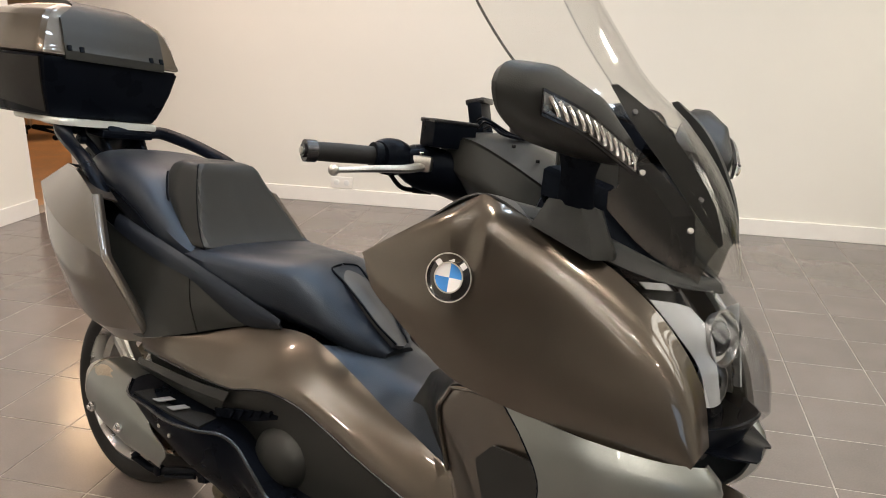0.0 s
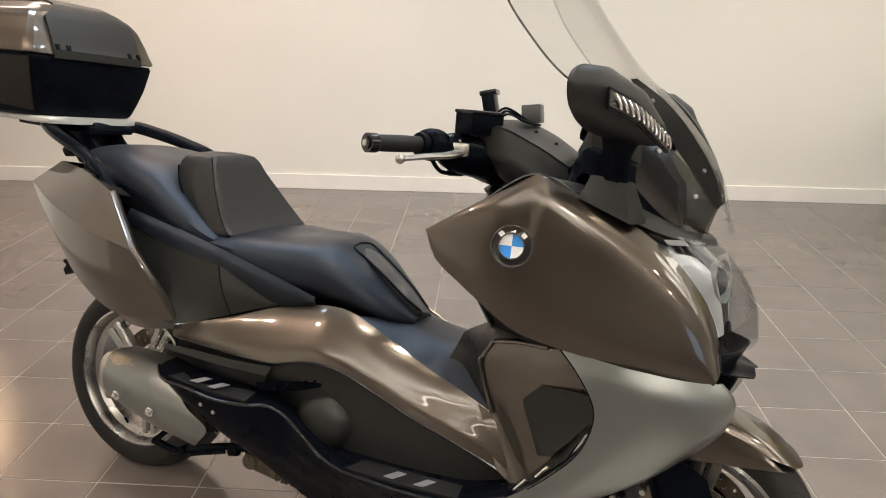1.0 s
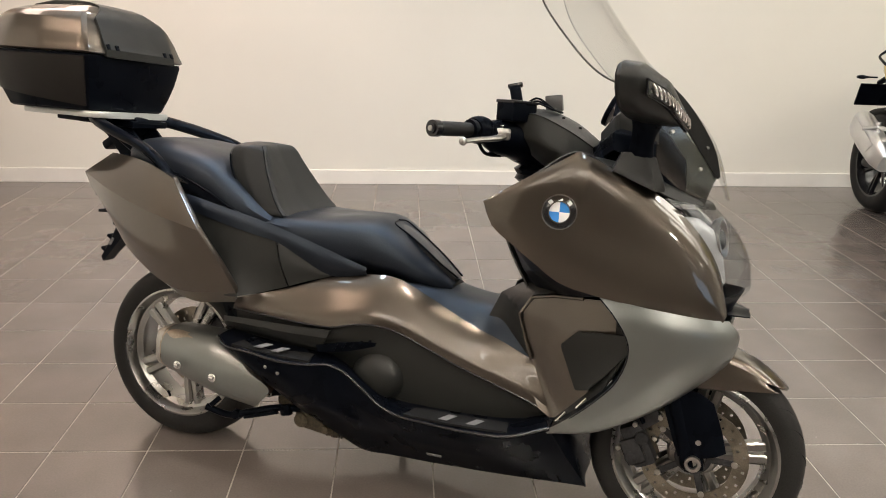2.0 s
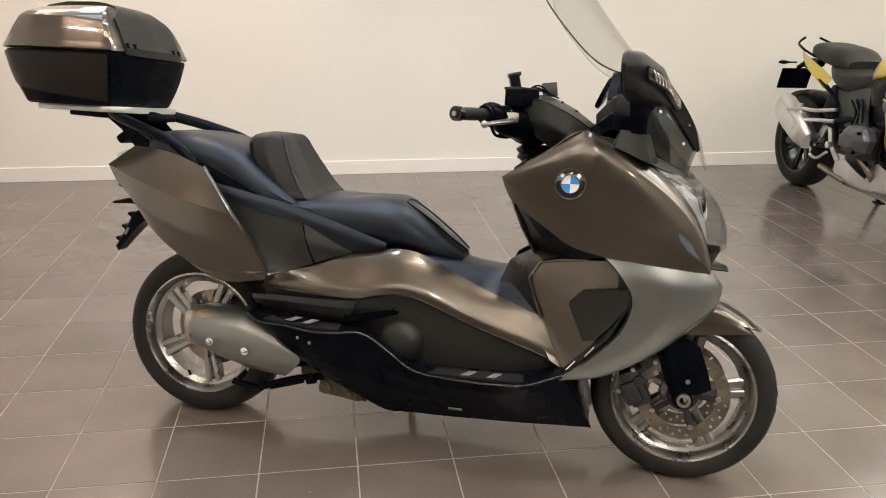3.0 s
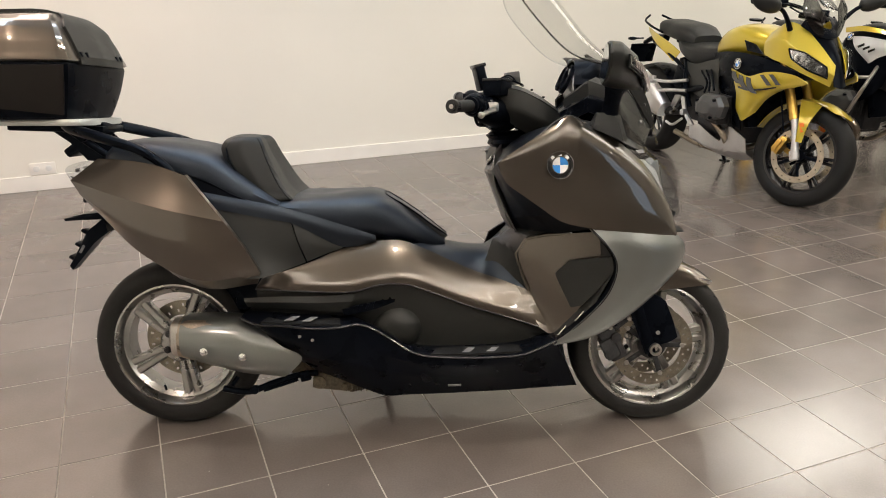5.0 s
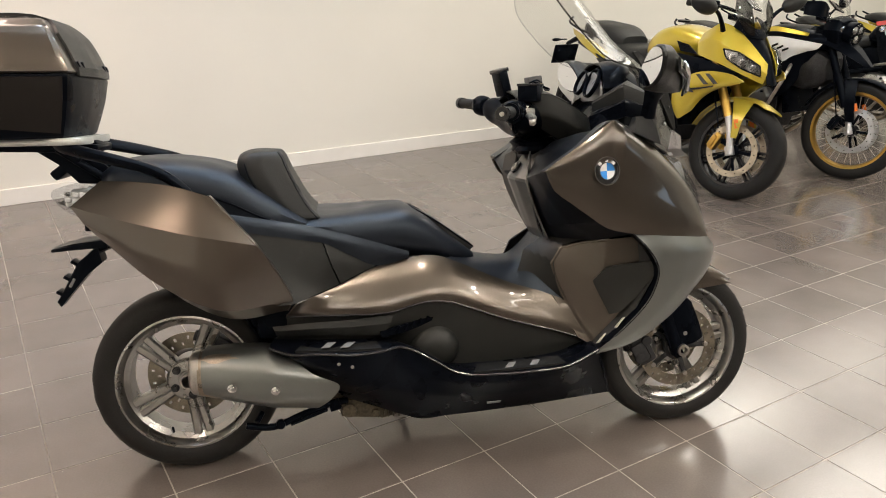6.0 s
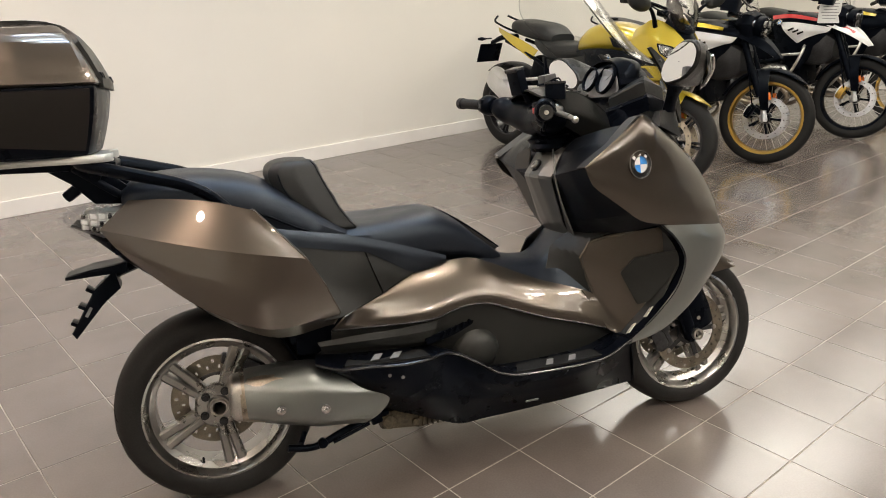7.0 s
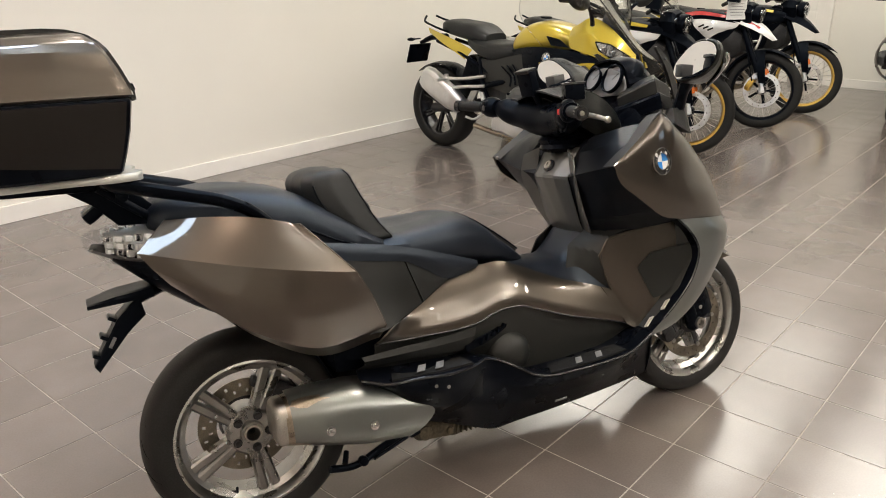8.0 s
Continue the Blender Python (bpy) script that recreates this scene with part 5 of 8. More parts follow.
def grip_side(end, root, lever_tip, s):
    e, r = Vector(end), Vector(root)
    d = (e - r).normalized()
    part("grip", tube([r, r.lerp(e, 0.5), e - d * 0.012], [0.0165, 0.0175, 0.0165], 20, 14), GRIP, bar_cover, "ribbed black rubber grip")
    part("bar_end", joined(tube([e - d * 0.02, e], 0.0195, 20, 3), tube([e, e + d * 0.004], 0.012, 16, 3)), GLOSSBLACK, bar_cover)
    part("bar_end_screw", tube([e + d * 0.003, e + d * 0.007], 0.0065, 12, 3), STEEL, bar_cover)
    part("grip_flange", tube([r - d * 0.010, r + d * 0.004], 0.0245, 24, 3), BLACK, bar_cover)
    sw = r - d * 0.032
    part("switch_pod", joined(rings([[tuple(r - d * q + Vector((0, 0, 1)) * k * math.sin(a) * 0.03 + Vector((1, 0, 0)) * k * math.cos(a) * 0.029) for a in (2 * math.pi * i / 14 for i in range(14))] for q, k in ((0.008, 0.9), (0.016, 1.05), (0.045, 1.1), (0.062, 0.85))], 22, 12), block(Matrix.Translation(sw + Vector((-0.024, 0, 0.014))), 0.018, 0.024, 0.018, 0.004)), BLACK, bar_cover)
    part("switch", block(Matrix.Translation(sw + Vector((-0.031, 0.002, 0.0))), 0.008, 0.012, 0.016, 0.002), RED if s < 0 else GREY, bar_cover)
    root2 = r - d * 0.075 + Vector((0.035, 0, -0.010))
    tip = Vector(lever_tip)
    lever = part("brake_lever", joined(tube([root2, root2.lerp(tip, 0.25) + Vector((0.010, 0, -0.002)), root2.lerp(tip, 0.62) + Vector((0.006, 0, 0.0)), tip], [0.014, 0.0125, 0.0105, 0.008], 12, 20, flat=0.6), rings([[(tip.x + k * math.cos(a), tip.y + q * s, tip.z + k * math.sin(a)) for a in (2 * math.pi * i / 12 for i in range(12))] for q, k in ((-0.009, 0.003), (-0.005, 0.008), (0.0, 0.0098), (0.006, 0.008), (0.0095, 0.002))], 16, 12)), STEEL, bar_cover, "silver brake lever with a ball end")
    part("lever_perch", block(Matrix.Translation(root2 + Vector((-0.006, 0, 0.004))) @ pose(0, 0, 0, 0, 0, -s * 20), 0.045, 0.045, 0.03, 0.008), STEEL, bar_cover)
    for q in (0.0, 0.018):
        part("perch_bolt", rod(Matrix.Translation(root2 + Vector((-0.002 - q, s * (0.012 - q), 0.020))), 0.005, 0.010, 8, 0.001), CHROME, bar_cover)
    if s > 0:
        return
    res = r - d * 0.112 + Vector((0.040, 0, 0.050))
    part("reservoir", block(Matrix.Translation(res) @ pose(0, 0, 0, 0, 0, -s * 62), 0.088, 0.058, 0.048, 0.005), BLACK, bar_cover, "black brake fluid reservoir")
    part("reservoir_lid", block(Matrix.Translation(res + Vector((0, 0, 0.024))) @ pose(0, 0, 0, 0, 0, -s * 62), 0.092, 0.062, 0.008, 0.003), GLOSSBLACK, bar_cover)
    part("lever_cable", tube([tuple(sw + Vector((0.0, 0, -0.028))), tuple(sw + Vector((0.01, -s * 0.03, -0.055))), tuple(sw + Vector((0.03, -s * 0.075, -0.058))), tuple(sw + Vector((0.06, -s * 0.15, -0.062)))], 0.0045, 8, 20), BLACK, bar_cover)
    part("cable_sleeve", tube([tuple(sw + Vector((0.02, -s * 0.055, -0.057))), tuple(sw + Vector((0.035, -s * 0.09, -0.058)))], 0.008, 10, 5), BLACK, bar_cover)


grip_side((0.935, -0.368, 1.054), (0.990, -0.245, 1.056), (1.015, -0.375, 1.030), -1)
grip_side((0.969, 0.395, 1.085), (1.005, 0.262, 1.076), (1.045, 0.395, 1.060), 1)
# the phone holder and the small boxes on the bar
holder = part("phone_holder", block(pose(1.032, 0.030, 1.142, 0, -14, 12), 0.030, 0.058, 0.078, 0.004), BLACK, scooter, "black phone holder clamped to the bar")
part("holder_clip", block(pose(1.024, 0.030, 1.180, 0, -14, 12), 0.04, 0.06, 0.012, 0.003), GLOSSBLACK, holder)
part("holder_arm", tube([(1.045, 0.035, 1.13), (1.06, 0.03, 1.10), (1.07, 0.03, 1.08)], 0.012, 10, 8), BLACK, holder)
part("switch_box", block(pose(1.135, 0.03, 1.140, 0, -8, 6), 0.045, 0.042, 0.042, 0.004), GREY, scooter, "small grey plastic box on the dash")

# ---- leg shield, tunnel ----
both("leg_shield", loft([[(1.072, -0.326, 0.891), (1.062, -0.24, 0.878), (1.060, -0.15, 0.860), (1.082, -0.090, 0.846)], [(1.126, -0.320, 0.828), (1.098, -0.24, 0.812), (1.090, -0.16, 0.795), (1.098, -0.088, 0.785)], [(1.228, -0.305, 0.750), (1.17, -0.23, 0.728), (1.130, -0.15, 0.715), (1.120, -0.082, 0.712)], [(1.365, -0.288, 0.702), (1.27, -0.21, 0.674), (1.18, -0.14, 0.664), (1.130, -0.078, 0.662)]], 25, 19, 0.004, flat_u=True, flat_v=True, out=(-1, 0, 0)), SHIELD, scooter, "black inner leg shield", 15)
both("shield_top", loft([[(1.068, -0.328, 0.894), (1.165, -0.315, 0.954), (1.258, -0.292, 1.008)], [(1.062, -0.24, 0.879), (1.125, -0.228, 0.945), (1.20, -0.20, 0.990)], [(1.060, -0.150, 0.861), (1.095, -0.135, 0.925), (1.15, -0.12, 0.965)], [(1.080, -0.090, 0.848), (1.110, -0.085, 0.905), (1.14, -0.08, 0.945)]], 19, 16, 0.004, flat_u=True, flat_v=True, out=(-0.5, 0, 1)), SHIELD, scooter, "", 15)
col_edge = [(1.130, -0.098, 0.935), (1.074, -0.093, 0.846), (1.112, -0.090, 0.700), (1.135, -0.085, 0.660)]
col_in = [(1.120, -0.052, 0.938), (1.050, -0.052, 0.850), (1.104, -0.050, 0.697), (1.128, -0.050, 0.658)]
col_mid = [(1.118, 0.0, 0.940), (1.043, 0.0, 0.852), (1.102, 0.0, 0.695), (1.126, 0.0, 0.657)]
column = part("steering_column_cover", loft([col_edge, col_in, col_mid, flipped(col_in), flipped(col_edge)], 31, 21, 0.004, flat_u=True, flat_v=True, out=(-1, 0, 0)), COLUMN, scooter, "dark silver centre panel with key lock", 12)
for q, (r, h, mt) in enumerate(((0.021, 0.008, GLOSSBLACK), (0.014, 0.012, STEEL))):
    part("key_lock", rod(facing(1.067 - 0.003 * q, -0.009, 0.882 + 0.002 * q, (-0.76, 0, 0.65)), r, h, 28, 0.001), mt, column)
part("key_slot", block(facing(1.0595, -0.009, 0.888, (-0.76, 0, 0.65)), 0.003, 0.012, 0.004, 0), INK, column)
both("column_wing", loft([[(1.090, -0.078, 0.935), (1.088, -0.090, 0.862), (1.108, -0.088, 0.76), (1.134, -0.082, 0.664)], [(1.066, -0.135, 0.912), (1.060, -0.150, 0.850), (1.088, -0.140, 0.76), (1.136, -0.115, 0.664)]], 16, 6, 0.005, out=(-1, 0, 0)), COLUMN, scooter, "dark silver facet beside the steering column")
part("shield_bolt", rod(facing(1.064, 0.308, 0.894, (-1, 0.2, 0.3)), 0.006, 0.008, 12, 0.001), STEEL, scooter)
part("steering_collar", rings([[(1.172 + k * 0.068 * math.cos(a), k * 0.112 * math.sin(a), z + 0.10 * k * 0.068 * math.cos(a)) for a in (2 * math.pi * q / 24 for q in range(24))] for k, z in ((0.92, 0.905), (1.0, 0.912), (1.0, 0.932), (0.90, 0.944))], 36, 8, flat_v=True), CHARCOAL, scooter, "dark grey collar below the handlebar", 24)

top_line = [(0.84, 0.0, 0.64), (0.93, 0.0, 0.612), (1.00, 0.0, 0.600), (1.05, 0.0, 0.602), (1.09, 0.0, 0.628), (1.125, 0.0, 0.668)]
shoulder = [(0.84, -0.09, 0.628), (0.93, -0.088, 0.600), (1.00, -0.086, 0.588), (1.045, -0.085, 0.588), (1.09, -0.084, 0.620), (1.128, -0.082, 0.662)]
hip = [(0.80, -0.136, 0.632), (0.90, -0.132, 0.588), (0.98, -0.136, 0.553), (1.06, -0.142, 0.524), (1.12, -0.147, 0.502), (1.178, -0.151, 0.480)]
part("tunnel", loft([[(x, y, z - 0.004) for x, y, z in hip], shoulder, top_line, flipped(shoulder), flipped([(x, y, z - 0.004) for x, y, z in hip])], 30, 26, 0.004, out=(0, 0, 1)), VINYL, scooter, "black centre tunnel behind the leg shield")
both("tunnel_cheek", loft([[(1.040, -0.107, 0.567), (1.172, -0.147, 0.482)], [(1.054, -0.098, 0.602), (1.148, -0.160, 0.545)], [(1.066, -0.088, 0.636), (1.138, -0.162, 0.606)], [(1.130, -0.088, 0.674), (1.168, -0.168, 0.657)], [(1.235, -0.145, 0.712), (1.230, -0.184, 0.675)]], 13, 16, 0.004, flat_u=True, flat_v=True), CHARCOAL, scooter, "charcoal cheek panel", 14)

# ---- seat ----
part("rider_seat", rings([squircle(x, w, z0, z1, 20, e) for x, w, z0, z1, e in ((0.36, 0.190, 0.70, 0.775, 0.5), (0.44, 0.203, 0.682, 0.780, 0.5), (0.54, 0.190, 0.660, 0.782, 0.52), (0.63, 0.172, 0.642, 0.788, 0.62), (0.70, 0.154, 0.632, 0.788, 0.72), (0.755, 0.138, 0.622, 0.759, 0.74), (0.82, 0.115, 0.612, 0.703, 0.72), (0.87, 0.088, 0.603, 0.662, 0.65), (0.915, 0.050, 0.600, 0.626, 0.7))], 40, 40), VINYL, scooter, "black vinyl rider seat")
part("seat_tongue", loft([[(0.728, -0.042, 0.772), (0.77, -0.040, 0.748), (0.82, -0.037, 0.714), (0.875, -0.033, 0.672), (0.915, -0.024, 0.638)], [(0.720, 0, 0.778), (0.77, 0, 0.754), (0.82, 0, 0.720), (0.875, 0, 0.678), (0.925, 0, 0.636)], [(0.728, 0.042, 0.772), (0.77, 0.040, 0.748), (0.82, 0.037, 0.714), (0.875, 0.033, 0.672), (0.915, 0.024, 0.638)]], 22, 12, 0.014, out=(0, 0, 1)), GREY, scooter, "dark grained cover on the seat's nose")
both("tongue_rim", tube([(0.722, -0.004, 0.780), (0.730, -0.043, 0.774), (0.77, -0.042, 0.750), (0.82, -0.039, 0.716), (0.875, -0.035, 0.674), (0.92, -0.02, 0.640)], 0.0028, 8, 30), BLACK, scooter)
part("pillion_seat", rings([squircle(x, w, z0, z1, 20, e) for x, w, z0, z1, e in ((-0.150, 0.080, 0.868, 0.922, 0.7), (-0.11, 0.135, 0.850, 0.946, 0.66), (-0.02, 0.172, 0.825, 0.958, 0.64), (0.09, 0.195, 0.790, 0.950, 0.62), (0.20, 0.205, 0.755, 0.922, 0.58), (0.31, 0.205, 0.722, 0.850, 0.52), (0.40, 0.195, 0.70, 0.79, 0.5), (0.45, 0.18, 0.70, 0.76, 0.5))], 40, 36), VINYL, scooter, "black vinyl pillion seat")
def pad_ring(xr, xf, wr, wf, z, yc=-0.01):
    """One level of the backrest: a flat front, crisp front corners, and cheeks that draw in towards the rear."""
    side = [(xf, wf - 0.008, z), (xf - 0.008, wf, z), (xf - 0.5 * (xf - xr), 0.5 * (wf + wr) + 0.014, z + 0.001), (xr + 0.18 * (xf - xr), wr + 0.008, z + 0.003), (xr, wr - 0.020, z + 0.004)]
    return [(x, y + yc, q) for x, y, q in side + [(xr - 0.006, 0.0, z + 0.005)] + flipped(side[::-1]) + [(xf - 0.008, 0.0, z)]]



bol = [pad_ring(*q) for q in ((0.352, 0.440, 0.142, 0.152, 0.762), (0.330, 0.450, 0.146, 0.162, 0.774), (0.306, 0.432, 0.142, 0.158, 0.796, -0.012), (0.278, 0.410, 0.134, 0.146, 0.830, -0.018), (0.250, 0.393, 0.122, 0.131, 0.865, -0.026), (0.232, 0.377, 0.108, 0.115, 0.900, -0.034), (0.226, 0.365, 0.096, 0.101, 0.930, -0.040), (0.236, 0.357, 0.086, 0.092, 0.950, -0.043), (0.258, 0.348, 0.070, 0.082, 0.961, -0.045), (0.285, 0.336, 0.042, 0.060, 0.9655, -0.045), (0.305, 0.322, 0.018, 0.022, 0.966, -0.045))]
part("backrest", rings(bol, 72, 34, flat_u=True), VINYL_GRIP, scooter, "padded dark grey lumbar backrest", 26)
for side in (-3, 1):
    part("backrest_seam", tube([(x, y * 1.004, z) for x, y, z in (r[side] for r in bol[1:9])], 0.0014, 6, 30), BLACK, scooter)
for side in (-5, 3):
    foot_y = -0.170 if side < 0 else 0.150
    part("backrest_piping", tube([(x - 0.002, y * 1.02, z) for x, y, z in (r[side] for r in bol[6:1:-1])] + [(0.38, foot_y, 0.778), (0.442, foot_y, 0.772)], 0.0024, 8, 40), BLACK, scooter)
both("seat_piping", tube([(-0.05, -0.188, 0.868), (0.09, -0.197, 0.868), (0.20, -0.208, 0.835), (0.29, -0.212, 0.79), (0.36, -0.212, 0.765)], 0.003, 6, 24), BLACK, scooter)
both("seat_band", loft([[(0.15, -0.208, 0.812), (0.28, -0.214, 0.788), (0.40, -0.214, 0.764), (0.50, -0.203, 0.735), (0.60, -0.184, 0.700), (0.70, -0.160, 0.662)], [(0.15, -0.218, 0.800), (0.28, -0.224, 0.775), (0.40, -0.225, 0.748), (0.50, -0.213, 0.714), (0.60, -0.190, 0.675), (0.70, -0.163, 0.650)], [(0.15, -0.222, 0.775), (0.28, -0.229, 0.745), (0.40, -0.228, 0.722), (0.455, -0.220, 0.710), (0.52, -0.200, 0.672), (0.60, -0.171, 0.628), (0.70, -0.154, 0.640)]], 30, 8, 0.006), VINYL, scooter, "black seat side band")
both("seat_side_panel", loft([[(0.10, -0.218, 0.790), (0.22, -0.222, 0.758), (0.34, -0.226, 0.735), (0.449, -0.217, 0.716)], [(0.12, -0.245, 0.70), (0.24, -0.246, 0.668), (0.34, -0.243, 0.650), (0.468, -0.224, 0.655)], [(0.20, -0.24, 0.56), (0.28, -0.256, 0.550), (0.36, -0.268, 0.552), (0.430, -0.240, 0.570), (0.492, -0.218, 0.590)]], 18, 12, 0.004), CHARCOAL, scooter, "charcoal panel below the seat")
both("seat_side_panel", loft([[(0.454, -0.217, 0.714), (0.51, -0.201, 0.678), (0.56, -0.183, 0.648), (0.598, -0.168, 0.628)], [(0.472, -0.224, 0.655), (0.52, -0.205, 0.640), (0.56, -0.186, 0.630), (0.598, -0.169, 0.626)], [(0.497, -0.218, 0.592), (0.53, -0.200, 0.604), (0.565, -0.183, 0.615), (0.598, -0.169, 0.624)]], 12, 10, 0.004), CHARCOAL, scooter)
part("rear_frame", rings([squircle(x, w, z0, z1, 14) for x, w, z0, z1 in ((-0.24, 0.05, 0.80, 0.86), (-0.15, 0.11, 0.72, 0.86), (0.0, 0.16, 0.62, 0.84), (0.20, 0.19, 0.55, 0.78), (0.40, 0.19, 0.47, 0.74), (0.60, 0.17, 0.40, 0.64), (0.85, 0.12, 0.34, 0.60), (1.10, 0.10, 0.30, 0.50), (1.25, 0.10, 0.28, 0.40))], 20, 30), BLACK, scooter)
both("rear_hugger", loft([[(-0.02 + 0.30 * math.cos(radians(a)), -0.095, 0.29 + 0.30 * math.sin(radians(a))) for a in (80, 60, 40, 15)], [(-0.02 + 0.315 * math.cos(radians(a)), 0.0, 0.29 + 0.315 * math.sin(radians(a))) for a in (80, 60, 40, 15)]], 14, 8, 0.005, out=(0, 0, 1)), BLACK, scooter)

# ---- tail light and plate bracket ----
tail = part("tail_light", rings([[(-0.12, 0.15 * c, 0.838 + 0.045 * s_) for c, s_ in ((math.cos(a), math.sin(a)) for a in (2 * math.pi * k / 16 for k in range(16)))], [(-0.20, 0.125 * c, 0.842 + 0.038 * s_) for c, s_ in ((math.cos(a), math.sin(a)) for a in (2 * math.pi * k / 16 for k in range(16)))], [(-0.265, 0.085 * c, 0.85 + 0.026 * s_) for c, s_ in ((math.cos(a), math.sin(a)) for a in (2 * math.pi * k / 16 for k in range(16)))], [(-0.30, 0.04 * c, 0.858 + 0.01 * s_) for c, s_ in ((math.cos(a), math.sin(a)) for a in (2 * math.pi * k / 16 for k in range(16)))]], 30, 18), LENS, scooter, "clear tail light with silver reflectors")
part("tail_reflector", rings([[(-0.10, 0.13 * c, 0.838 + 0.036 * s_) for c, s_ in ((math.cos(a), math.sin(a)) for a in (2 * math.pi * k / 12 for k in range(12)))], [(-0.19, 0.105 * c, 0.842 + 0.028 * s_) for c, s_ in ((math.cos(a), math.sin(a)) for a in (2 * math.pi * k / 12 for k in range(12)))], [(-0.25, 0.065 * c, 0.85 + 0.017 * s_) for c, s_ in ((math.cos(a), math.sin(a)) for a in (2 * math.pi * k / 12 for k in range(12)))]], 12, 6, True, True), PAPER, tail, "", 0)
for q in range(6):
    for s in (-1, 1):
        for r in (-1, 0, 1):
            part("lamp_cell", block(pose(-0.135 - 0.022 * q, s * (0.128 - 0.010 * q - 0.006 * abs(r)), 0.842 + 0.002 * q + 0.018 * r * (1 - 0.09 * q), 0, 8, -s * 22), 0.017, 0.014, 0.014 - 0.001 * q, 0.003), REFLECTOR if (q + r) % 3 == 0 else WHITE, tail)
tail.scale, tail.location = (1, 1, 1.45), (0, 0, -0.388)
part("tail_underside", loft([[(-0.10, -0.14, 0.80), (-0.20, -0.11, 0.812), (-0.28, -0.05, 0.838)], [(-0.08, 0.0, 0.765), (-0.20, 0.0, 0.785), (-0.29, 0.0, 0.830)], [(-0.10, 0.14, 0.80), (-0.20, 0.11, 0.812), (-0.28, 0.05, 0.838)]], 14, 14, 0.004, out=(0, 0, -1)), GREY, scooter)
bracket = part("plate_bracket", joined(tube([(-0.04, 0, 0.745), (-0.14, 0, 0.715), (-0.205, 0, 0.690)], [0.036, 0.030, 0.024], 10, 12, flat=0.6),
                                          rings([[(-0.195, 0.030, 0.705), (-0.195, -0.030, 0.705), (-0.185, -0.030, 0.655), (-0.185, 0.030, 0.655)], [(-0.250, 0.034, 0.660), (-0.250, -0.034, 0.660), (-0.230, -0.034, 0.620), (-0.230, 0.034, 0.620)], [(-0.322, 0.026, 0.545), (-0.322, -0.026, 0.545), (-0.312, -0.026, 0.528), (-0.312, 0.026, 0.528)]], 24, 12, True, True)), BLACK, scooter, "black number plate bracket without a plate", 20)
part("bracket_blade", rings([[(-0.16, 0.055, 0.728), (-0.16, -0.055, 0.728), (-0.16, -0.055, 0.702), (-0.16, 0.055, 0.702)], [(-0.25, 0.060, 0.718), (-0.25, -0.060, 0.718), (-0.25, -0.060, 0.700), (-0.25, 0.060, 0.700)], [(-0.315, 0.045, 0.703), (-0.315, -0.045, 0.703), (-0.315, -0.045, 0.694), (-0.315, 0.045, 0.694)]], 24, 10, True, True), BLACK, bracket, "", 20)
for k in range(3):
    part("bracket_tab", block(pose(-0.262 - 0.024 * k, -0.004, 0.655 - 0.044 * k, 0, 32, 0), 0.026, 0.046, 0.010, 0.003), BLACK, bracket)
part("clip_mark", block(pose(-0.272, -0.034, 0.600, 0, 32, 0), 0.008, 0.003, 0.028, 0), WHITEMARK, bracket)

# ---- panniers ----
pan_top = [(-0.125, -0.192, 0.905), (-0.02, -0.232, 0.902), (0.08, -0.268, 0.888), (0.165, -0.292, 0.862)]
pan_in = [(-0.120, -0.150, 0.892), (-0.02, -0.18, 0.888), (0.08, -0.205, 0.872), (0.165, -0.225, 0.845)]
pan_crease = [(-0.196, -0.228, 0.844), (-0.05, -0.288, 0.806), (0.11, -0.326, 0.768), (0.278, -0.331, 0.733)]
pan_side = [(-0.168, -0.232, 0.800), (0.00, -0.296, 0.705), (0.15, -0.318, 0.650), (0.325, -0.302, 0.650)]
pan_low = [(-0.135, -0.222, 0.757), (0.03, -0.274, 0.620), (0.17, -0.282, 0.552), (0.362, -0.270, 0.566)]
pan_bot = [(-0.110, -0.200, 0.735), (0.05, -0.245, 0.592), (0.20, -0.245, 0.515), (0.345, -0.245, 0.530)]
pan_under = [(-0.09, -0.150, 0.735), (0.06, -0.17, 0.600), (0.20, -0.17, 0.530), (0.335, -0.18, 0.540)]
for s in (-1, 1):
    fit_side = (lambda pts: pts) if s < 0 else flipped
    case = part("pannier", loft([fit_side(r) for r in (pan_in, pan_top, pan_crease, pan_side, pan_low, pan_bot, pan_under)], 26, 25, 0.004, out=(0, s, 0), steps=4), PAINT, scooter, "glossy bronze hard pannier", 22)
    front_edge = [r[-1] for r in (pan_top, pan_crease, pan_side, pan_low, pan_bot)]
    part("pannier_front", loft([fit_side(front_edge), fit_side([(x + 0.004, y + 0.010, z + 0.002) for x, y, z in front_edge]), fit_side([(x - 0.006, y + 0.030, z) for x, y, z in front_edge])], 20, 6, 0.003, flat_u=True, out=(1, 0, 0)), PAINT, case)
    rear_edge = [r[0] for r in (pan_top, pan_crease, pan_side, pan_low, pan_bot)]
    part("pannier_back", loft([fit_side(rear_edge), fit_side([(x + 0.01, y + 0.09, z - 0.01) for x, y, z in rear_edge])], 12, 4, 0.003, flat_u=True, out=(-1, 0, 0)), BLACK, case)
    part("pannier_rim", tube(fit_side([(x + 0.002, y - 0.001, z) for x, y, z in front_edge]), 0.0016, 6, 26, True), PAINT, case)
    part("pannier_latch", block(pose(-0.155, s * 0.195, 0.80, 0, 0, s * 20), 0.014, 0.05, 0.05, 0.004), BLACK, case)

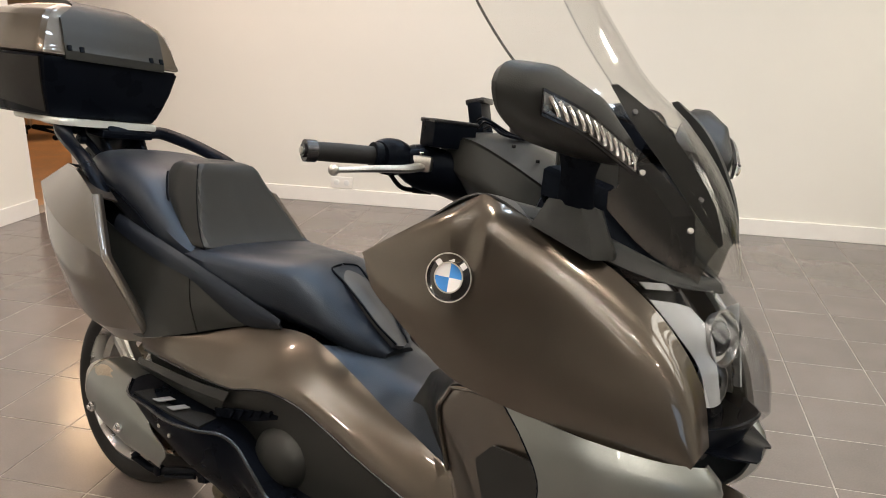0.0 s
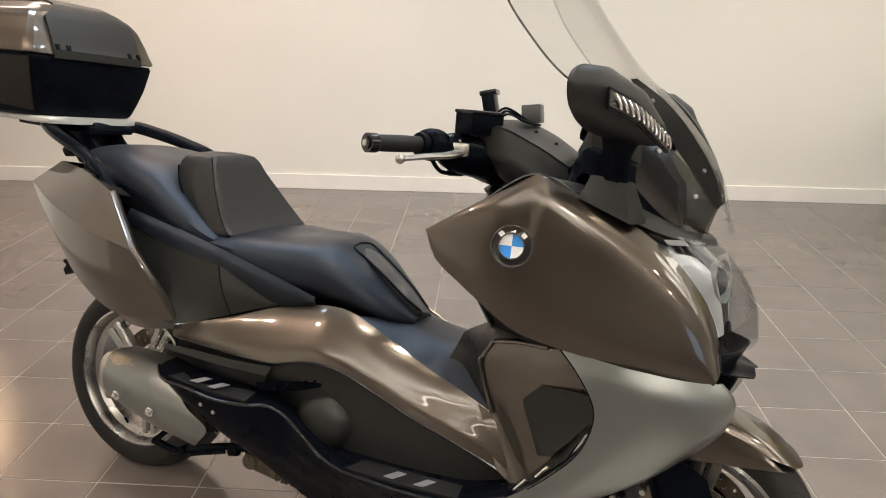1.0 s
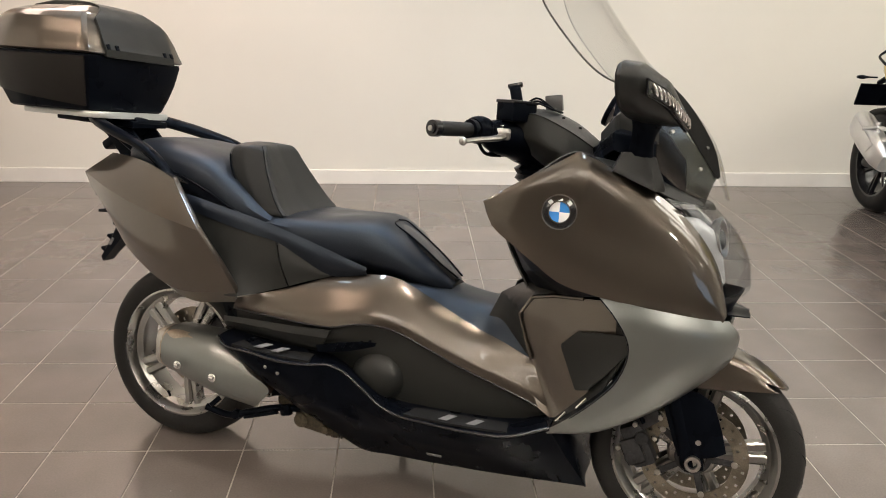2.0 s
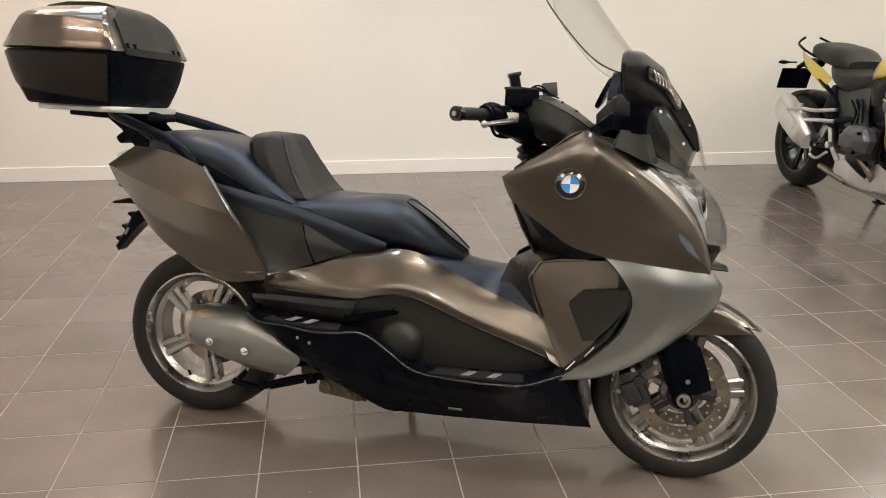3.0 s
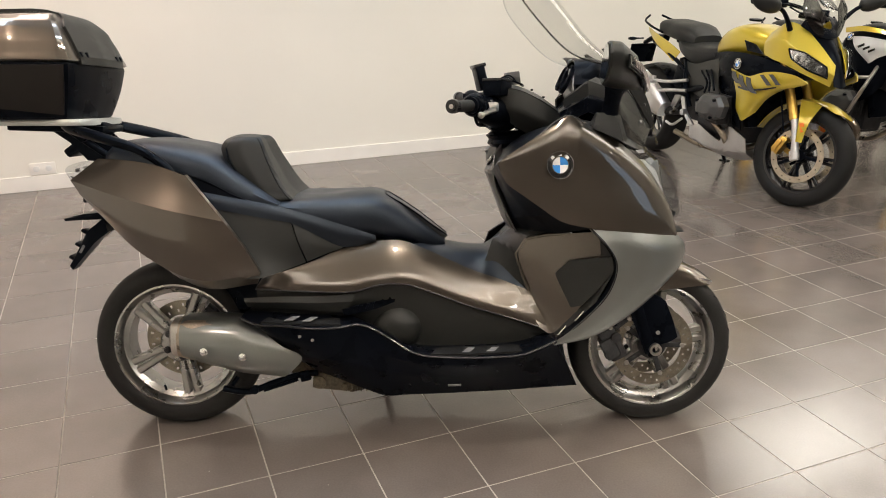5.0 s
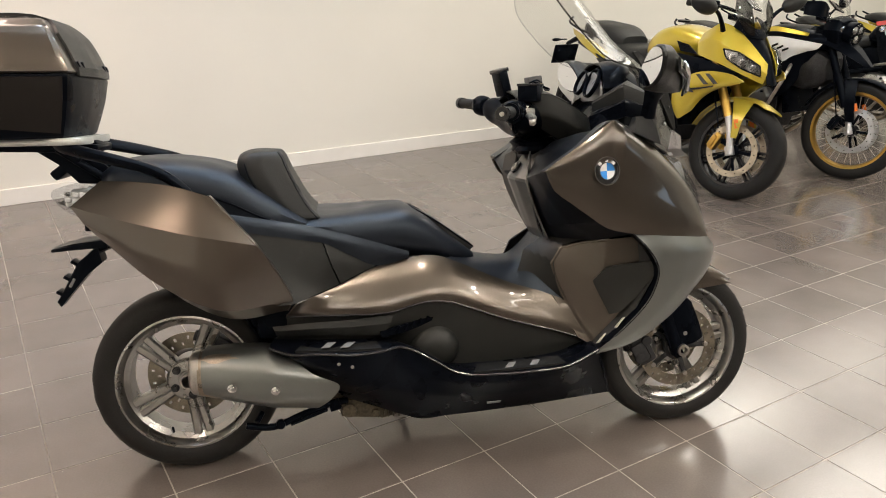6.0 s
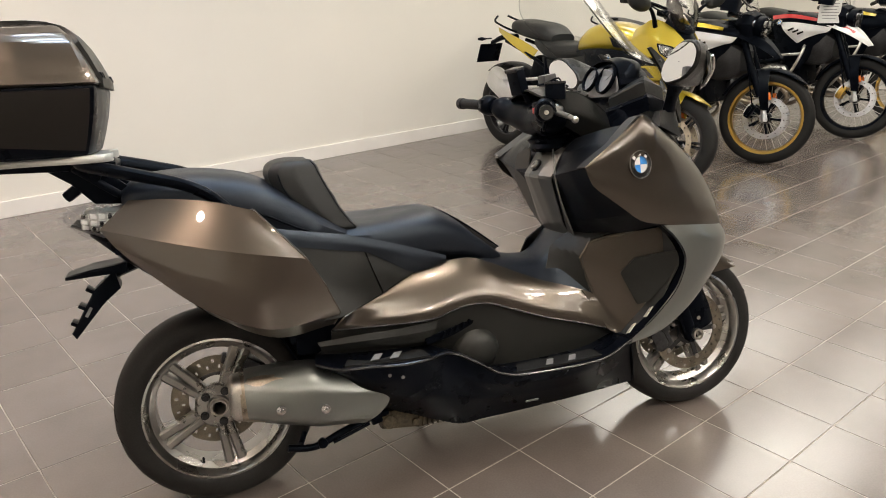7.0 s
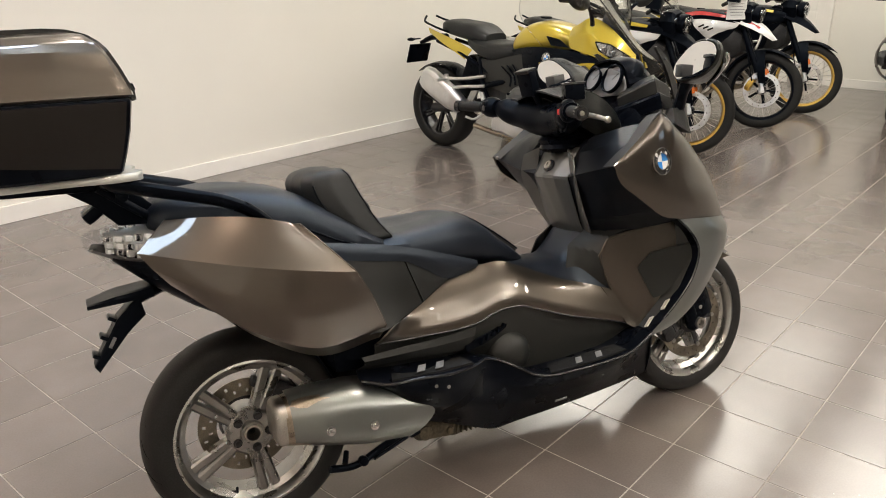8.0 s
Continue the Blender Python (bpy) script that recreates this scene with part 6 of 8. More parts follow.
# ---- grab rails and luggage rack ----
both("grab_rail", tube([(0.125, -0.226, 0.840), (0.098, -0.235, 0.874), (0.060, -0.236, 0.908), (0.013, -0.230, 0.933), (-0.065, -0.216, 0.957), (-0.165, -0.186, 0.983), (-0.222, -0.150, 0.996), (-0.225, -0.10, 0.990)], [0.020, 0.023, 0.024, 0.024, 0.025, 0.026, 0.026, 0.022], 14, 44, flat=0.62), BLACK, scooter, "black moulded grab rail")
rack = part("luggage_rack", joined(tube([(-0.10, 0.06, 0.87), (-0.19, 0.08, 0.94), (-0.25, 0.10, 0.99)], 0.011, 10, 10), tube([(-0.10, -0.06, 0.87), (-0.19, -0.08, 0.94), (-0.25, -0.10, 0.99)], 0.011, 10, 10),
                                   block(pose(-0.30, 0, 0.992, 0, 2, 0), 0.30, 0.16, 0.022, 0.006), block(pose(-0.22, 0, 0.955, 0, -35, 0), 0.16, 0.12, 0.03, 0.01), rod(pose(-0.20, -0.115, 0.965, 90), 0.014, 0.02, 14, 0.002)), BLACK, scooter, "black rack frame under the top case")
for s in (-1, 1):
    part("rack_web", slab([(-0.37, 1.000), (-0.32, 0.984), (-0.265, 0.945), (-0.215, 0.890), (-0.15, 0.885), (-0.13, 0.93), (-0.19, 0.985), (-0.20, 1.000)], s * 0.055 - 0.006, s * 0.055 + 0.006), BLACK, rack)
plate_shape = [(-0.165, 0.0), (-0.150, -0.10), (-0.165, -0.150), (-0.21, -0.165), (-0.30, -0.135), (-0.46, -0.125), (-0.52, -0.09), (-0.53, 0.0)]
plate_out = [(x, y) for x, y in plate_shape] + [(x, -y) for x, y in plate_shape[-2:0:-1]]
part("rack_plate", rings([[(x * 1.0, y * 0.97, 1.003) for x, y in plate_out], [(x, y, 1.008) for x, y in plate_out], [(x, y, 1.018) for x, y in plate_out], [(x, y * 0.97, 1.022) for x, y in plate_out]], 48, 6, flat_v=True), PALESILVER, rack, "pale silver carrier plate").location.y = -0.050

# ---- top case ----
half_plan = [(-0.146, 0.0), (-0.149, -0.12), (-0.154, -0.198), (-0.158, -0.206), (-0.166, -0.212), (-0.30, -0.242), (-0.42, -0.250), (-0.51, -0.232), (-0.555, -0.19), (-0.578, -0.11), (-0.585, 0.0)]
plan = half_plan + [(x, -y) for x, y in half_plan[-2:0:-1]]


def plan_ring(k, z, cx=-0.35, tilt=0.0, ky=None):
    return [(cx + (x - cx) * k, y * (k if ky is None else ky), z + tilt * (x - cx)) for x, y in plan]


top_case = part("top_case", rings([plan_ring(0.77, 1.022, ky=0.74), plan_ring(0.80, 1.027, ky=0.77), plan_ring(0.87, 1.07, ky=0.85), plan_ring(0.93, 1.115, ky=0.92), plan_ring(0.985, 1.178, ky=0.985), plan_ring(0.975, 1.183, ky=0.975)], 72, 18, True, True), BLACK, scooter, "black top case with a bronze lid", 24)
BODY = ((0.80, 0.77, 1.027), (0.87, 0.85, 1.07), (0.93, 0.92, 1.115), (0.985, 0.985, 1.178))


def on_body(i, z, out):
    """The point of the case's side at plan corner i and height z, a little proud of it."""
    zs = [q[2] for q in BODY]
    k, ky = np.interp(z, zs, [q[0] for q in BODY]), np.interp(z, zs, [q[1] for q in BODY])
    return -0.35 + (plan[i][0] + 0.35) * k, (plan[i][1] - out) * ky, z


for s in (-1, 1):
    side_rows = [[(x, -s * y, z) for x, y, z in (on_body(i, 1.176 * f + (1.034 + 0.050 * (i - 4) / 4) * (1 - f), 0.004) for i in range(4, 9))] for f in (1.0, 0.58, 0.25, 0.0)]
    part("case_side", loft(side_rows, 21, 12, 0.006, flat_v=True, out=(0, s, 0)), CASESIDE, top_case, "dark brown grained side", 20)
LID = ((0.985, 0.985, 1.186, 0.0), (1.012, 1.008, 1.189, 0.0), (1.012, 1.008, 1.196, 0.0), (0.99, 0.995, 1.201, 0.0), (0.90, 0.95, 1.245, 0.0), (0.80, 0.89, 1.284, 0.0), (0.73, 0.80, 1.303, 0.01), (0.62, 0.62, 1.322, 0.02), (0.42, 0.40, 1.334, 0.02), (0.20, 0.20, 1.338, 0.02))
part("case_lid", rings([plan_ring(k, z, tilt=q, ky=ky) for k, ky, z, q in LID], 88, 36, True, True), PAINT, top_case, "glossy bronze lid", 24)
strip_rows = [[(-0.1373 - 0.0405 * abs(y), y, 1.180) for y in (-0.150, -0.075, 0, 0.075, 0.150)]]
for (k, ky, z, q), w in zip(LID[2:], (0.150, 0.150, 0.149, 0.148, 0.120, 0.094, 0.090, 0.088)):
    x = -0.35 + 0.203 * k
    strip_rows.append([(x + 0.007 - 0.04 * abs(y) * k, y, z + 0.007) for y in (-w, -w * 0.5, 0, w * 0.5, w)])
strip_rows += [[(-0.40, y, 1.344) for y in (-0.088, -0.044, 0, 0.044, 0.088)], [(-0.47, y, 1.332) for y in (-0.088, -0.044, 0, 0.044, 0.088)], [(-0.52, y, 1.302) for y in (-0.088, -0.044, 0, 0.044, 0.088)]]
part("lid_front", loft(strip_rows, 21, 44, 0.010, flat_v=True, out=(0.5, 0, 1)), CHARCOAL, top_case, "grained black centre strip of the lid", 20)
for y in (-0.140, -0.106, 0.106, 0.140):
    part("hinge", block(pose(-0.1415 - 0.04 * abs(y), y, 1.2085, 0, -18, 0), 0.008, 0.013, 0.016, 0.002), BLACK, top_case)
# the carrier sits a hand's width towards the right of the scooter's middle
top_case.location.y = -0.050


# ---- the motorcycles parked along the wall ----
LEAN = -0.5


def swung(bm, base, steer):
    """Turns a piece of the front end about the raked steering axis."""
    axis = Vector((-math.sin(radians(26)), 0, math.cos(radians(26))))
    bm.transform(Matrix.Translation(base) @ Matrix.Rotation(radians(steer), 4, axis) @ Matrix.Translation(-Vector(base)))
    return bm


def ring_arc(cx, cz, r, y, a0, a1, n=7):
    return [(cx + r * math.cos(radians(a)), y, cz + r * math.sin(radians(a))) for a in np.linspace(a0, a1, n)]


def bike_wheel(name, axle, r_out, r_rim, width, rim_mat, wires, parent, turn=lambda b: b, spokes=7, spoke_mat=None):
    """A cast or wire-spoked motorcycle wheel: rim, tyre, hub and each spoke."""
    at = Matrix.Translation(axle)

    def put(bm):
        bm.transform(at)
        return turn(bm)

    w = width * 0.40
    prof = [(r_rim, -w), (r_rim + 0.006, -w - 0.004), (r_rim - 0.012, -w - 0.002), (r_rim - 0.020, -w * 0.5), (r_rim - 0.024, 0), (r_rim - 0.020, w * 0.5), (r_rim - 0.012, w + 0.002), (r_rim + 0.006, w + 0.004), (r_rim, w), (r_rim - 0.004, 0)]
    rim = part(name, put(lathe(prof, 56)), rim_mat, parent)
    part("tyre", put(lathe(tyre_profile(r_out, r_rim - 0.004, width), 64)), RUBBER, rim, "black tyre")
    part("hub", put(lathe([(0.012, -0.06), (0.035, -0.055), (0.04, -0.03), (0.03, 0), (0.04, 0.03), (0.035, 0.055), (0.012, 0.06)], 24)), BLACK, rim)
    if wires:
        for k in range(28):
            a, s = 2 * math.pi * k / 28, 1 if k % 2 else -1
            b = a + (0.33 if k % 4 < 2 else -0.33)
            part("wire_spoke", put(tube([(0.036 * math.cos(b), s * 0.035, 0.036 * math.sin(b)), ((r_rim - 0.016) * math.cos(a), s * 0.012, (r_rim - 0.016) * math.sin(a))], 0.0022, 5, 2)), STEEL, rim)
    else:
        for k in range(spokes):
            for s in (-1, 1):
                bm = spoke(0.035, r_rim - 0.018, 0, 0.010, 0.008, -0.02, -w * 0.6, 0.03)
                bm.transform(Matrix.Rotation(-2 * math.pi * k / spokes - s * 0.085, 4, "Y"))
                part("spoke", put(bm), spoke_mat or rim_mat, rim)
    return rim


def brake(parent, axle, r, y, mat, cal_mat, turn, cal_at=(-0.11, 0.04)):
    n = 40
    bm = lathe([(r - 0.035, y - 0.0025), (r, y - 0.0025), (r, y + 0.0025), (r - 0.035, y + 0.0025)], n)
    bm.transform(Matrix.Translation(axle))
    d = part("brake_disc", turn(bm), mat, parent, "steel brake disc")
    for k in range(5):
        a = 2 * math.pi * k / 5
        bob = block(Matrix.Translation(axle) @ Matrix.Rotation(-a, 4, "Y") @ pose(r * 0.55, y, 0), r * 0.55, 0.004, 0.018, 0.002)
        part("disc_arm", turn(bob), BLACK, parent)
    for k in range(16):
        a = 2 * math.pi * k / 16
        part("disc_hole", turn(rod(Matrix.Translation(axle) @ pose((r - 0.017) * math.cos(a), y, (r - 0.017) * math.sin(a), 90), 0.0045, 0.0062, 8, 0)), INK, parent)
    cal = joined(block(Matrix.Translation(axle) @ pose(cal_at[0], y, cal_at[1], 0, 25, 0), 0.045, 0.06, 0.11, 0.010), block(Matrix.Translation(axle) @ pose(cal_at[0] - 0.012, y - 0.03 * (1 if y > 0 else -1) * -1, cal_at[1], 0, 25, 0), 0.03, 0.02, 0.075, 0.006))
    part("brake_caliper", turn(cal), cal_mat, parent)


def motorcycle(m, label, kind, body, accent, rim_mat, steer, group, card=False, scale=1.0, disc_mat=ROTOR, cal_mat=GOLD):
    """A parked motorcycle: x ahead from the rear tyre's foot, leaning on its side stand."""
    road = kind == "road"
    bike = empty("motorcycle", m @ pose(0, 0, 0, LEAN, 0, 0), label, "motorcycle", group)
    L = 1.53 if road else 1.57
    rf, rr = (0.30, 0.315) if road else (0.345, 0.325)
    base = (L + 0.05, 0, 0.02)

    def t(bm):
        return swung(bm, base, steer)

    axle = (L, 0, rf)
    fw = bike_wheel("front_wheel", axle, rf, 0.218 if road else 0.268, 0.118 if road else 0.092, rim_mat, not road, bike, t)
    bike_wheel("rear_wheel", (0, 0, rr), rr, 0.22 if road else 0.22, 0.175 if road else 0.15, rim_mat, not road, bike)
    for s in (-1, 1):
        brake(fw, axle, 0.158, s * 0.07, disc_mat, cal_mat, t)
    for s in (-1, 1):
        up = [(L - 0.055, s * 0.105, 0.50), (L - 0.20, s * 0.105, 0.80), (L - 0.27, s * 0.105, 0.95)]
        part("fork_tube", t(tube(up, 0.027, 14, 5)), GOLD if road else BLACK, bike, "gold fork tube" if road else "")
        part("fork_slider", t(joined(tube([(L + 0.005, s * 0.100, rf - 0.02), (L - 0.02, s * 0.102, rf + 0.09), (L - 0.06, s * 0.105, 0.52)], [0.024, 0.019, 0.022], 12, 8), block(pose(L, s * 0.10, rf, 0, -20, 0), 0.055, 0.03, 0.06, 0.01))), BRIGHT, bike, "silver fork leg")
        part("side_reflector", t(block(pose(L + 0.012, s * 0.122, rf + 0.165, 0, -20, 0), 0.028, 0.006, 0.055, 0.002)), AMBER, bike, "orange reflector")
    part("wheel_axle", t(rod(pose(L, 0, rf, 90), 0.014, 0.24, 16, 0.002)), STEEL, fw)
    if road:
        fen = [ring_arc(L, rf, 0.312, -0.070, 158, 62), ring_arc(L, rf, 0.326, -0.038, 160, 54), ring_arc(L, rf, 0.330, 0, 160, 48), ring_arc(L, rf, 0.326, 0.038, 160, 54), ring_arc(L, rf, 0.312, 0.070, 158, 62)]
        part("front_mudguard", t(loft(fen, 22, 14, 0.004, out=(0, 0, 1))), body, bike, "yellow front mudguard")
        for s in (-1, 1):
            part("mudguard_stay", t(loft([[(L - 0.06, s * 0.078, rf + 0.315), (L - 0.02, s * 0.122, rf + 0.20), (L - 0.005, s * 0.122, rf + 0.08)], [(L + 0.07, s * 0.078, rf + 0.305), (L + 0.045, s * 0.122, rf + 0.20), (L + 0.03, s * 0.122, rf + 0.08)]], 12, 6, 0.004, out=(0, s, 0))), body, bike)
    else:
        fen = [ring_arc(L, rf, 0.348, -0.072, 158, 62), ring_arc(L, rf, 0.366, -0.056, 160, 52), ring_arc(L, rf, 0.374, 0, 160, 46), ring_arc(L, rf, 0.366, 0.056, 160, 52), ring_arc(L, rf, 0.348, 0.072, 158, 62)]
        part("front_mudguard", t(loft(fen, 22, 10, 0.004, out=(0, 0, 1))), BLACK, bike, "black front mudguard")
        for s in (-1, 1):
            part("mudguard_stay", t(loft([[(L - 0.13, s * 0.072, rf + 0.34), (L - 0.085, s * 0.122, rf + 0.24), (L - 0.03, s * 0.128, rf + 0.06)], [(L - 0.02, s * 0.082, rf + 0.35), (L - 0.005, s * 0.130, rf + 0.24), (L + 0.03, s * 0.132, rf + 0.06)]], 12, 6, 0.006, out=(0, s, 0))), BLACK, bike)
    # engine, frame, exhaust
    fwd = 0.08 if road else 0.0
    part("engine", joined(block(pose(0.80 + fwd, 0, 0.42), 0.40, 0.26, 0.30, 0.04), block(pose(0.58, 0, 0.45), 0.22, 0.20, 0.22, 0.03), block(pose(0.98, 0, 0.40), 0.10, 0.18, 0.20, 0.03)), ENGINE, bike, "dark engine block")
    for s in (-1, 1):
        head = part("cylinder", joined(block(pose(0.95 + fwd, s * 0.20, 0.50, 0, 0, s * 6), 0.17, 0.16, 0.17, 0.02), *[block(pose(0.95 + fwd, s * (0.15 + 0.018 * k), 0.50, 0, 0, s * 6), 0.20, 0.006, 0.19, 0.002) for k in range(4)]), ENGINE, bike)
        cover = rings([[(0.96 + fwd + a * k, s * q, 0.52 + b * k) for a, b in ((-0.145, 0.02), (-0.06, 0.085), (0.10, 0.09), (0.155, 0.03), (0.12, -0.06), (0.02, -0.09), (-0.09, -0.085), (-0.14, -0.05))] for q, k in ((0.26, 0.90), (0.30, 0.92), (0.325, 0.80), (0.345, 0.52), (0.350, 0.40))], 40, 14, flat_u=True, flat_v=True)
        part("head_cover", cover, ALLOY if accent is REDPAINT else GREY, head, "grey cylinder head cover", 20)
        for cx, cz in ((-0.085, 0.03), (0.085, 0.055), (0.06, -0.055), (-0.07, -0.05)):
            part("cover_bolt", rod(pose(0.96 + fwd + cx, s * 0.335, 0.52 + cz, 90), 0.009, 0.02, 10, 0.002), BLACK, head)
        part("frame_tube", tube([(1.20, s * 0.05, 0.88), (1.00, s * 0.14, 0.66), (0.70, s * 0.15, 0.58), (0.42, s * 0.13, 0.50)], 0.022, 10, 16), BLACK, bike)
        part("rear_subframe", tube([(0.62, s * 0.13, 0.62), (0.35, s * 0.14, 0.74), (0.02, s * 0.10, 0.82)], 0.014, 8, 12), BLACK, bike)
        part("footpeg", joined(tube([(0.46, s * 0.13, 0.40), (0.50, s * 0.22, 0.385)], 0.012, 8, 4), block(pose(0.44, s * 0.14, 0.46, 0, 30, 0), 0.06, 0.02, 0.14, 0.008)), ALLOY, bike, "silver footrest bracket")
        if road:
            part("rest_plate", joined(loft([[(0.52, s * 0.165, 0.50), (0.575, s * 0.170, 0.40), (0.66, s * 0.165, 0.315)], [(0.565, s * 0.165, 0.50), (0.610, s * 0.170, 0.41), (0.70, s * 0.165, 0.335)]], 10, 5, 0.012, out=(0, s, 0)), rod(pose(0.60, s * 0.185, 0.405, 90), 0.022, 0.03, 14, 0.004), tube([(0.60, s * 0.19, 0.36), (0.50, s * 0.20, 0.30), (0.43, s * 0.20, 0.31)], 0.009, 8, 8)), BRIGHT, bike, "silver footrest plate")
        part("pillion_bracket", joined(tube([(0.50, s * 0.15, 0.54), (0.34, s * 0.17, 0.58), (0.16, s * 0.165, 0.55)], 0.010, 8, 8), tube([(0.48, s * 0.15, 0.46), (0.30, s * 0.17, 0.52), (0.16, s * 0.165, 0.55)], 0.010, 8, 8), tube([(0.16, s * 0.165, 0.55), (0.15, s * 0.25, 0.54)], 0.010, 8, 3)) if not road else joined(tube([(0.58, s * 0.165, 0.615), (0.34, s * 0.19, 0.575), (0.22, s * 0.195, 0.57)], 0.012, 8, 8), tube([(0.58, s * 0.165, 0.545), (0.34, s * 0.19, 0.515), (0.25, s * 0.195, 0.50)], 0.012, 8, 8), tube([(0.215, s * 0.195, 0.60), (0.225, s * 0.195, 0.53), (0.26, s * 0.195, 0.47)], 0.016, 8, 8), tube([(0.22, s * 0.195, 0.57), (0.21, s * 0.29, 0.56)], 0.013, 8, 3)), BRIGHT if road else ALLOY, bike, "silver pillion footrest arms")
        if road:
            part("shock_strut", tube([(0.50, s * 0.13, 0.74), (0.53, s * 0.145, 0.60), (0.60, s * 0.14, 0.44)], 0.016, 8, 8), BLACK, bike)
            part("side_cover", loft([[(0.46, s * 0.135, 0.74), (0.62, s * 0.150, 0.73), (0.80, s * 0.175, 0.77), (0.94, s * 0.20, 0.80)], [(0.50, s * 0.135, 0.64), (0.66, s * 0.155, 0.64), (0.82, s * 0.185, 0.66), (0.98, s * 0.215, 0.66)], [(0.58, s * 0.130, 0.54), (0.72, s * 0.150, 0.52), (0.88, s * 0.180, 0.50), (1.02, s * 0.20, 0.48)]], 14, 12, 0.005, out=(0, s, 0)), CHARCOAL, bike, "black side cover")
            part("engine_cowl", loft([[(0.96, s * 0.20, 0.80), (1.10, s * 0.215, 0.72), (1.24, s * 0.225, 0.62)], [(0.98, s * 0.19, 0.62), (1.10, s * 0.20, 0.56), (1.22, s * 0.215, 0.50)], [(1.02, s * 0.17, 0.46), (1.12, s * 0.18, 0.42), (1.22, s * 0.19, 0.40)]], 12, 10, 0.005, out=(0, s, 0)), BLACK, bike)
            for q in range(3):
                part("cable_run", tube([(0.86 - 0.05 * q, s * 0.19, 0.72 - 0.01 * q), (0.94 - 0.03 * q, s * 0.225, 0.66 - 0.02 * q), (0.98 - 0.05 * q, s * 0.24, 0.61 - 0.015 * q)], 0.007, 7, 10), BLACK, bike)
    part("swingarm", tube([(0.48, -0.10, 0.40), (0.20, -0.12, 0.34), (0.0, -0.10, rr)], [0.05, 0.04, 0.045], 12, 10, flat=0.8), ENGINE, bike)
    part("exhaust_header", joined(tube([(0.98, -0.22, 0.42), (1.06, -0.19, 0.34), (1.00, -0.11, 0.24), (0.70, -0.10, 0.20), (0.45, -0.13, 0.24)], 0.019 if road else 0.025, 12, 24), tube([(0.98, 0.22, 0.42), (1.06, 0.19, 0.34), (1.00, 0.11, 0.24), (0.70, 0.10, 0.20), (0.50, 0.05, 0.22)], 0.019, 12, 24)), BRONZE, bike, "heat-tinted exhaust pipe")
    sx = lambda x, y, z, w, h: [(x + 0.4 * h * math.sin(a), y + w * math.cos(a), z + h * math.sin(a)) for a in (2 * math.pi * k / 14 for k in range(14))]
    boxy = lambda x, y, z, w, h: [(x + 0.55 * h * math.copysign(abs(math.sin(a))**0.6, math.sin(a)), y + w * math.copysign(abs(math.cos(a))**0.6, math.cos(a)), z + h * math.copysign(abs(math.sin(a))**0.6, math.sin(a))) for a in (2 * math.pi * k / 18 for k in range(18))]
    fat = [boxy(0.34, -0.165, 0.375, 0.046, 0.054), boxy(0.28, -0.185, 0.415, 0.054, 0.072), boxy(0.14, -0.20, 0.495, 0.056, 0.080), boxy(0.04, -0.208, 0.553, 0.054, 0.078), boxy(0.005, -0.21, 0.573, 0.046, 0.066)]
    sil = part("silencer", rings(fat, 30, 20, flat_v=True), BRIGHT, bike, "satin silver upswept silencer") if road else part("silencer", rings([sx(0.36, -0.155, 0.35, 0.045, 0.055), sx(0.27, -0.175, 0.40, 0.052, 0.068), sx(0.05, -0.20, 0.53, 0.052, 0.084), sx(-0.07, -0.21, 0.605, 0.050, 0.084), sx(-0.10, -0.21, 0.625, 0.040, 0.068)], 26, 18, flat_v=True), STEEL, bike, "silver upswept silencer")
    part("silencer_tip", rings([boxy(0.010, -0.21, 0.572, 0.038, 0.056), boxy(-0.002, -0.21, 0.579, 0.036, 0.052)] if road else [sx(-0.090, -0.21, 0.628, 0.034, 0.055), sx(-0.104, -0.21, 0.638, 0.034, 0.055)], 20, 4), BLACK, sil)
    if road:
        part("silencer_cover", loft([[(0.05, -0.2665, 0.615), (0.16, -0.2605, 0.555), (0.28, -0.2435, 0.480)], [(0.02, -0.2675, 0.548), (0.11, -0.2625, 0.495), (0.23, -0.2485, 0.425)]], 12, 5, 0.003, out=(0, -1, 0)), BRIGHT, sil)
    part("side_stand", joined(tube([(0.55, 0.14, 0.28), (0.52, 0.22, 0.12), (0.49, 0.285, 0.012)], 0.013, 8, 8), block(pose(0.485, 0.29, 0.0065, 0, 0, 0), 0.06, 0.05, 0.008, 0.002)), BLACK, bike)
    part("radiator", block(pose(1.10 + fwd, 0, 0.55, 0, -12, 0), 0.05, 0.30, 0.28, 0.01), BLACK, bike)
    part("airbox", joined(block(pose(0.78, 0, 0.69, 0, -6, 0), 0.56, 0.22, 0.20, 0.04), block(pose(0.40, 0, 0.60, 0, 20, 0), 0.26, 0.16, 0.22, 0.04)), BLACK, bike, "black airbox and frame covers")
    # seat, tank, tail
    hi = 0.035 if road else 0.05
    up = -0.02 if road else 0.03
    part("pillion_seat", rings([squircle(x, w, z0 + up, z1 + up, 16, 0.6) for x, w, z0, z1 in ((-0.04, 0.07, 0.905, 0.955), (0.04, 0.115, 0.885, 0.975), (0.20, 0.135, 0.855, 0.965), (0.36, 0.13, 0.825, 0.935), (0.45, 0.10, 0.80, 0.895))] if not road else [squircle(x, w, z0 - 0.01, z1 - 0.01, 16, 0.6) for x, w, z0, z1 in ((0.05, 0.07, 0.91, 0.965), (0.10, 0.120, 0.895, 0.985), (0.26, 0.145, 0.865, 0.985), (0.44, 0.14, 0.845, 0.960), (0.53, 0.11, 0.83, 0.910))], 28, 18), VINYL_GRIP, bike, "black pillion seat")
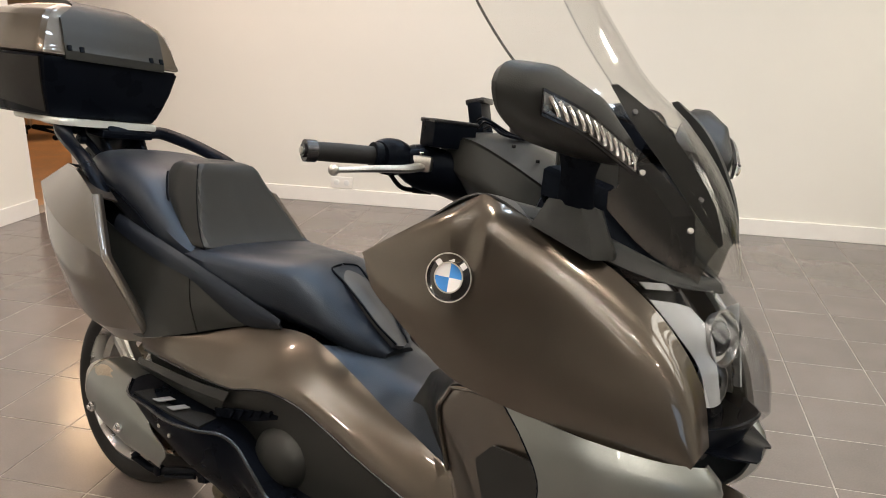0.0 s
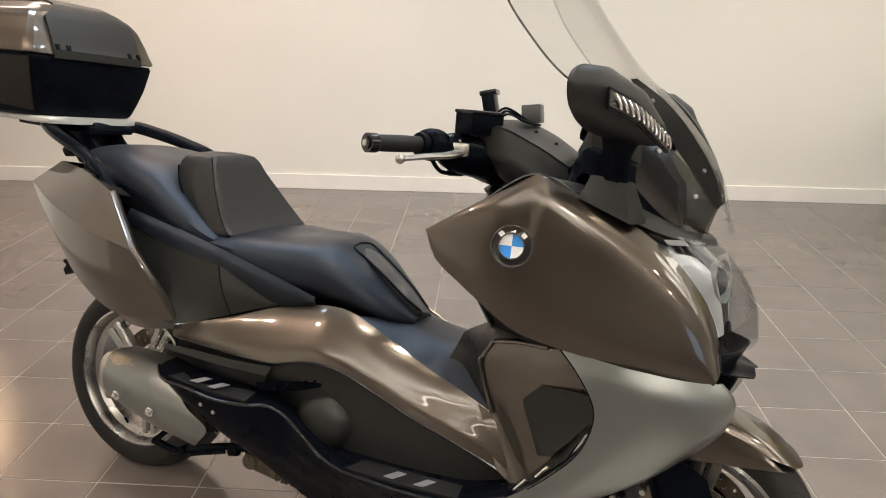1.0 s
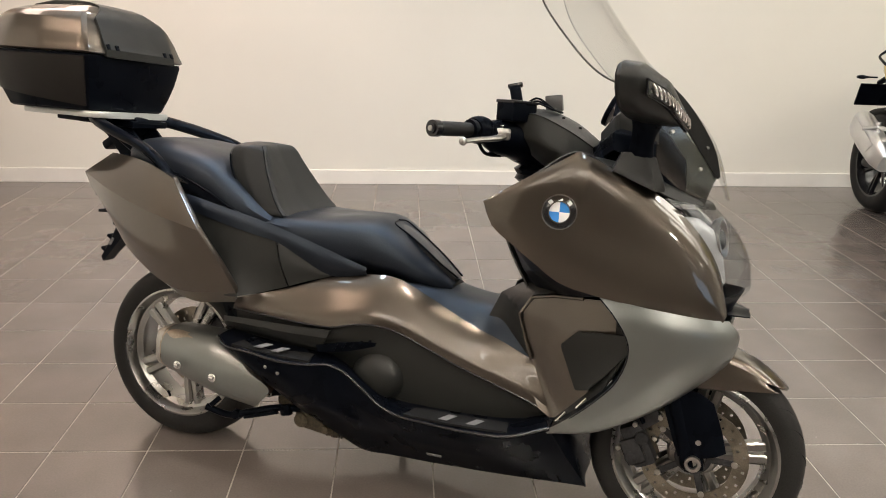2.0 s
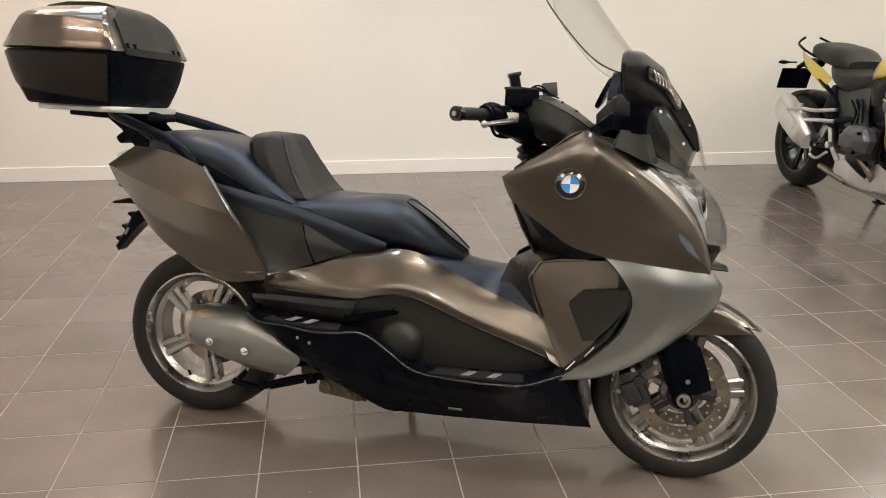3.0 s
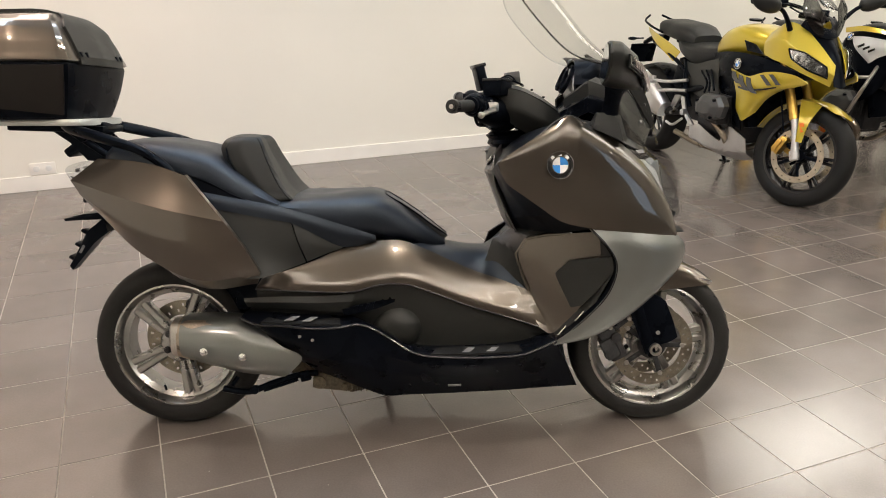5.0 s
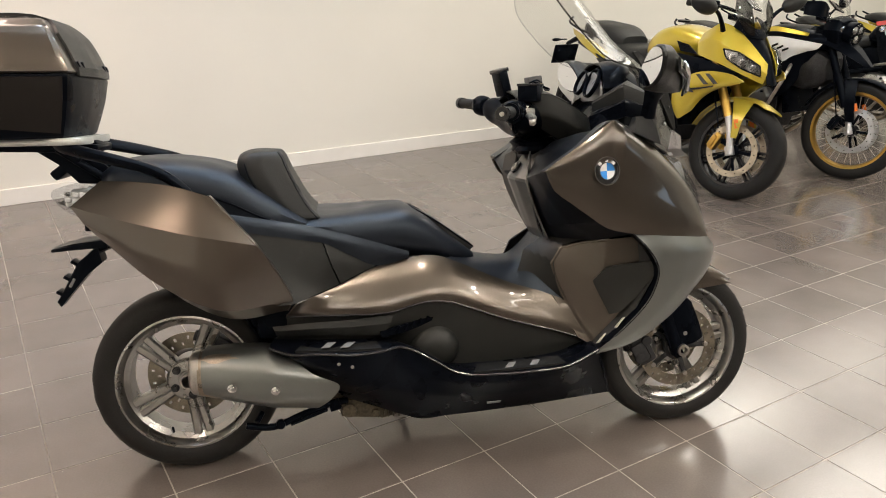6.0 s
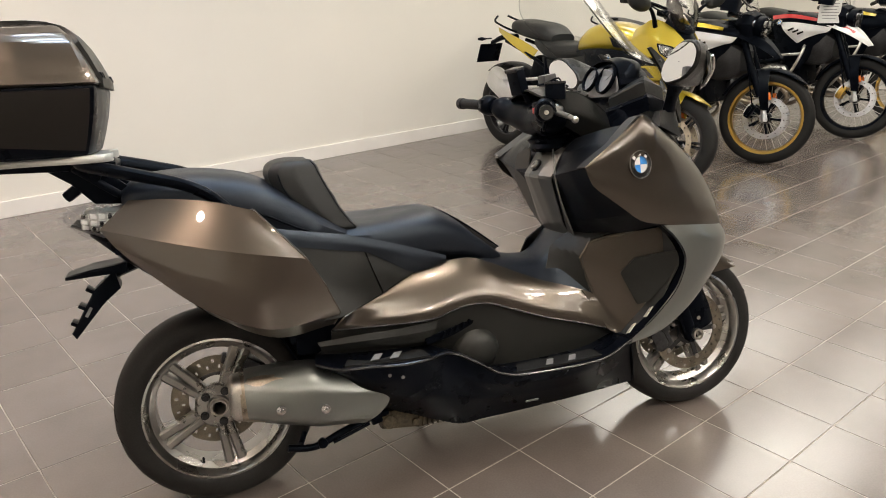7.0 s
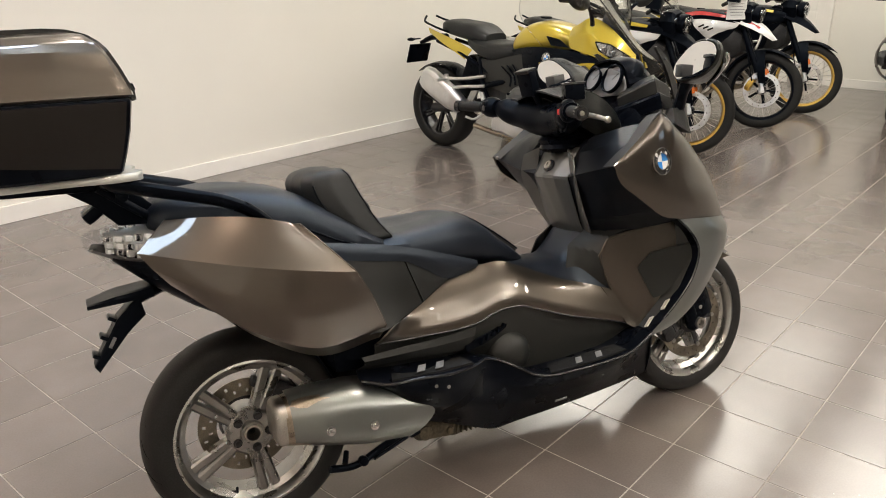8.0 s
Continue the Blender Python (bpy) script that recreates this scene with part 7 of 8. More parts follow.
    part("rider_seat", rings([squircle(x, w, z0 + up, z1 + up, 16, 0.6) for x, w, z0, z1 in ((0.32, 0.13, 0.765, 0.87), (0.40, 0.155, 0.735, 0.855), (0.54, 0.165, 0.71, 0.84), (0.66, 0.13, 0.72, 0.845), (0.74, 0.08, 0.75, 0.86))] if not road else [squircle(x, w, z0, z1, 16, 0.6) for x, w, z0, z1 in ((0.36, 0.12, 0.80, 0.880), (0.46, 0.160, 0.755, 0.865), (0.60, 0.175, 0.715, 0.850), (0.73, 0.145, 0.715, 0.850), (0.83, 0.09, 0.75, 0.860))], 28, 20), VINYL_GRIP, bike, "black rider seat")
    for s in (-1, 1):
        part("tail_panel", loft([[(-0.10, s * 0.08, 0.875 + hi), (0.10, s * 0.125, 0.84 + hi), (0.30, s * 0.135, 0.79 + hi), (0.42, s * 0.14, 0.75 + hi)], [(-0.08, s * 0.085, 0.84 + hi), (0.10, s * 0.14, 0.785 + hi), (0.28, s * 0.15, 0.715 + hi), (0.36, s * 0.15, 0.68 + hi)]], 16, 8, 0.004, out=(0, s, 0)), body if road else accent, bike)
        part("grab_rail", tube([(0.18, s * 0.14, 0.86 + hi), (0.0, s * 0.14, 0.90 + hi), (-0.12, s * 0.10, 0.93 + hi), (-0.15, s * 0.05, 0.955 + hi)], 0.008, 8, 14), BLACK, bike)
    part("plate_holder", joined(tube([(0.02, 0, 0.84), (-0.14, 0, 0.83), (-0.27, 0, 0.78)], [0.03, 0.022, 0.016], 8, 10), block(pose(-0.300, 0, 0.70, 0, 18, 0), 0.012, 0.22, 0.15, 0.004)), BLACK, bike, "black plate holder")
    for s in (-1, 1):
        part("rear_indicator", rings([[(-0.25 + 0.022 * k * math.cos(a), s * q, 0.815 + 0.014 * k * math.sin(a)) for a in (2 * math.pi * i / 10 for i in range(10))] for q, k in ((0.03, 0.4), (0.09, 0.5), (0.12, 1.0), (0.155, 0.6))], 14, 8), BLACK, bike)
    part("rear_hugger", loft([ring_arc(0, rr, rr + 0.02, -0.08, 130, 30), ring_arc(0, rr, rr + 0.03, 0, 130, 30), ring_arc(0, rr, rr + 0.02, 0.08, 130, 30)], 14, 8, 0.004, out=(0, 0, 1)), BLACK, bike)
    tank = part("tank", rings([squircle(x, w, z0 + hi, z1 + hi, 18, 0.7) for x, w, z0, z1 in ((0.70, 0.07, 0.78, 0.84), (0.76, 0.125, 0.77, 0.905), (0.86, 0.160, 0.77, 0.975), (1.02, 0.175, 0.78, 0.990), (1.20, 0.165, 0.80, 0.975), (1.34, 0.12, 0.83, 0.945))] if not road else [squircle(x, w, z0, z1, 18, 0.7) for x, w, z0, z1 in ((0.76, 0.08, 0.78, 0.84), (0.80, 0.120, 0.79, 0.905), (0.88, 0.150, 0.80, 0.975), (1.00, 0.168, 0.815, 1.012), (1.16, 0.150, 0.83, 1.000), (1.34, 0.10, 0.85, 0.945))], 32, 24), body if road else BLACK, bike, "painted fuel tank")
    part("fuel_cap", rod(pose(0.90 + fwd, 0, (0.997 if road else 0.99) + hi, 0, 4, 0), 0.04, 0.012, 24, 0.003), BLACK, tank)
    if road:
        for s in (-1, 1):
            part("knee_panel", loft([[(0.80, s * 0.140, 0.815), (1.00, s * 0.190, 0.850), (1.20, s * 0.205, 0.860), (1.36, s * 0.205, 0.850), (1.62, s * 0.195, 0.805)], [(0.88, s * 0.18, 0.76), (1.02, s * 0.225, 0.80), (1.20, s * 0.244, 0.805), (1.38, s * 0.235, 0.80), (1.64, s * 0.185, 0.775)], [(0.94, s * 0.19, 0.69), (1.04, s * 0.228, 0.71), (1.18, s * 0.235, 0.72), (1.38, s * 0.225, 0.72), (1.58, s * 0.175, 0.735)]], 16, 8, 0.005, out=(0, s, 0)), BLACK, bike)
            roundel(bike, facing(1.195, s * 0.250, 0.800, (0, s, 0.1)), 0.030)
            fair = [[(1.115, s * 0.238, 0.768), (1.20, s * 0.248, 0.752), (1.30, s * 0.250, 0.742), (1.42, s * 0.246, 0.778), (1.55, s * 0.226, 0.792), (1.645, s * 0.200, 0.778), (1.690, s * 0.168, 0.748)],
                    [(1.155, s * 0.244, 0.715), (1.23, s * 0.256, 0.700), (1.32, s * 0.258, 0.700), (1.42, s * 0.250, 0.715), (1.52, s * 0.234, 0.725), (1.60, s * 0.205, 0.728), (1.66, s * 0.172, 0.735)],
                    [(1.205, s * 0.246, 0.620), (1.25, s * 0.254, 0.612), (1.30, s * 0.254, 0.615), (1.36, s * 0.248, 0.630), (1.42, s * 0.238, 0.650), (1.48, s * 0.220, 0.672), (1.54, s * 0.190, 0.695)],
                    [(1.215, s * 0.240, 0.530), (1.245, s * 0.246, 0.515), (1.27, s * 0.246, 0.512), (1.30, s * 0.242, 0.525), (1.335, s * 0.234, 0.545), (1.37, s * 0.222, 0.575), (1.41, s * 0.200, 0.612)],
                    [(1.250, s * 0.232, 0.482), (1.262, s * 0.236, 0.476), (1.274, s * 0.236, 0.474), (1.288, s * 0.232, 0.482), (1.305, s * 0.228, 0.495), (1.325, s * 0.220, 0.512), (1.35, s * 0.205, 0.535)]]
            part("side_fairing", loft(fair, 28, 22, 0.005, out=(0, s, 0)), body, bike, "yellow side fairing with dark lettering bars", 24)
            for q0, q1, zt, zb, lean in ((1.150, 1.188, 0.756, 0.690, 0.058), (1.215, 1.255, 0.742, 0.668, 0.062), (1.283, 1.325, 0.738, 0.655, 0.066)):
                part("fairing_graphic", loft([[(q0, s * 0.254, zt), (q1, s * 0.256, zt - 0.004)], [((q0 + q1) / 2 + lean * 0.25 - 0.018, s * 0.264, (zt + zb) / 2 + 0.004), ((q0 + q1) / 2 + lean * 0.25 + 0.034, s * 0.265, (zt + zb) / 2)], [(q0 + lean, s * 0.2625, zb), (q1 + lean + 0.016, s * 0.263, zb)]], 5, 8, 0.003, out=(0, s, 0)), INK, bike)
            for q0, zt in ((1.395, 0.762), (1.470, 0.774)):
                part("fairing_slash", loft([[(q0, s * 0.2535, zt), (q0 + 0.030, s * 0.2520, zt + 0.004)], [(q0 + 0.075, s * 0.2555, zt - 0.050), (q0 + 0.105, s * 0.2500, zt - 0.046)]], 5, 6, 0.003, out=(0, s, 0)), INK, bike)
            part("fairing_line", loft([[(1.225, s * 0.262, 0.676), (1.33, s * 0.262, 0.672), (1.44, s * 0.256, 0.690), (1.53, s * 0.240, 0.712)], [(1.240, s * 0.262, 0.664), (1.33, s * 0.261, 0.660), (1.44, s * 0.254, 0.680), (1.53, s * 0.239, 0.705)]], 16, 3, 0.003, out=(0, s, 0)), INK, bike)
            part("belly_pan", loft([[(0.64, s * 0.15, 0.315), (0.75, s * 0.160, 0.350), (0.88, s * 0.170, 0.315), (1.01, s * 0.175, 0.285), (1.07, s * 0.175, 0.410), (1.24, s * 0.165, 0.350)], [(0.64, s * 0.15, 0.24), (0.80, s * 0.165, 0.23), (0.96, s * 0.17, 0.22), (1.10, s * 0.165, 0.24), (1.18, s * 0.16, 0.26), (1.25, s * 0.15, 0.255)], [(0.66, s * 0.06, 0.18), (0.80, s * 0.06, 0.165), (0.95, s * 0.06, 0.165), (1.08, s * 0.06, 0.175), (1.16, s * 0.06, 0.19), (1.22, s * 0.06, 0.21)]], 36, 10, 0.005, flat_u=True, flat_v=True, out=(0, s, -0.3)), BRIGHT, bike, "silver belly pan", 18)
            cheek = [[(1.30, s * 0.135, 0.985), (1.37, s * 0.145, 1.020), (1.44, s * 0.140, 1.055), (1.50, s * 0.105, 1.040), (1.60, s * 0.075, 0.965), (1.72, s * 0.034, 0.845)],
                     [(1.31, s * 0.180, 0.930), (1.39, s * 0.192, 0.960), (1.46, s * 0.188, 0.965), (1.54, s * 0.165, 0.925), (1.63, s * 0.122, 0.870), (1.73, s * 0.040, 0.790)],
                     [(1.33, s * 0.190, 0.868), (1.42, s * 0.198, 0.850), (1.50, s * 0.186, 0.832), (1.57, s * 0.165, 0.808), (1.65, s * 0.118, 0.772), (1.705, s * 0.034, 0.728)]]
            part("nose_panel", loft(cheek, 24, 18, 0.005, flat_v=True, out=(0.4, s, 0)), body, bike, "yellow nose fairing", 18)
            lamp = [[(1.520, s * 0.184, 0.918), (1.605, s * 0.150, 0.905), (1.706, s * 0.078, 0.835)], [(1.548, s * 0.186, 0.868), (1.630, s * 0.140, 0.815), (1.712, s * 0.066, 0.775)]]
            part("headlight", loft([[(x - 0.004, y, z) for x, y, z in r] for r in lamp], 14, 8, 0.006, out=(1, s, 0)), REFLECTOR, bike, "clear slanted headlight")
            for q in range(3):
                f = 0.22 + 0.28 * q
                c = [lamp[0][0][j] * (1 - f) * 0.5 + lamp[1][0][j] * (1 - f) * 0.5 + lamp[0][2][j] * f * 0.5 + lamp[1][2][j] * f * 0.5 for j in range(3)]
                part("reflector_cell", rod(facing(c[0] + 0.006, c[1] + s * 0.004, c[2], (1, s * 0.7, 0.1)), 0.024 - 0.004 * q, 0.012, 16, 0.003), REFLECTOR, bike)
            part("headlight_lens", loft([[(x + 0.012, y + s * 0.006, z + dz) for x, y, z in r] for r, dz in zip(lamp, (0.006, -0.006))], 14, 8, 0.003, out=(1, s, 0)), LENS, bike)
            part("headlight_rim", tube([lamp[0][0], lamp[0][1], lamp[0][2], lamp[1][2], lamp[1][1], lamp[1][0], lamp[0][0]], 0.0045, 6, 28, True), BLACK, bike)
            part("air_intake", loft([[(1.125, s * 0.176, 0.930), (1.245, s * 0.186, 0.915)], [(1.175, s * 0.186, 0.872), (1.330, s * 0.196, 0.868)]], 6, 4, 0.004, out=(0, s, 0)), BLACK, bike)
        part("nose_centre", loft([[(1.555, -0.085, 1.00), (1.585, 0, 1.01), (1.555, 0.085, 1.00)], [(1.690, -0.035, 0.855), (1.705, 0, 0.86), (1.690, 0.035, 0.855)], [(1.740, -0.04, 0.735), (1.755, 0, 0.725), (1.740, 0.04, 0.735)]], 10, 12, 0.005, out=(1, 0, 0)), BLACK, bike)
        part("nose_core", block(pose(1.49, 0, 0.87, 0, 30, 0), 0.26, 0.25, 0.18, 0.05), BLACK, bike)
        shield = [[(1.52, -0.130, 1.045), (1.590, -0.075, 0.995), (1.620, 0, 0.980), (1.590, 0.075, 0.995), (1.52, 0.130, 1.045)], [(1.49, -0.168, 1.135), (1.555, -0.09, 1.120), (1.580, 0, 1.115), (1.555, 0.09, 1.120), (1.49, 0.168, 1.135)], [(1.38, -0.135, 1.29), (1.43, -0.07, 1.315), (1.45, 0, 1.32), (1.43, 0.07, 1.315), (1.38, 0.135, 1.29)]]
        part("screen_base", loft([[(x + 0.004, y * 1.02, z - 0.004) for x, y, z in shield[0]], [(x - 0.006, y * 0.80, z + 0.022) for x, y, z in shield[0]], [(x - 0.02, y * 0.5, z + 0.045) for x, y, z in shield[0]]], 18, 8, 0.004, out=(1, 0, 0)), BLACK, bike, "black spoiler below the windshield")
        top_z, bar_x = 1.105, 1.32
        for s in (-1, 1):
            part("screen_frame", loft([[(1.560, s * 0.135, 1.075), (1.540, s * 0.150, 1.125), (1.515, s * 0.130, 1.185)], [(1.590, s * 0.085, 1.005), (1.575, s * 0.100, 1.090), (1.545, s * 0.095, 1.190)], [(1.610, s * 0.045, 0.985), (1.598, s * 0.050, 1.060), (1.575, s * 0.055, 1.130)]], 12, 10, 0.004, out=(1, s, 0)), SMOKE, bike, "smoked screen support")
    else:
        for s in (-1, 1):
            side = [[(0.92, s * 0.225, 0.955), (1.06, s * 0.25, 0.965), (1.20, s * 0.235, 0.955), (1.36, s * 0.175, 0.935)], [(0.96, s * 0.245, 0.905), (1.08, s * 0.268, 0.905), (1.20, s * 0.25, 0.90), (1.34, s * 0.18, 0.905)], [(1.10, s * 0.235, 0.79), (1.13, s * 0.25, 0.80), (1.17, s * 0.245, 0.83), (1.26, s * 0.20, 0.875)]]
            part("tank_panel", loft(side, 20, 14, 0.005, out=(0, s, 0)), body, bike, "painted tank side panel")
            part("tank_stripe", loft([[(0.82, s * 0.19, 1.005), (1.0, s * 0.222, 1.03), (1.24, s * 0.17, 1.00)], [(0.84, s * 0.205, 0.975), (1.0, s * 0.236, 0.998), (1.24, s * 0.185, 0.98)]], 14, 5, 0.005, out=(0, s, 0)), accent, bike)
            part("radiator_shroud", loft([[(0.84, s * 0.20, 0.94), (1.00, s * 0.225, 0.93), (1.20, s * 0.22, 0.90), (1.34, s * 0.16, 0.90)], [(0.90, s * 0.20, 0.74), (1.02, s * 0.235, 0.70), (1.14, s * 0.23, 0.72), (1.26, s * 0.17, 0.80)], [(0.98, s * 0.17, 0.56), (1.04, s * 0.20, 0.52), (1.12, s * 0.20, 0.56), (1.18, s * 0.16, 0.64)]], 18, 14, 0.005, out=(0, s, 0)), BLACK, bike, "black radiator shroud")
            for k in range(3):
                part("panel_slot", block(pose(1.045 + 0.045 * k, s * 0.266, 0.905 - 0.012 * k, 0, -25, 0), 0.055, 0.008, 0.016, 0.003), INK, bike)
            roundel(bike, facing(0.93, s * 0.250, 0.955, (0, s, 0.3)), 0.024)
            part("crash_bar", tube([(1.12, s * 0.10, 0.86), (1.18, s * 0.27, 0.72), (1.12, s * 0.33, 0.52), (1.00, s * 0.28, 0.36), (0.86, s * 0.16, 0.27)], 0.013, 10, 26), STEEL, bike, "steel crash bar")
            part("crash_bar", tube([(1.18, s * 0.265, 0.71), (1.04, s * 0.31, 0.69), (0.90, s * 0.22, 0.66)], 0.012, 10, 14), STEEL, bike)
            part("hand_guard", t(loft([[(1.20, s * 0.46, 1.16), (1.29, s * 0.38, 1.17), (1.30, s * 0.26, 1.14)], [(1.20, s * 0.46, 1.07), (1.29, s * 0.38, 1.07), (1.29, s * 0.27, 1.08)]], 12, 8, 0.004, out=(1, 0, 0))), BLACK, bike, "black hand guard")
        part("front_cowl", rings([[(x, y * k, 0.76 + z * k) for y, z in ((-0.17, 0.13), (0.17, 0.13), (0.19, 0.0), (0.13, -0.16), (-0.13, -0.16), (-0.19, 0.0))] for x, k in ((1.10, 0.9), (1.20, 1.0), (1.30, 0.85), (1.36, 0.5))], 30, 10, flat_u=True), ENGINE, bike, "dark cowl behind the fork", 24)
        part("pannier", block(pose(-0.02, -0.27, 0.66, 0, 4, 0), 0.40, 0.20, 0.34, 0.02), ALLOY, bike, "aluminium luggage case")
        racy = accent is REDPAINT
        part("beak", loft([[(1.16, -0.155, 0.985), (1.36, -0.125, 0.925), (1.50, -0.085, 0.865), (1.62, -0.025, 0.790)], [(1.20, -0.06, 1.045), (1.38, -0.055, 0.985), (1.52, -0.042, 0.910), (1.645, -0.014, 0.800)], [(1.20, 0.06, 1.045), (1.38, 0.055, 0.985), (1.52, 0.042, 0.910), (1.645, 0.014, 0.800)], [(1.16, 0.155, 0.985), (1.36, 0.125, 0.925), (1.50, 0.085, 0.865), (1.62, 0.025, 0.790)]], 24, 16, 0.006, flat_v=True, out=(0, 0, 1)), body if racy else BLACK, bike, "painted beak" if racy else "black beak", 20)
        if racy:
            for s in (-1, 1):
                part("beak_stripe", loft([[(1.18, s * 0.120, 1.012), (1.36, s * 0.100, 0.953), (1.50, s * 0.070, 0.890)], [(1.19, s * 0.095, 1.028), (1.37, s * 0.080, 0.971), (1.51, s * 0.056, 0.905)]], 16, 4, 0.004, out=(0, s, 1)), REDPAINT, bike)
        lamp_m = facing(1.455, 0.0, 1.005, (1, 0, -0.1))
        part("headlight", rod(lamp_m, 0.080, 0.06, 28, 0.008), BLACK, bike, "round headlight in a black shell")
        for lx, ly, lr in ((-0.030, 0.028, 0.026), (0.032, 0.026, 0.024), (0.0, -0.034, 0.028)):
            part("lamp_cell", rod(lamp_m @ pose(lx, ly, 0.030), lr, 0.010, 16, 0.003), REFLECTOR, bike)
        part("headlight_lens", rings([[tuple(lamp_m @ Vector((q * math.cos(a), q * math.sin(a), h))) for a in (2 * math.pi * k / 16 for k in range(16))] for q, h in ((0.074, 0.034), (0.068, 0.044), (0.036, 0.053), (0.004, 0.055))], 24, 8), LENS, bike)
        part("lamp_mask", rings([[(1.30 + dx, y * k, 1.0 + z * k) for y, z in ((-0.13, 0.03), (-0.10, 0.10), (0, 0.12), (0.10, 0.10), (0.13, 0.03), (0.09, -0.09), (0, -0.12), (-0.09, -0.09))] for dx, k in ((0.0, 0.9), (0.06, 1.0), (0.11, 0.92), (0.125, 0.8))], 32, 10, flat_u=True), BLACK, bike, "black lamp mask", 24)
        for s in (-1, 1):
            part("side_lamp", rod(facing(1.425, s * 0.078, 1.035, (1, s * 0.3, 0)), 0.022, 0.014, 16, 0.003), REFLECTOR, bike)
        shield = [[(1.32, -0.13, 1.08), (1.40, -0.06, 1.05), (1.415, 0, 1.045), (1.40, 0.06, 1.05), (1.32, 0.13, 1.08)], [(1.24, -0.16, 1.22), (1.33, -0.08, 1.22), (1.35, 0, 1.22), (1.33, 0.08, 1.22), (1.24, 0.16, 1.22)], [(1.18, -0.13, 1.36), (1.26, -0.065, 1.38), (1.28, 0, 1.385), (1.26, 0.065, 1.38), (1.18, 0.13, 1.36)]]
        top_z, bar_x = 1.12, 1.16
    pane = part("windshield", loft(shield, 18, 16, 0.004, out=(1, 0, 0)), SCREEN, bike, "clear windshield")
    pane.visible_shadow = False
    part("handlebar", t(joined(tube([(bar_x - 0.10, -0.40, top_z), (bar_x - 0.02, -0.22, top_z + 0.015), (bar_x + 0.05, 0, top_z), (bar_x - 0.02, 0.22, top_z + 0.015), (bar_x - 0.10, 0.40, top_z)], 0.011, 10, 26), block(pose(bar_x + 0.05, 0, top_z - 0.03), 0.08, 0.22, 0.035, 0.01))), BLACK, bike)
    for s in (-1, 1):
        part("grip", t(tube([(bar_x - 0.045, s * 0.29, top_z + 0.012), (bar_x - 0.105, s * 0.415, top_z - 0.002)], 0.018, 12, 4)), GRIP, bike)
        part("switch_pod", t(block(pose(bar_x - 0.025, s * 0.25, top_z + 0.015, 0, 0, s * 25), 0.05, 0.05, 0.05, 0.008)), BLACK, bike)
        part("lever", t(tube([(bar_x + 0.03, s * 0.26, top_z + 0.005), (bar_x - 0.02, s * 0.40, top_z - 0.005)], 0.006, 8, 4)), BLACK, bike)
        if road:
            part("mirror_arm", tube([(1.465, s * 0.150, 1.015), (1.485, s * 0.195, 1.070), (1.500, s * 0.255, 1.125), (1.505, s * 0.30, 1.140)], [0.016, 0.012, 0.010], 8, 12), BLACK, bike)
            part("mirror", rings([[(1.505 + dx, s * (0.360 + k * 0.092 * math.cos(a)), 1.165 + k * 0.054 * math.sin(a) + 0.022 * k * math.cos(a)) for a in (2 * math.pi * i / 16 for i in range(16))] for dx, k in ((-0.018, 0.94), (-0.004, 1.02), (0.020, 0.9), (0.042, 0.45), (0.048, 0.1))], 28, 14), CHARCOAL, bike, "black oval mirror")
            continue
        mir = [(bar_x + 0.05, s * 0.34, top_z + 0.14)]
        part("mirror_arm", t(tube([(bar_x - 0.01, s * 0.25, top_z + 0.02), (bar_x + 0.03, s * 0.265, top_z + 0.08), (bar_x + 0.05, s * 0.30, top_z + 0.10)], 0.008, 8, 10)), BLACK, bike)
        head = t(rings([[(mir[0][0] + dx, mir[0][1] + k * 0.098 * math.cos(a), mir[0][2] + k * 0.056 * math.sin(a) + 0.02 * s * k * math.cos(a)) for a in (2 * math.pi * i / 16 for i in range(16))] for dx, k in ((-0.014, 0.95), (0.0, 1.02), (0.018, 0.85), (0.034, 0.35))], 24, 12))
        part("mirror", head, BLACK, bike, "black oval mirror")
    part("dash_display", t(block(pose(bar_x + 0.10, 0, top_z + 0.06, 0, -50, 0), 0.012, 0.17, 0.10, 0.006)), GLOSSBLACK, bike)
    part("cable", t(tube([(bar_x, -0.2, top_z), (bar_x + 0.10, -0.12, top_z - 0.06), (L - 0.18, -0.115, 0.70), (L - 0.09, -0.125, 0.42)], 0.005, 6, 20)), BLACK, bike)
    if card:
        sign = empty("price_card", m @ pose(0, 0, 0, LEAN, 0, 0), "white printed price card hanging on a motorcycle", "sign")
        part("card", block(pose(1.33, -0.20, 1.10, 0, 0, 60), 0.20, 0.004, 0.26, 0), PAPER, sign)
        for k in range(9):
            part("printed_line", block(pose(1.33, -0.20, 1.10, 0, 0, 60) @ pose(0.0, -0.0035, 0.10 - 0.024 * k), 0.16 - 0.02 * (k % 3), 0.002, 0.005 if k else 0.02, 0), REDPAINT if k == 1 else PRINT, sign)
    return bike


def parked(fx, fy, heading, wheelbase):
    """The pose of a bike whose front tyre stands at fx, fy."""
    a = radians(heading)
    return pose(fx - wheelbase * math.cos(a), fy - wheelbase * math.sin(a), 0, 0, 0, heading)


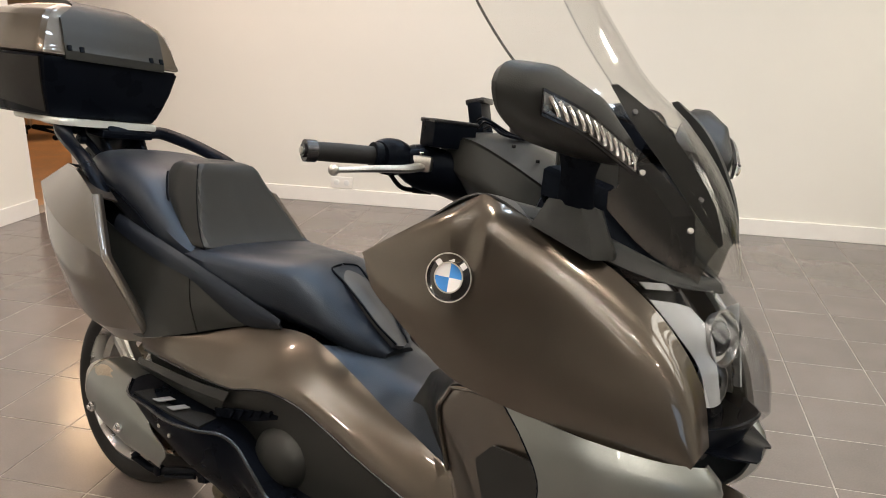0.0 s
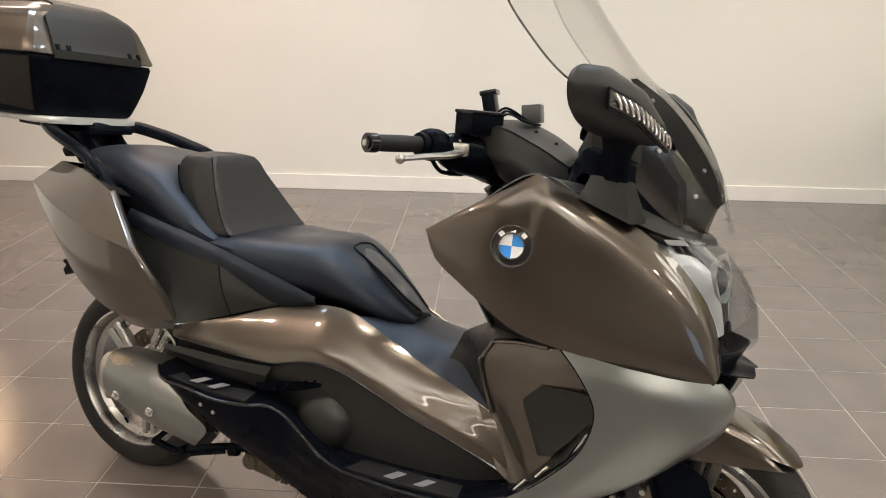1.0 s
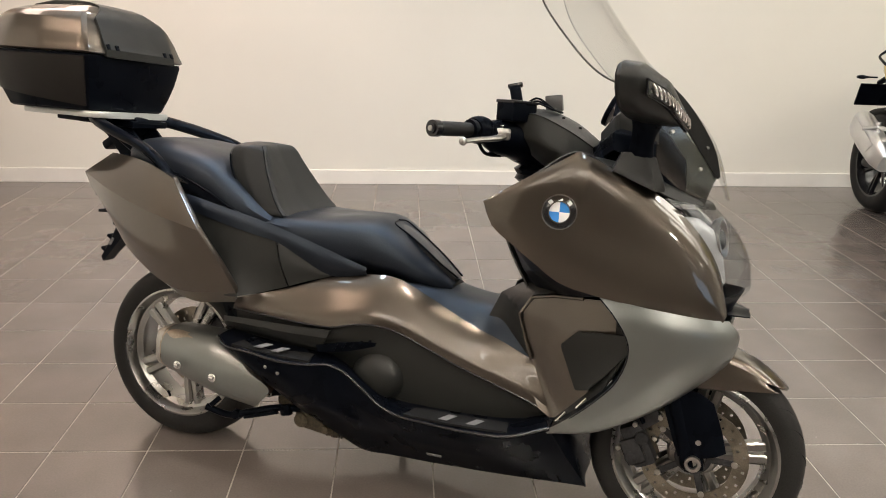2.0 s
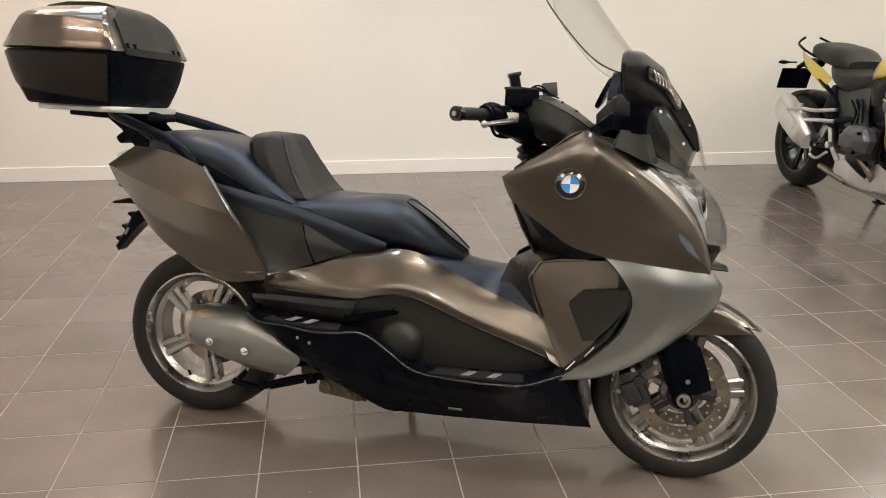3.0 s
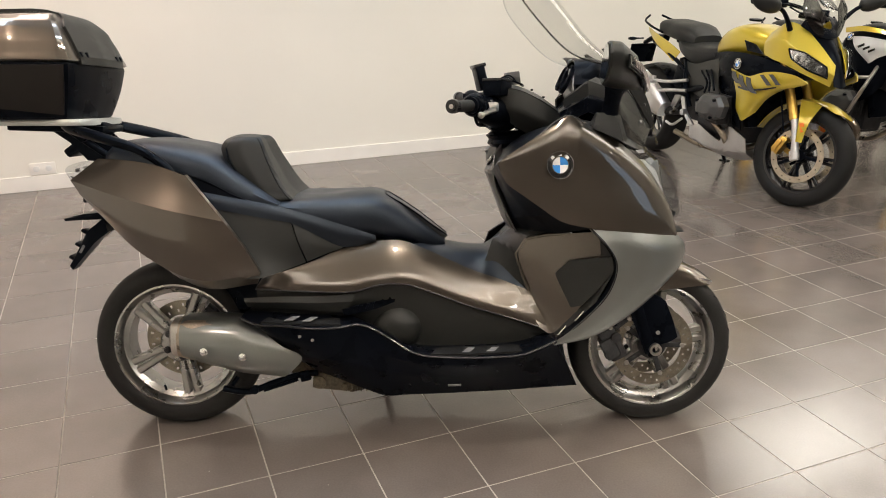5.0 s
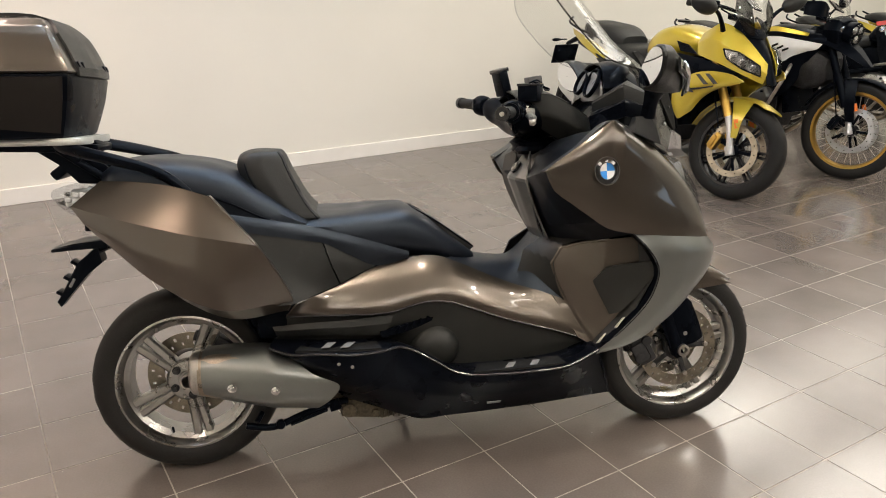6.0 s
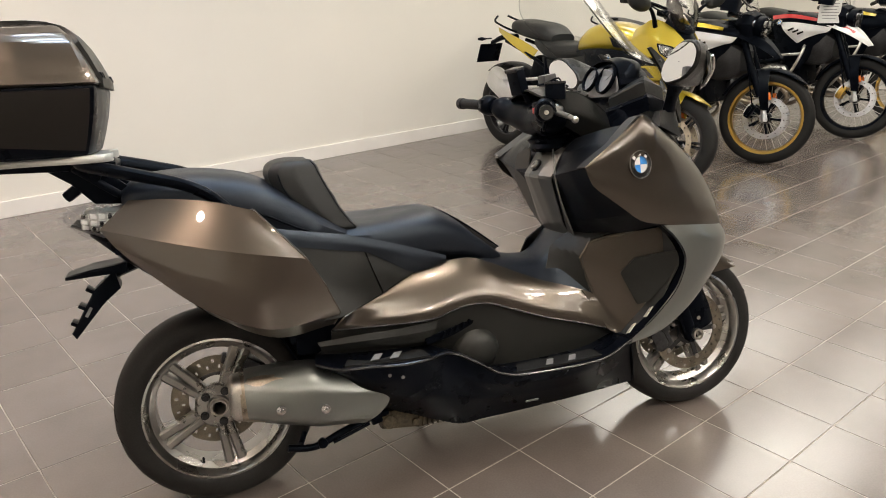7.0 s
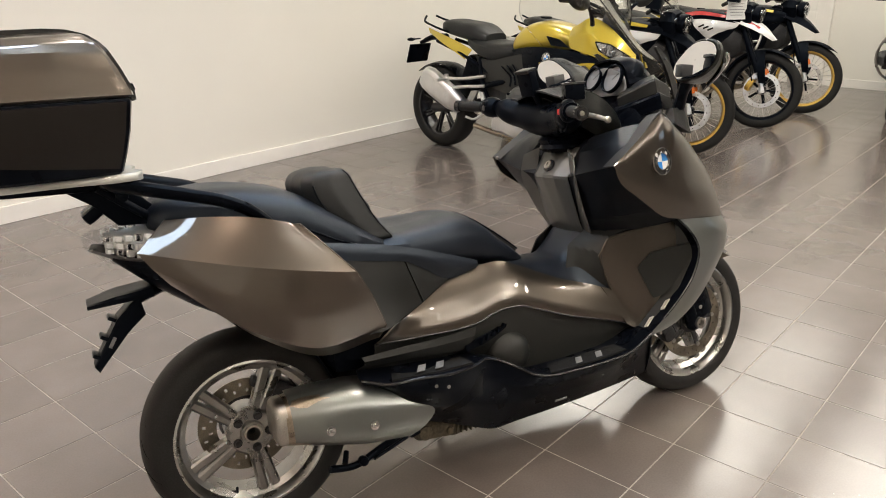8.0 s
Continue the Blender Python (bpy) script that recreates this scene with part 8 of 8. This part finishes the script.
ROW = "motorcycles parked along the wall"
motorcycle(parked(3.13, 2.41, -73, 1.53 * 1.06) @ Matrix.Diagonal((1.06, 1.06, 1.06, 1)), "yellow sports-touring motorcycle with a clear windshield", "road", YELLOW, BLACK, GLOSSBLACK, 22, ROW)
motorcycle(parked(4.21, 2.75, -70, 1.57), "white and black adventure motorcycle with gold wire wheels", "trail", PEARL, YELLOW, GOLD, 20, ROW, card=False, disc_mat=BRIGHT, cal_mat=BLACK)
motorcycle(parked(5.55, 3.22, -70, 1.57), "white and red adventure motorcycle with crash bars", "trail", PEARL, REDPAINT, BLACK, 18, ROW, card=True, disc_mat=BRIGHT)
motorcycle(parked(6.50, 3.53, -70, 1.57), "black adventure motorcycle with gold wheel rims", "trail", BLACK, YELLOW, GOLD, 18, ROW, disc_mat=STEEL)
motorcycle(ROOM @ pose(9.05, 0.02, 0, 0, 0, 180), "black adventure motorcycle parked at the end wall", "trail", BLACK, GREY, BLACK, 8, "")


# ---- floor tiles, laid last ----
PITCH, GAP, U_OFF, V_OFF = 0.30, 0.0046, 0.828, -0.432


def tile_verts(u, v, u1, v1):
    b = 0.0007
    return [(u, v, -0.0012), (u1, v, -0.0012), (u1, v1, -0.0012), (u, v1, -0.0012), (u + b, v + b, 0), (u1 - b, v + b, 0), (u1 - b, v1 - b, 0), (u + b, v1 - b, 0)]


TILE_FACES = [(4, 5, 6, 7), (0, 1, 5, 4), (1, 2, 6, 5), (2, 3, 7, 6), (3, 0, 4, 7)]
h = (PITCH - GAP) / 2
one = bpy.data.meshes.new("tile")
one.from_pydata(tile_verts(-h, -h, h, h), [], TILE_FACES)
one.materials.append(TILE)
rest_v, rest_f = [], []
for i in range(-12, 31):
    for j in range(-21, 14):
        u, v = U_OFF + PITCH * (i + 0.5), V_OFF + PITCH * (j + 0.5)
        if u + h < U0 or u - h > U1 or v + h < V0 or v - h > V1:
            continue
        if -1.4 < u < 3.2 and -1.9 < v < 1.7 and U0 < u - h:
            t = new("tile", one)
            t.parent = floor
            t.location = (u, v, 0)
        else:
            k = len(rest_v)
            rest_v += tile_verts(max(u - h, U0), max(v - h, V0), min(u + h, U1), min(v + h, V1))
            rest_f += [tuple(k + q for q in f) for f in TILE_FACES]
far = bpy.data.meshes.new("far_tiles")
far.from_pydata(rest_v, [], rest_f)
far.materials.append(TILE)
far_tiles = new("far_tiles", far)
far_tiles.parent = floor
tagged(far_tiles, "glossy brown-grey floor tiles", kind="stuff")
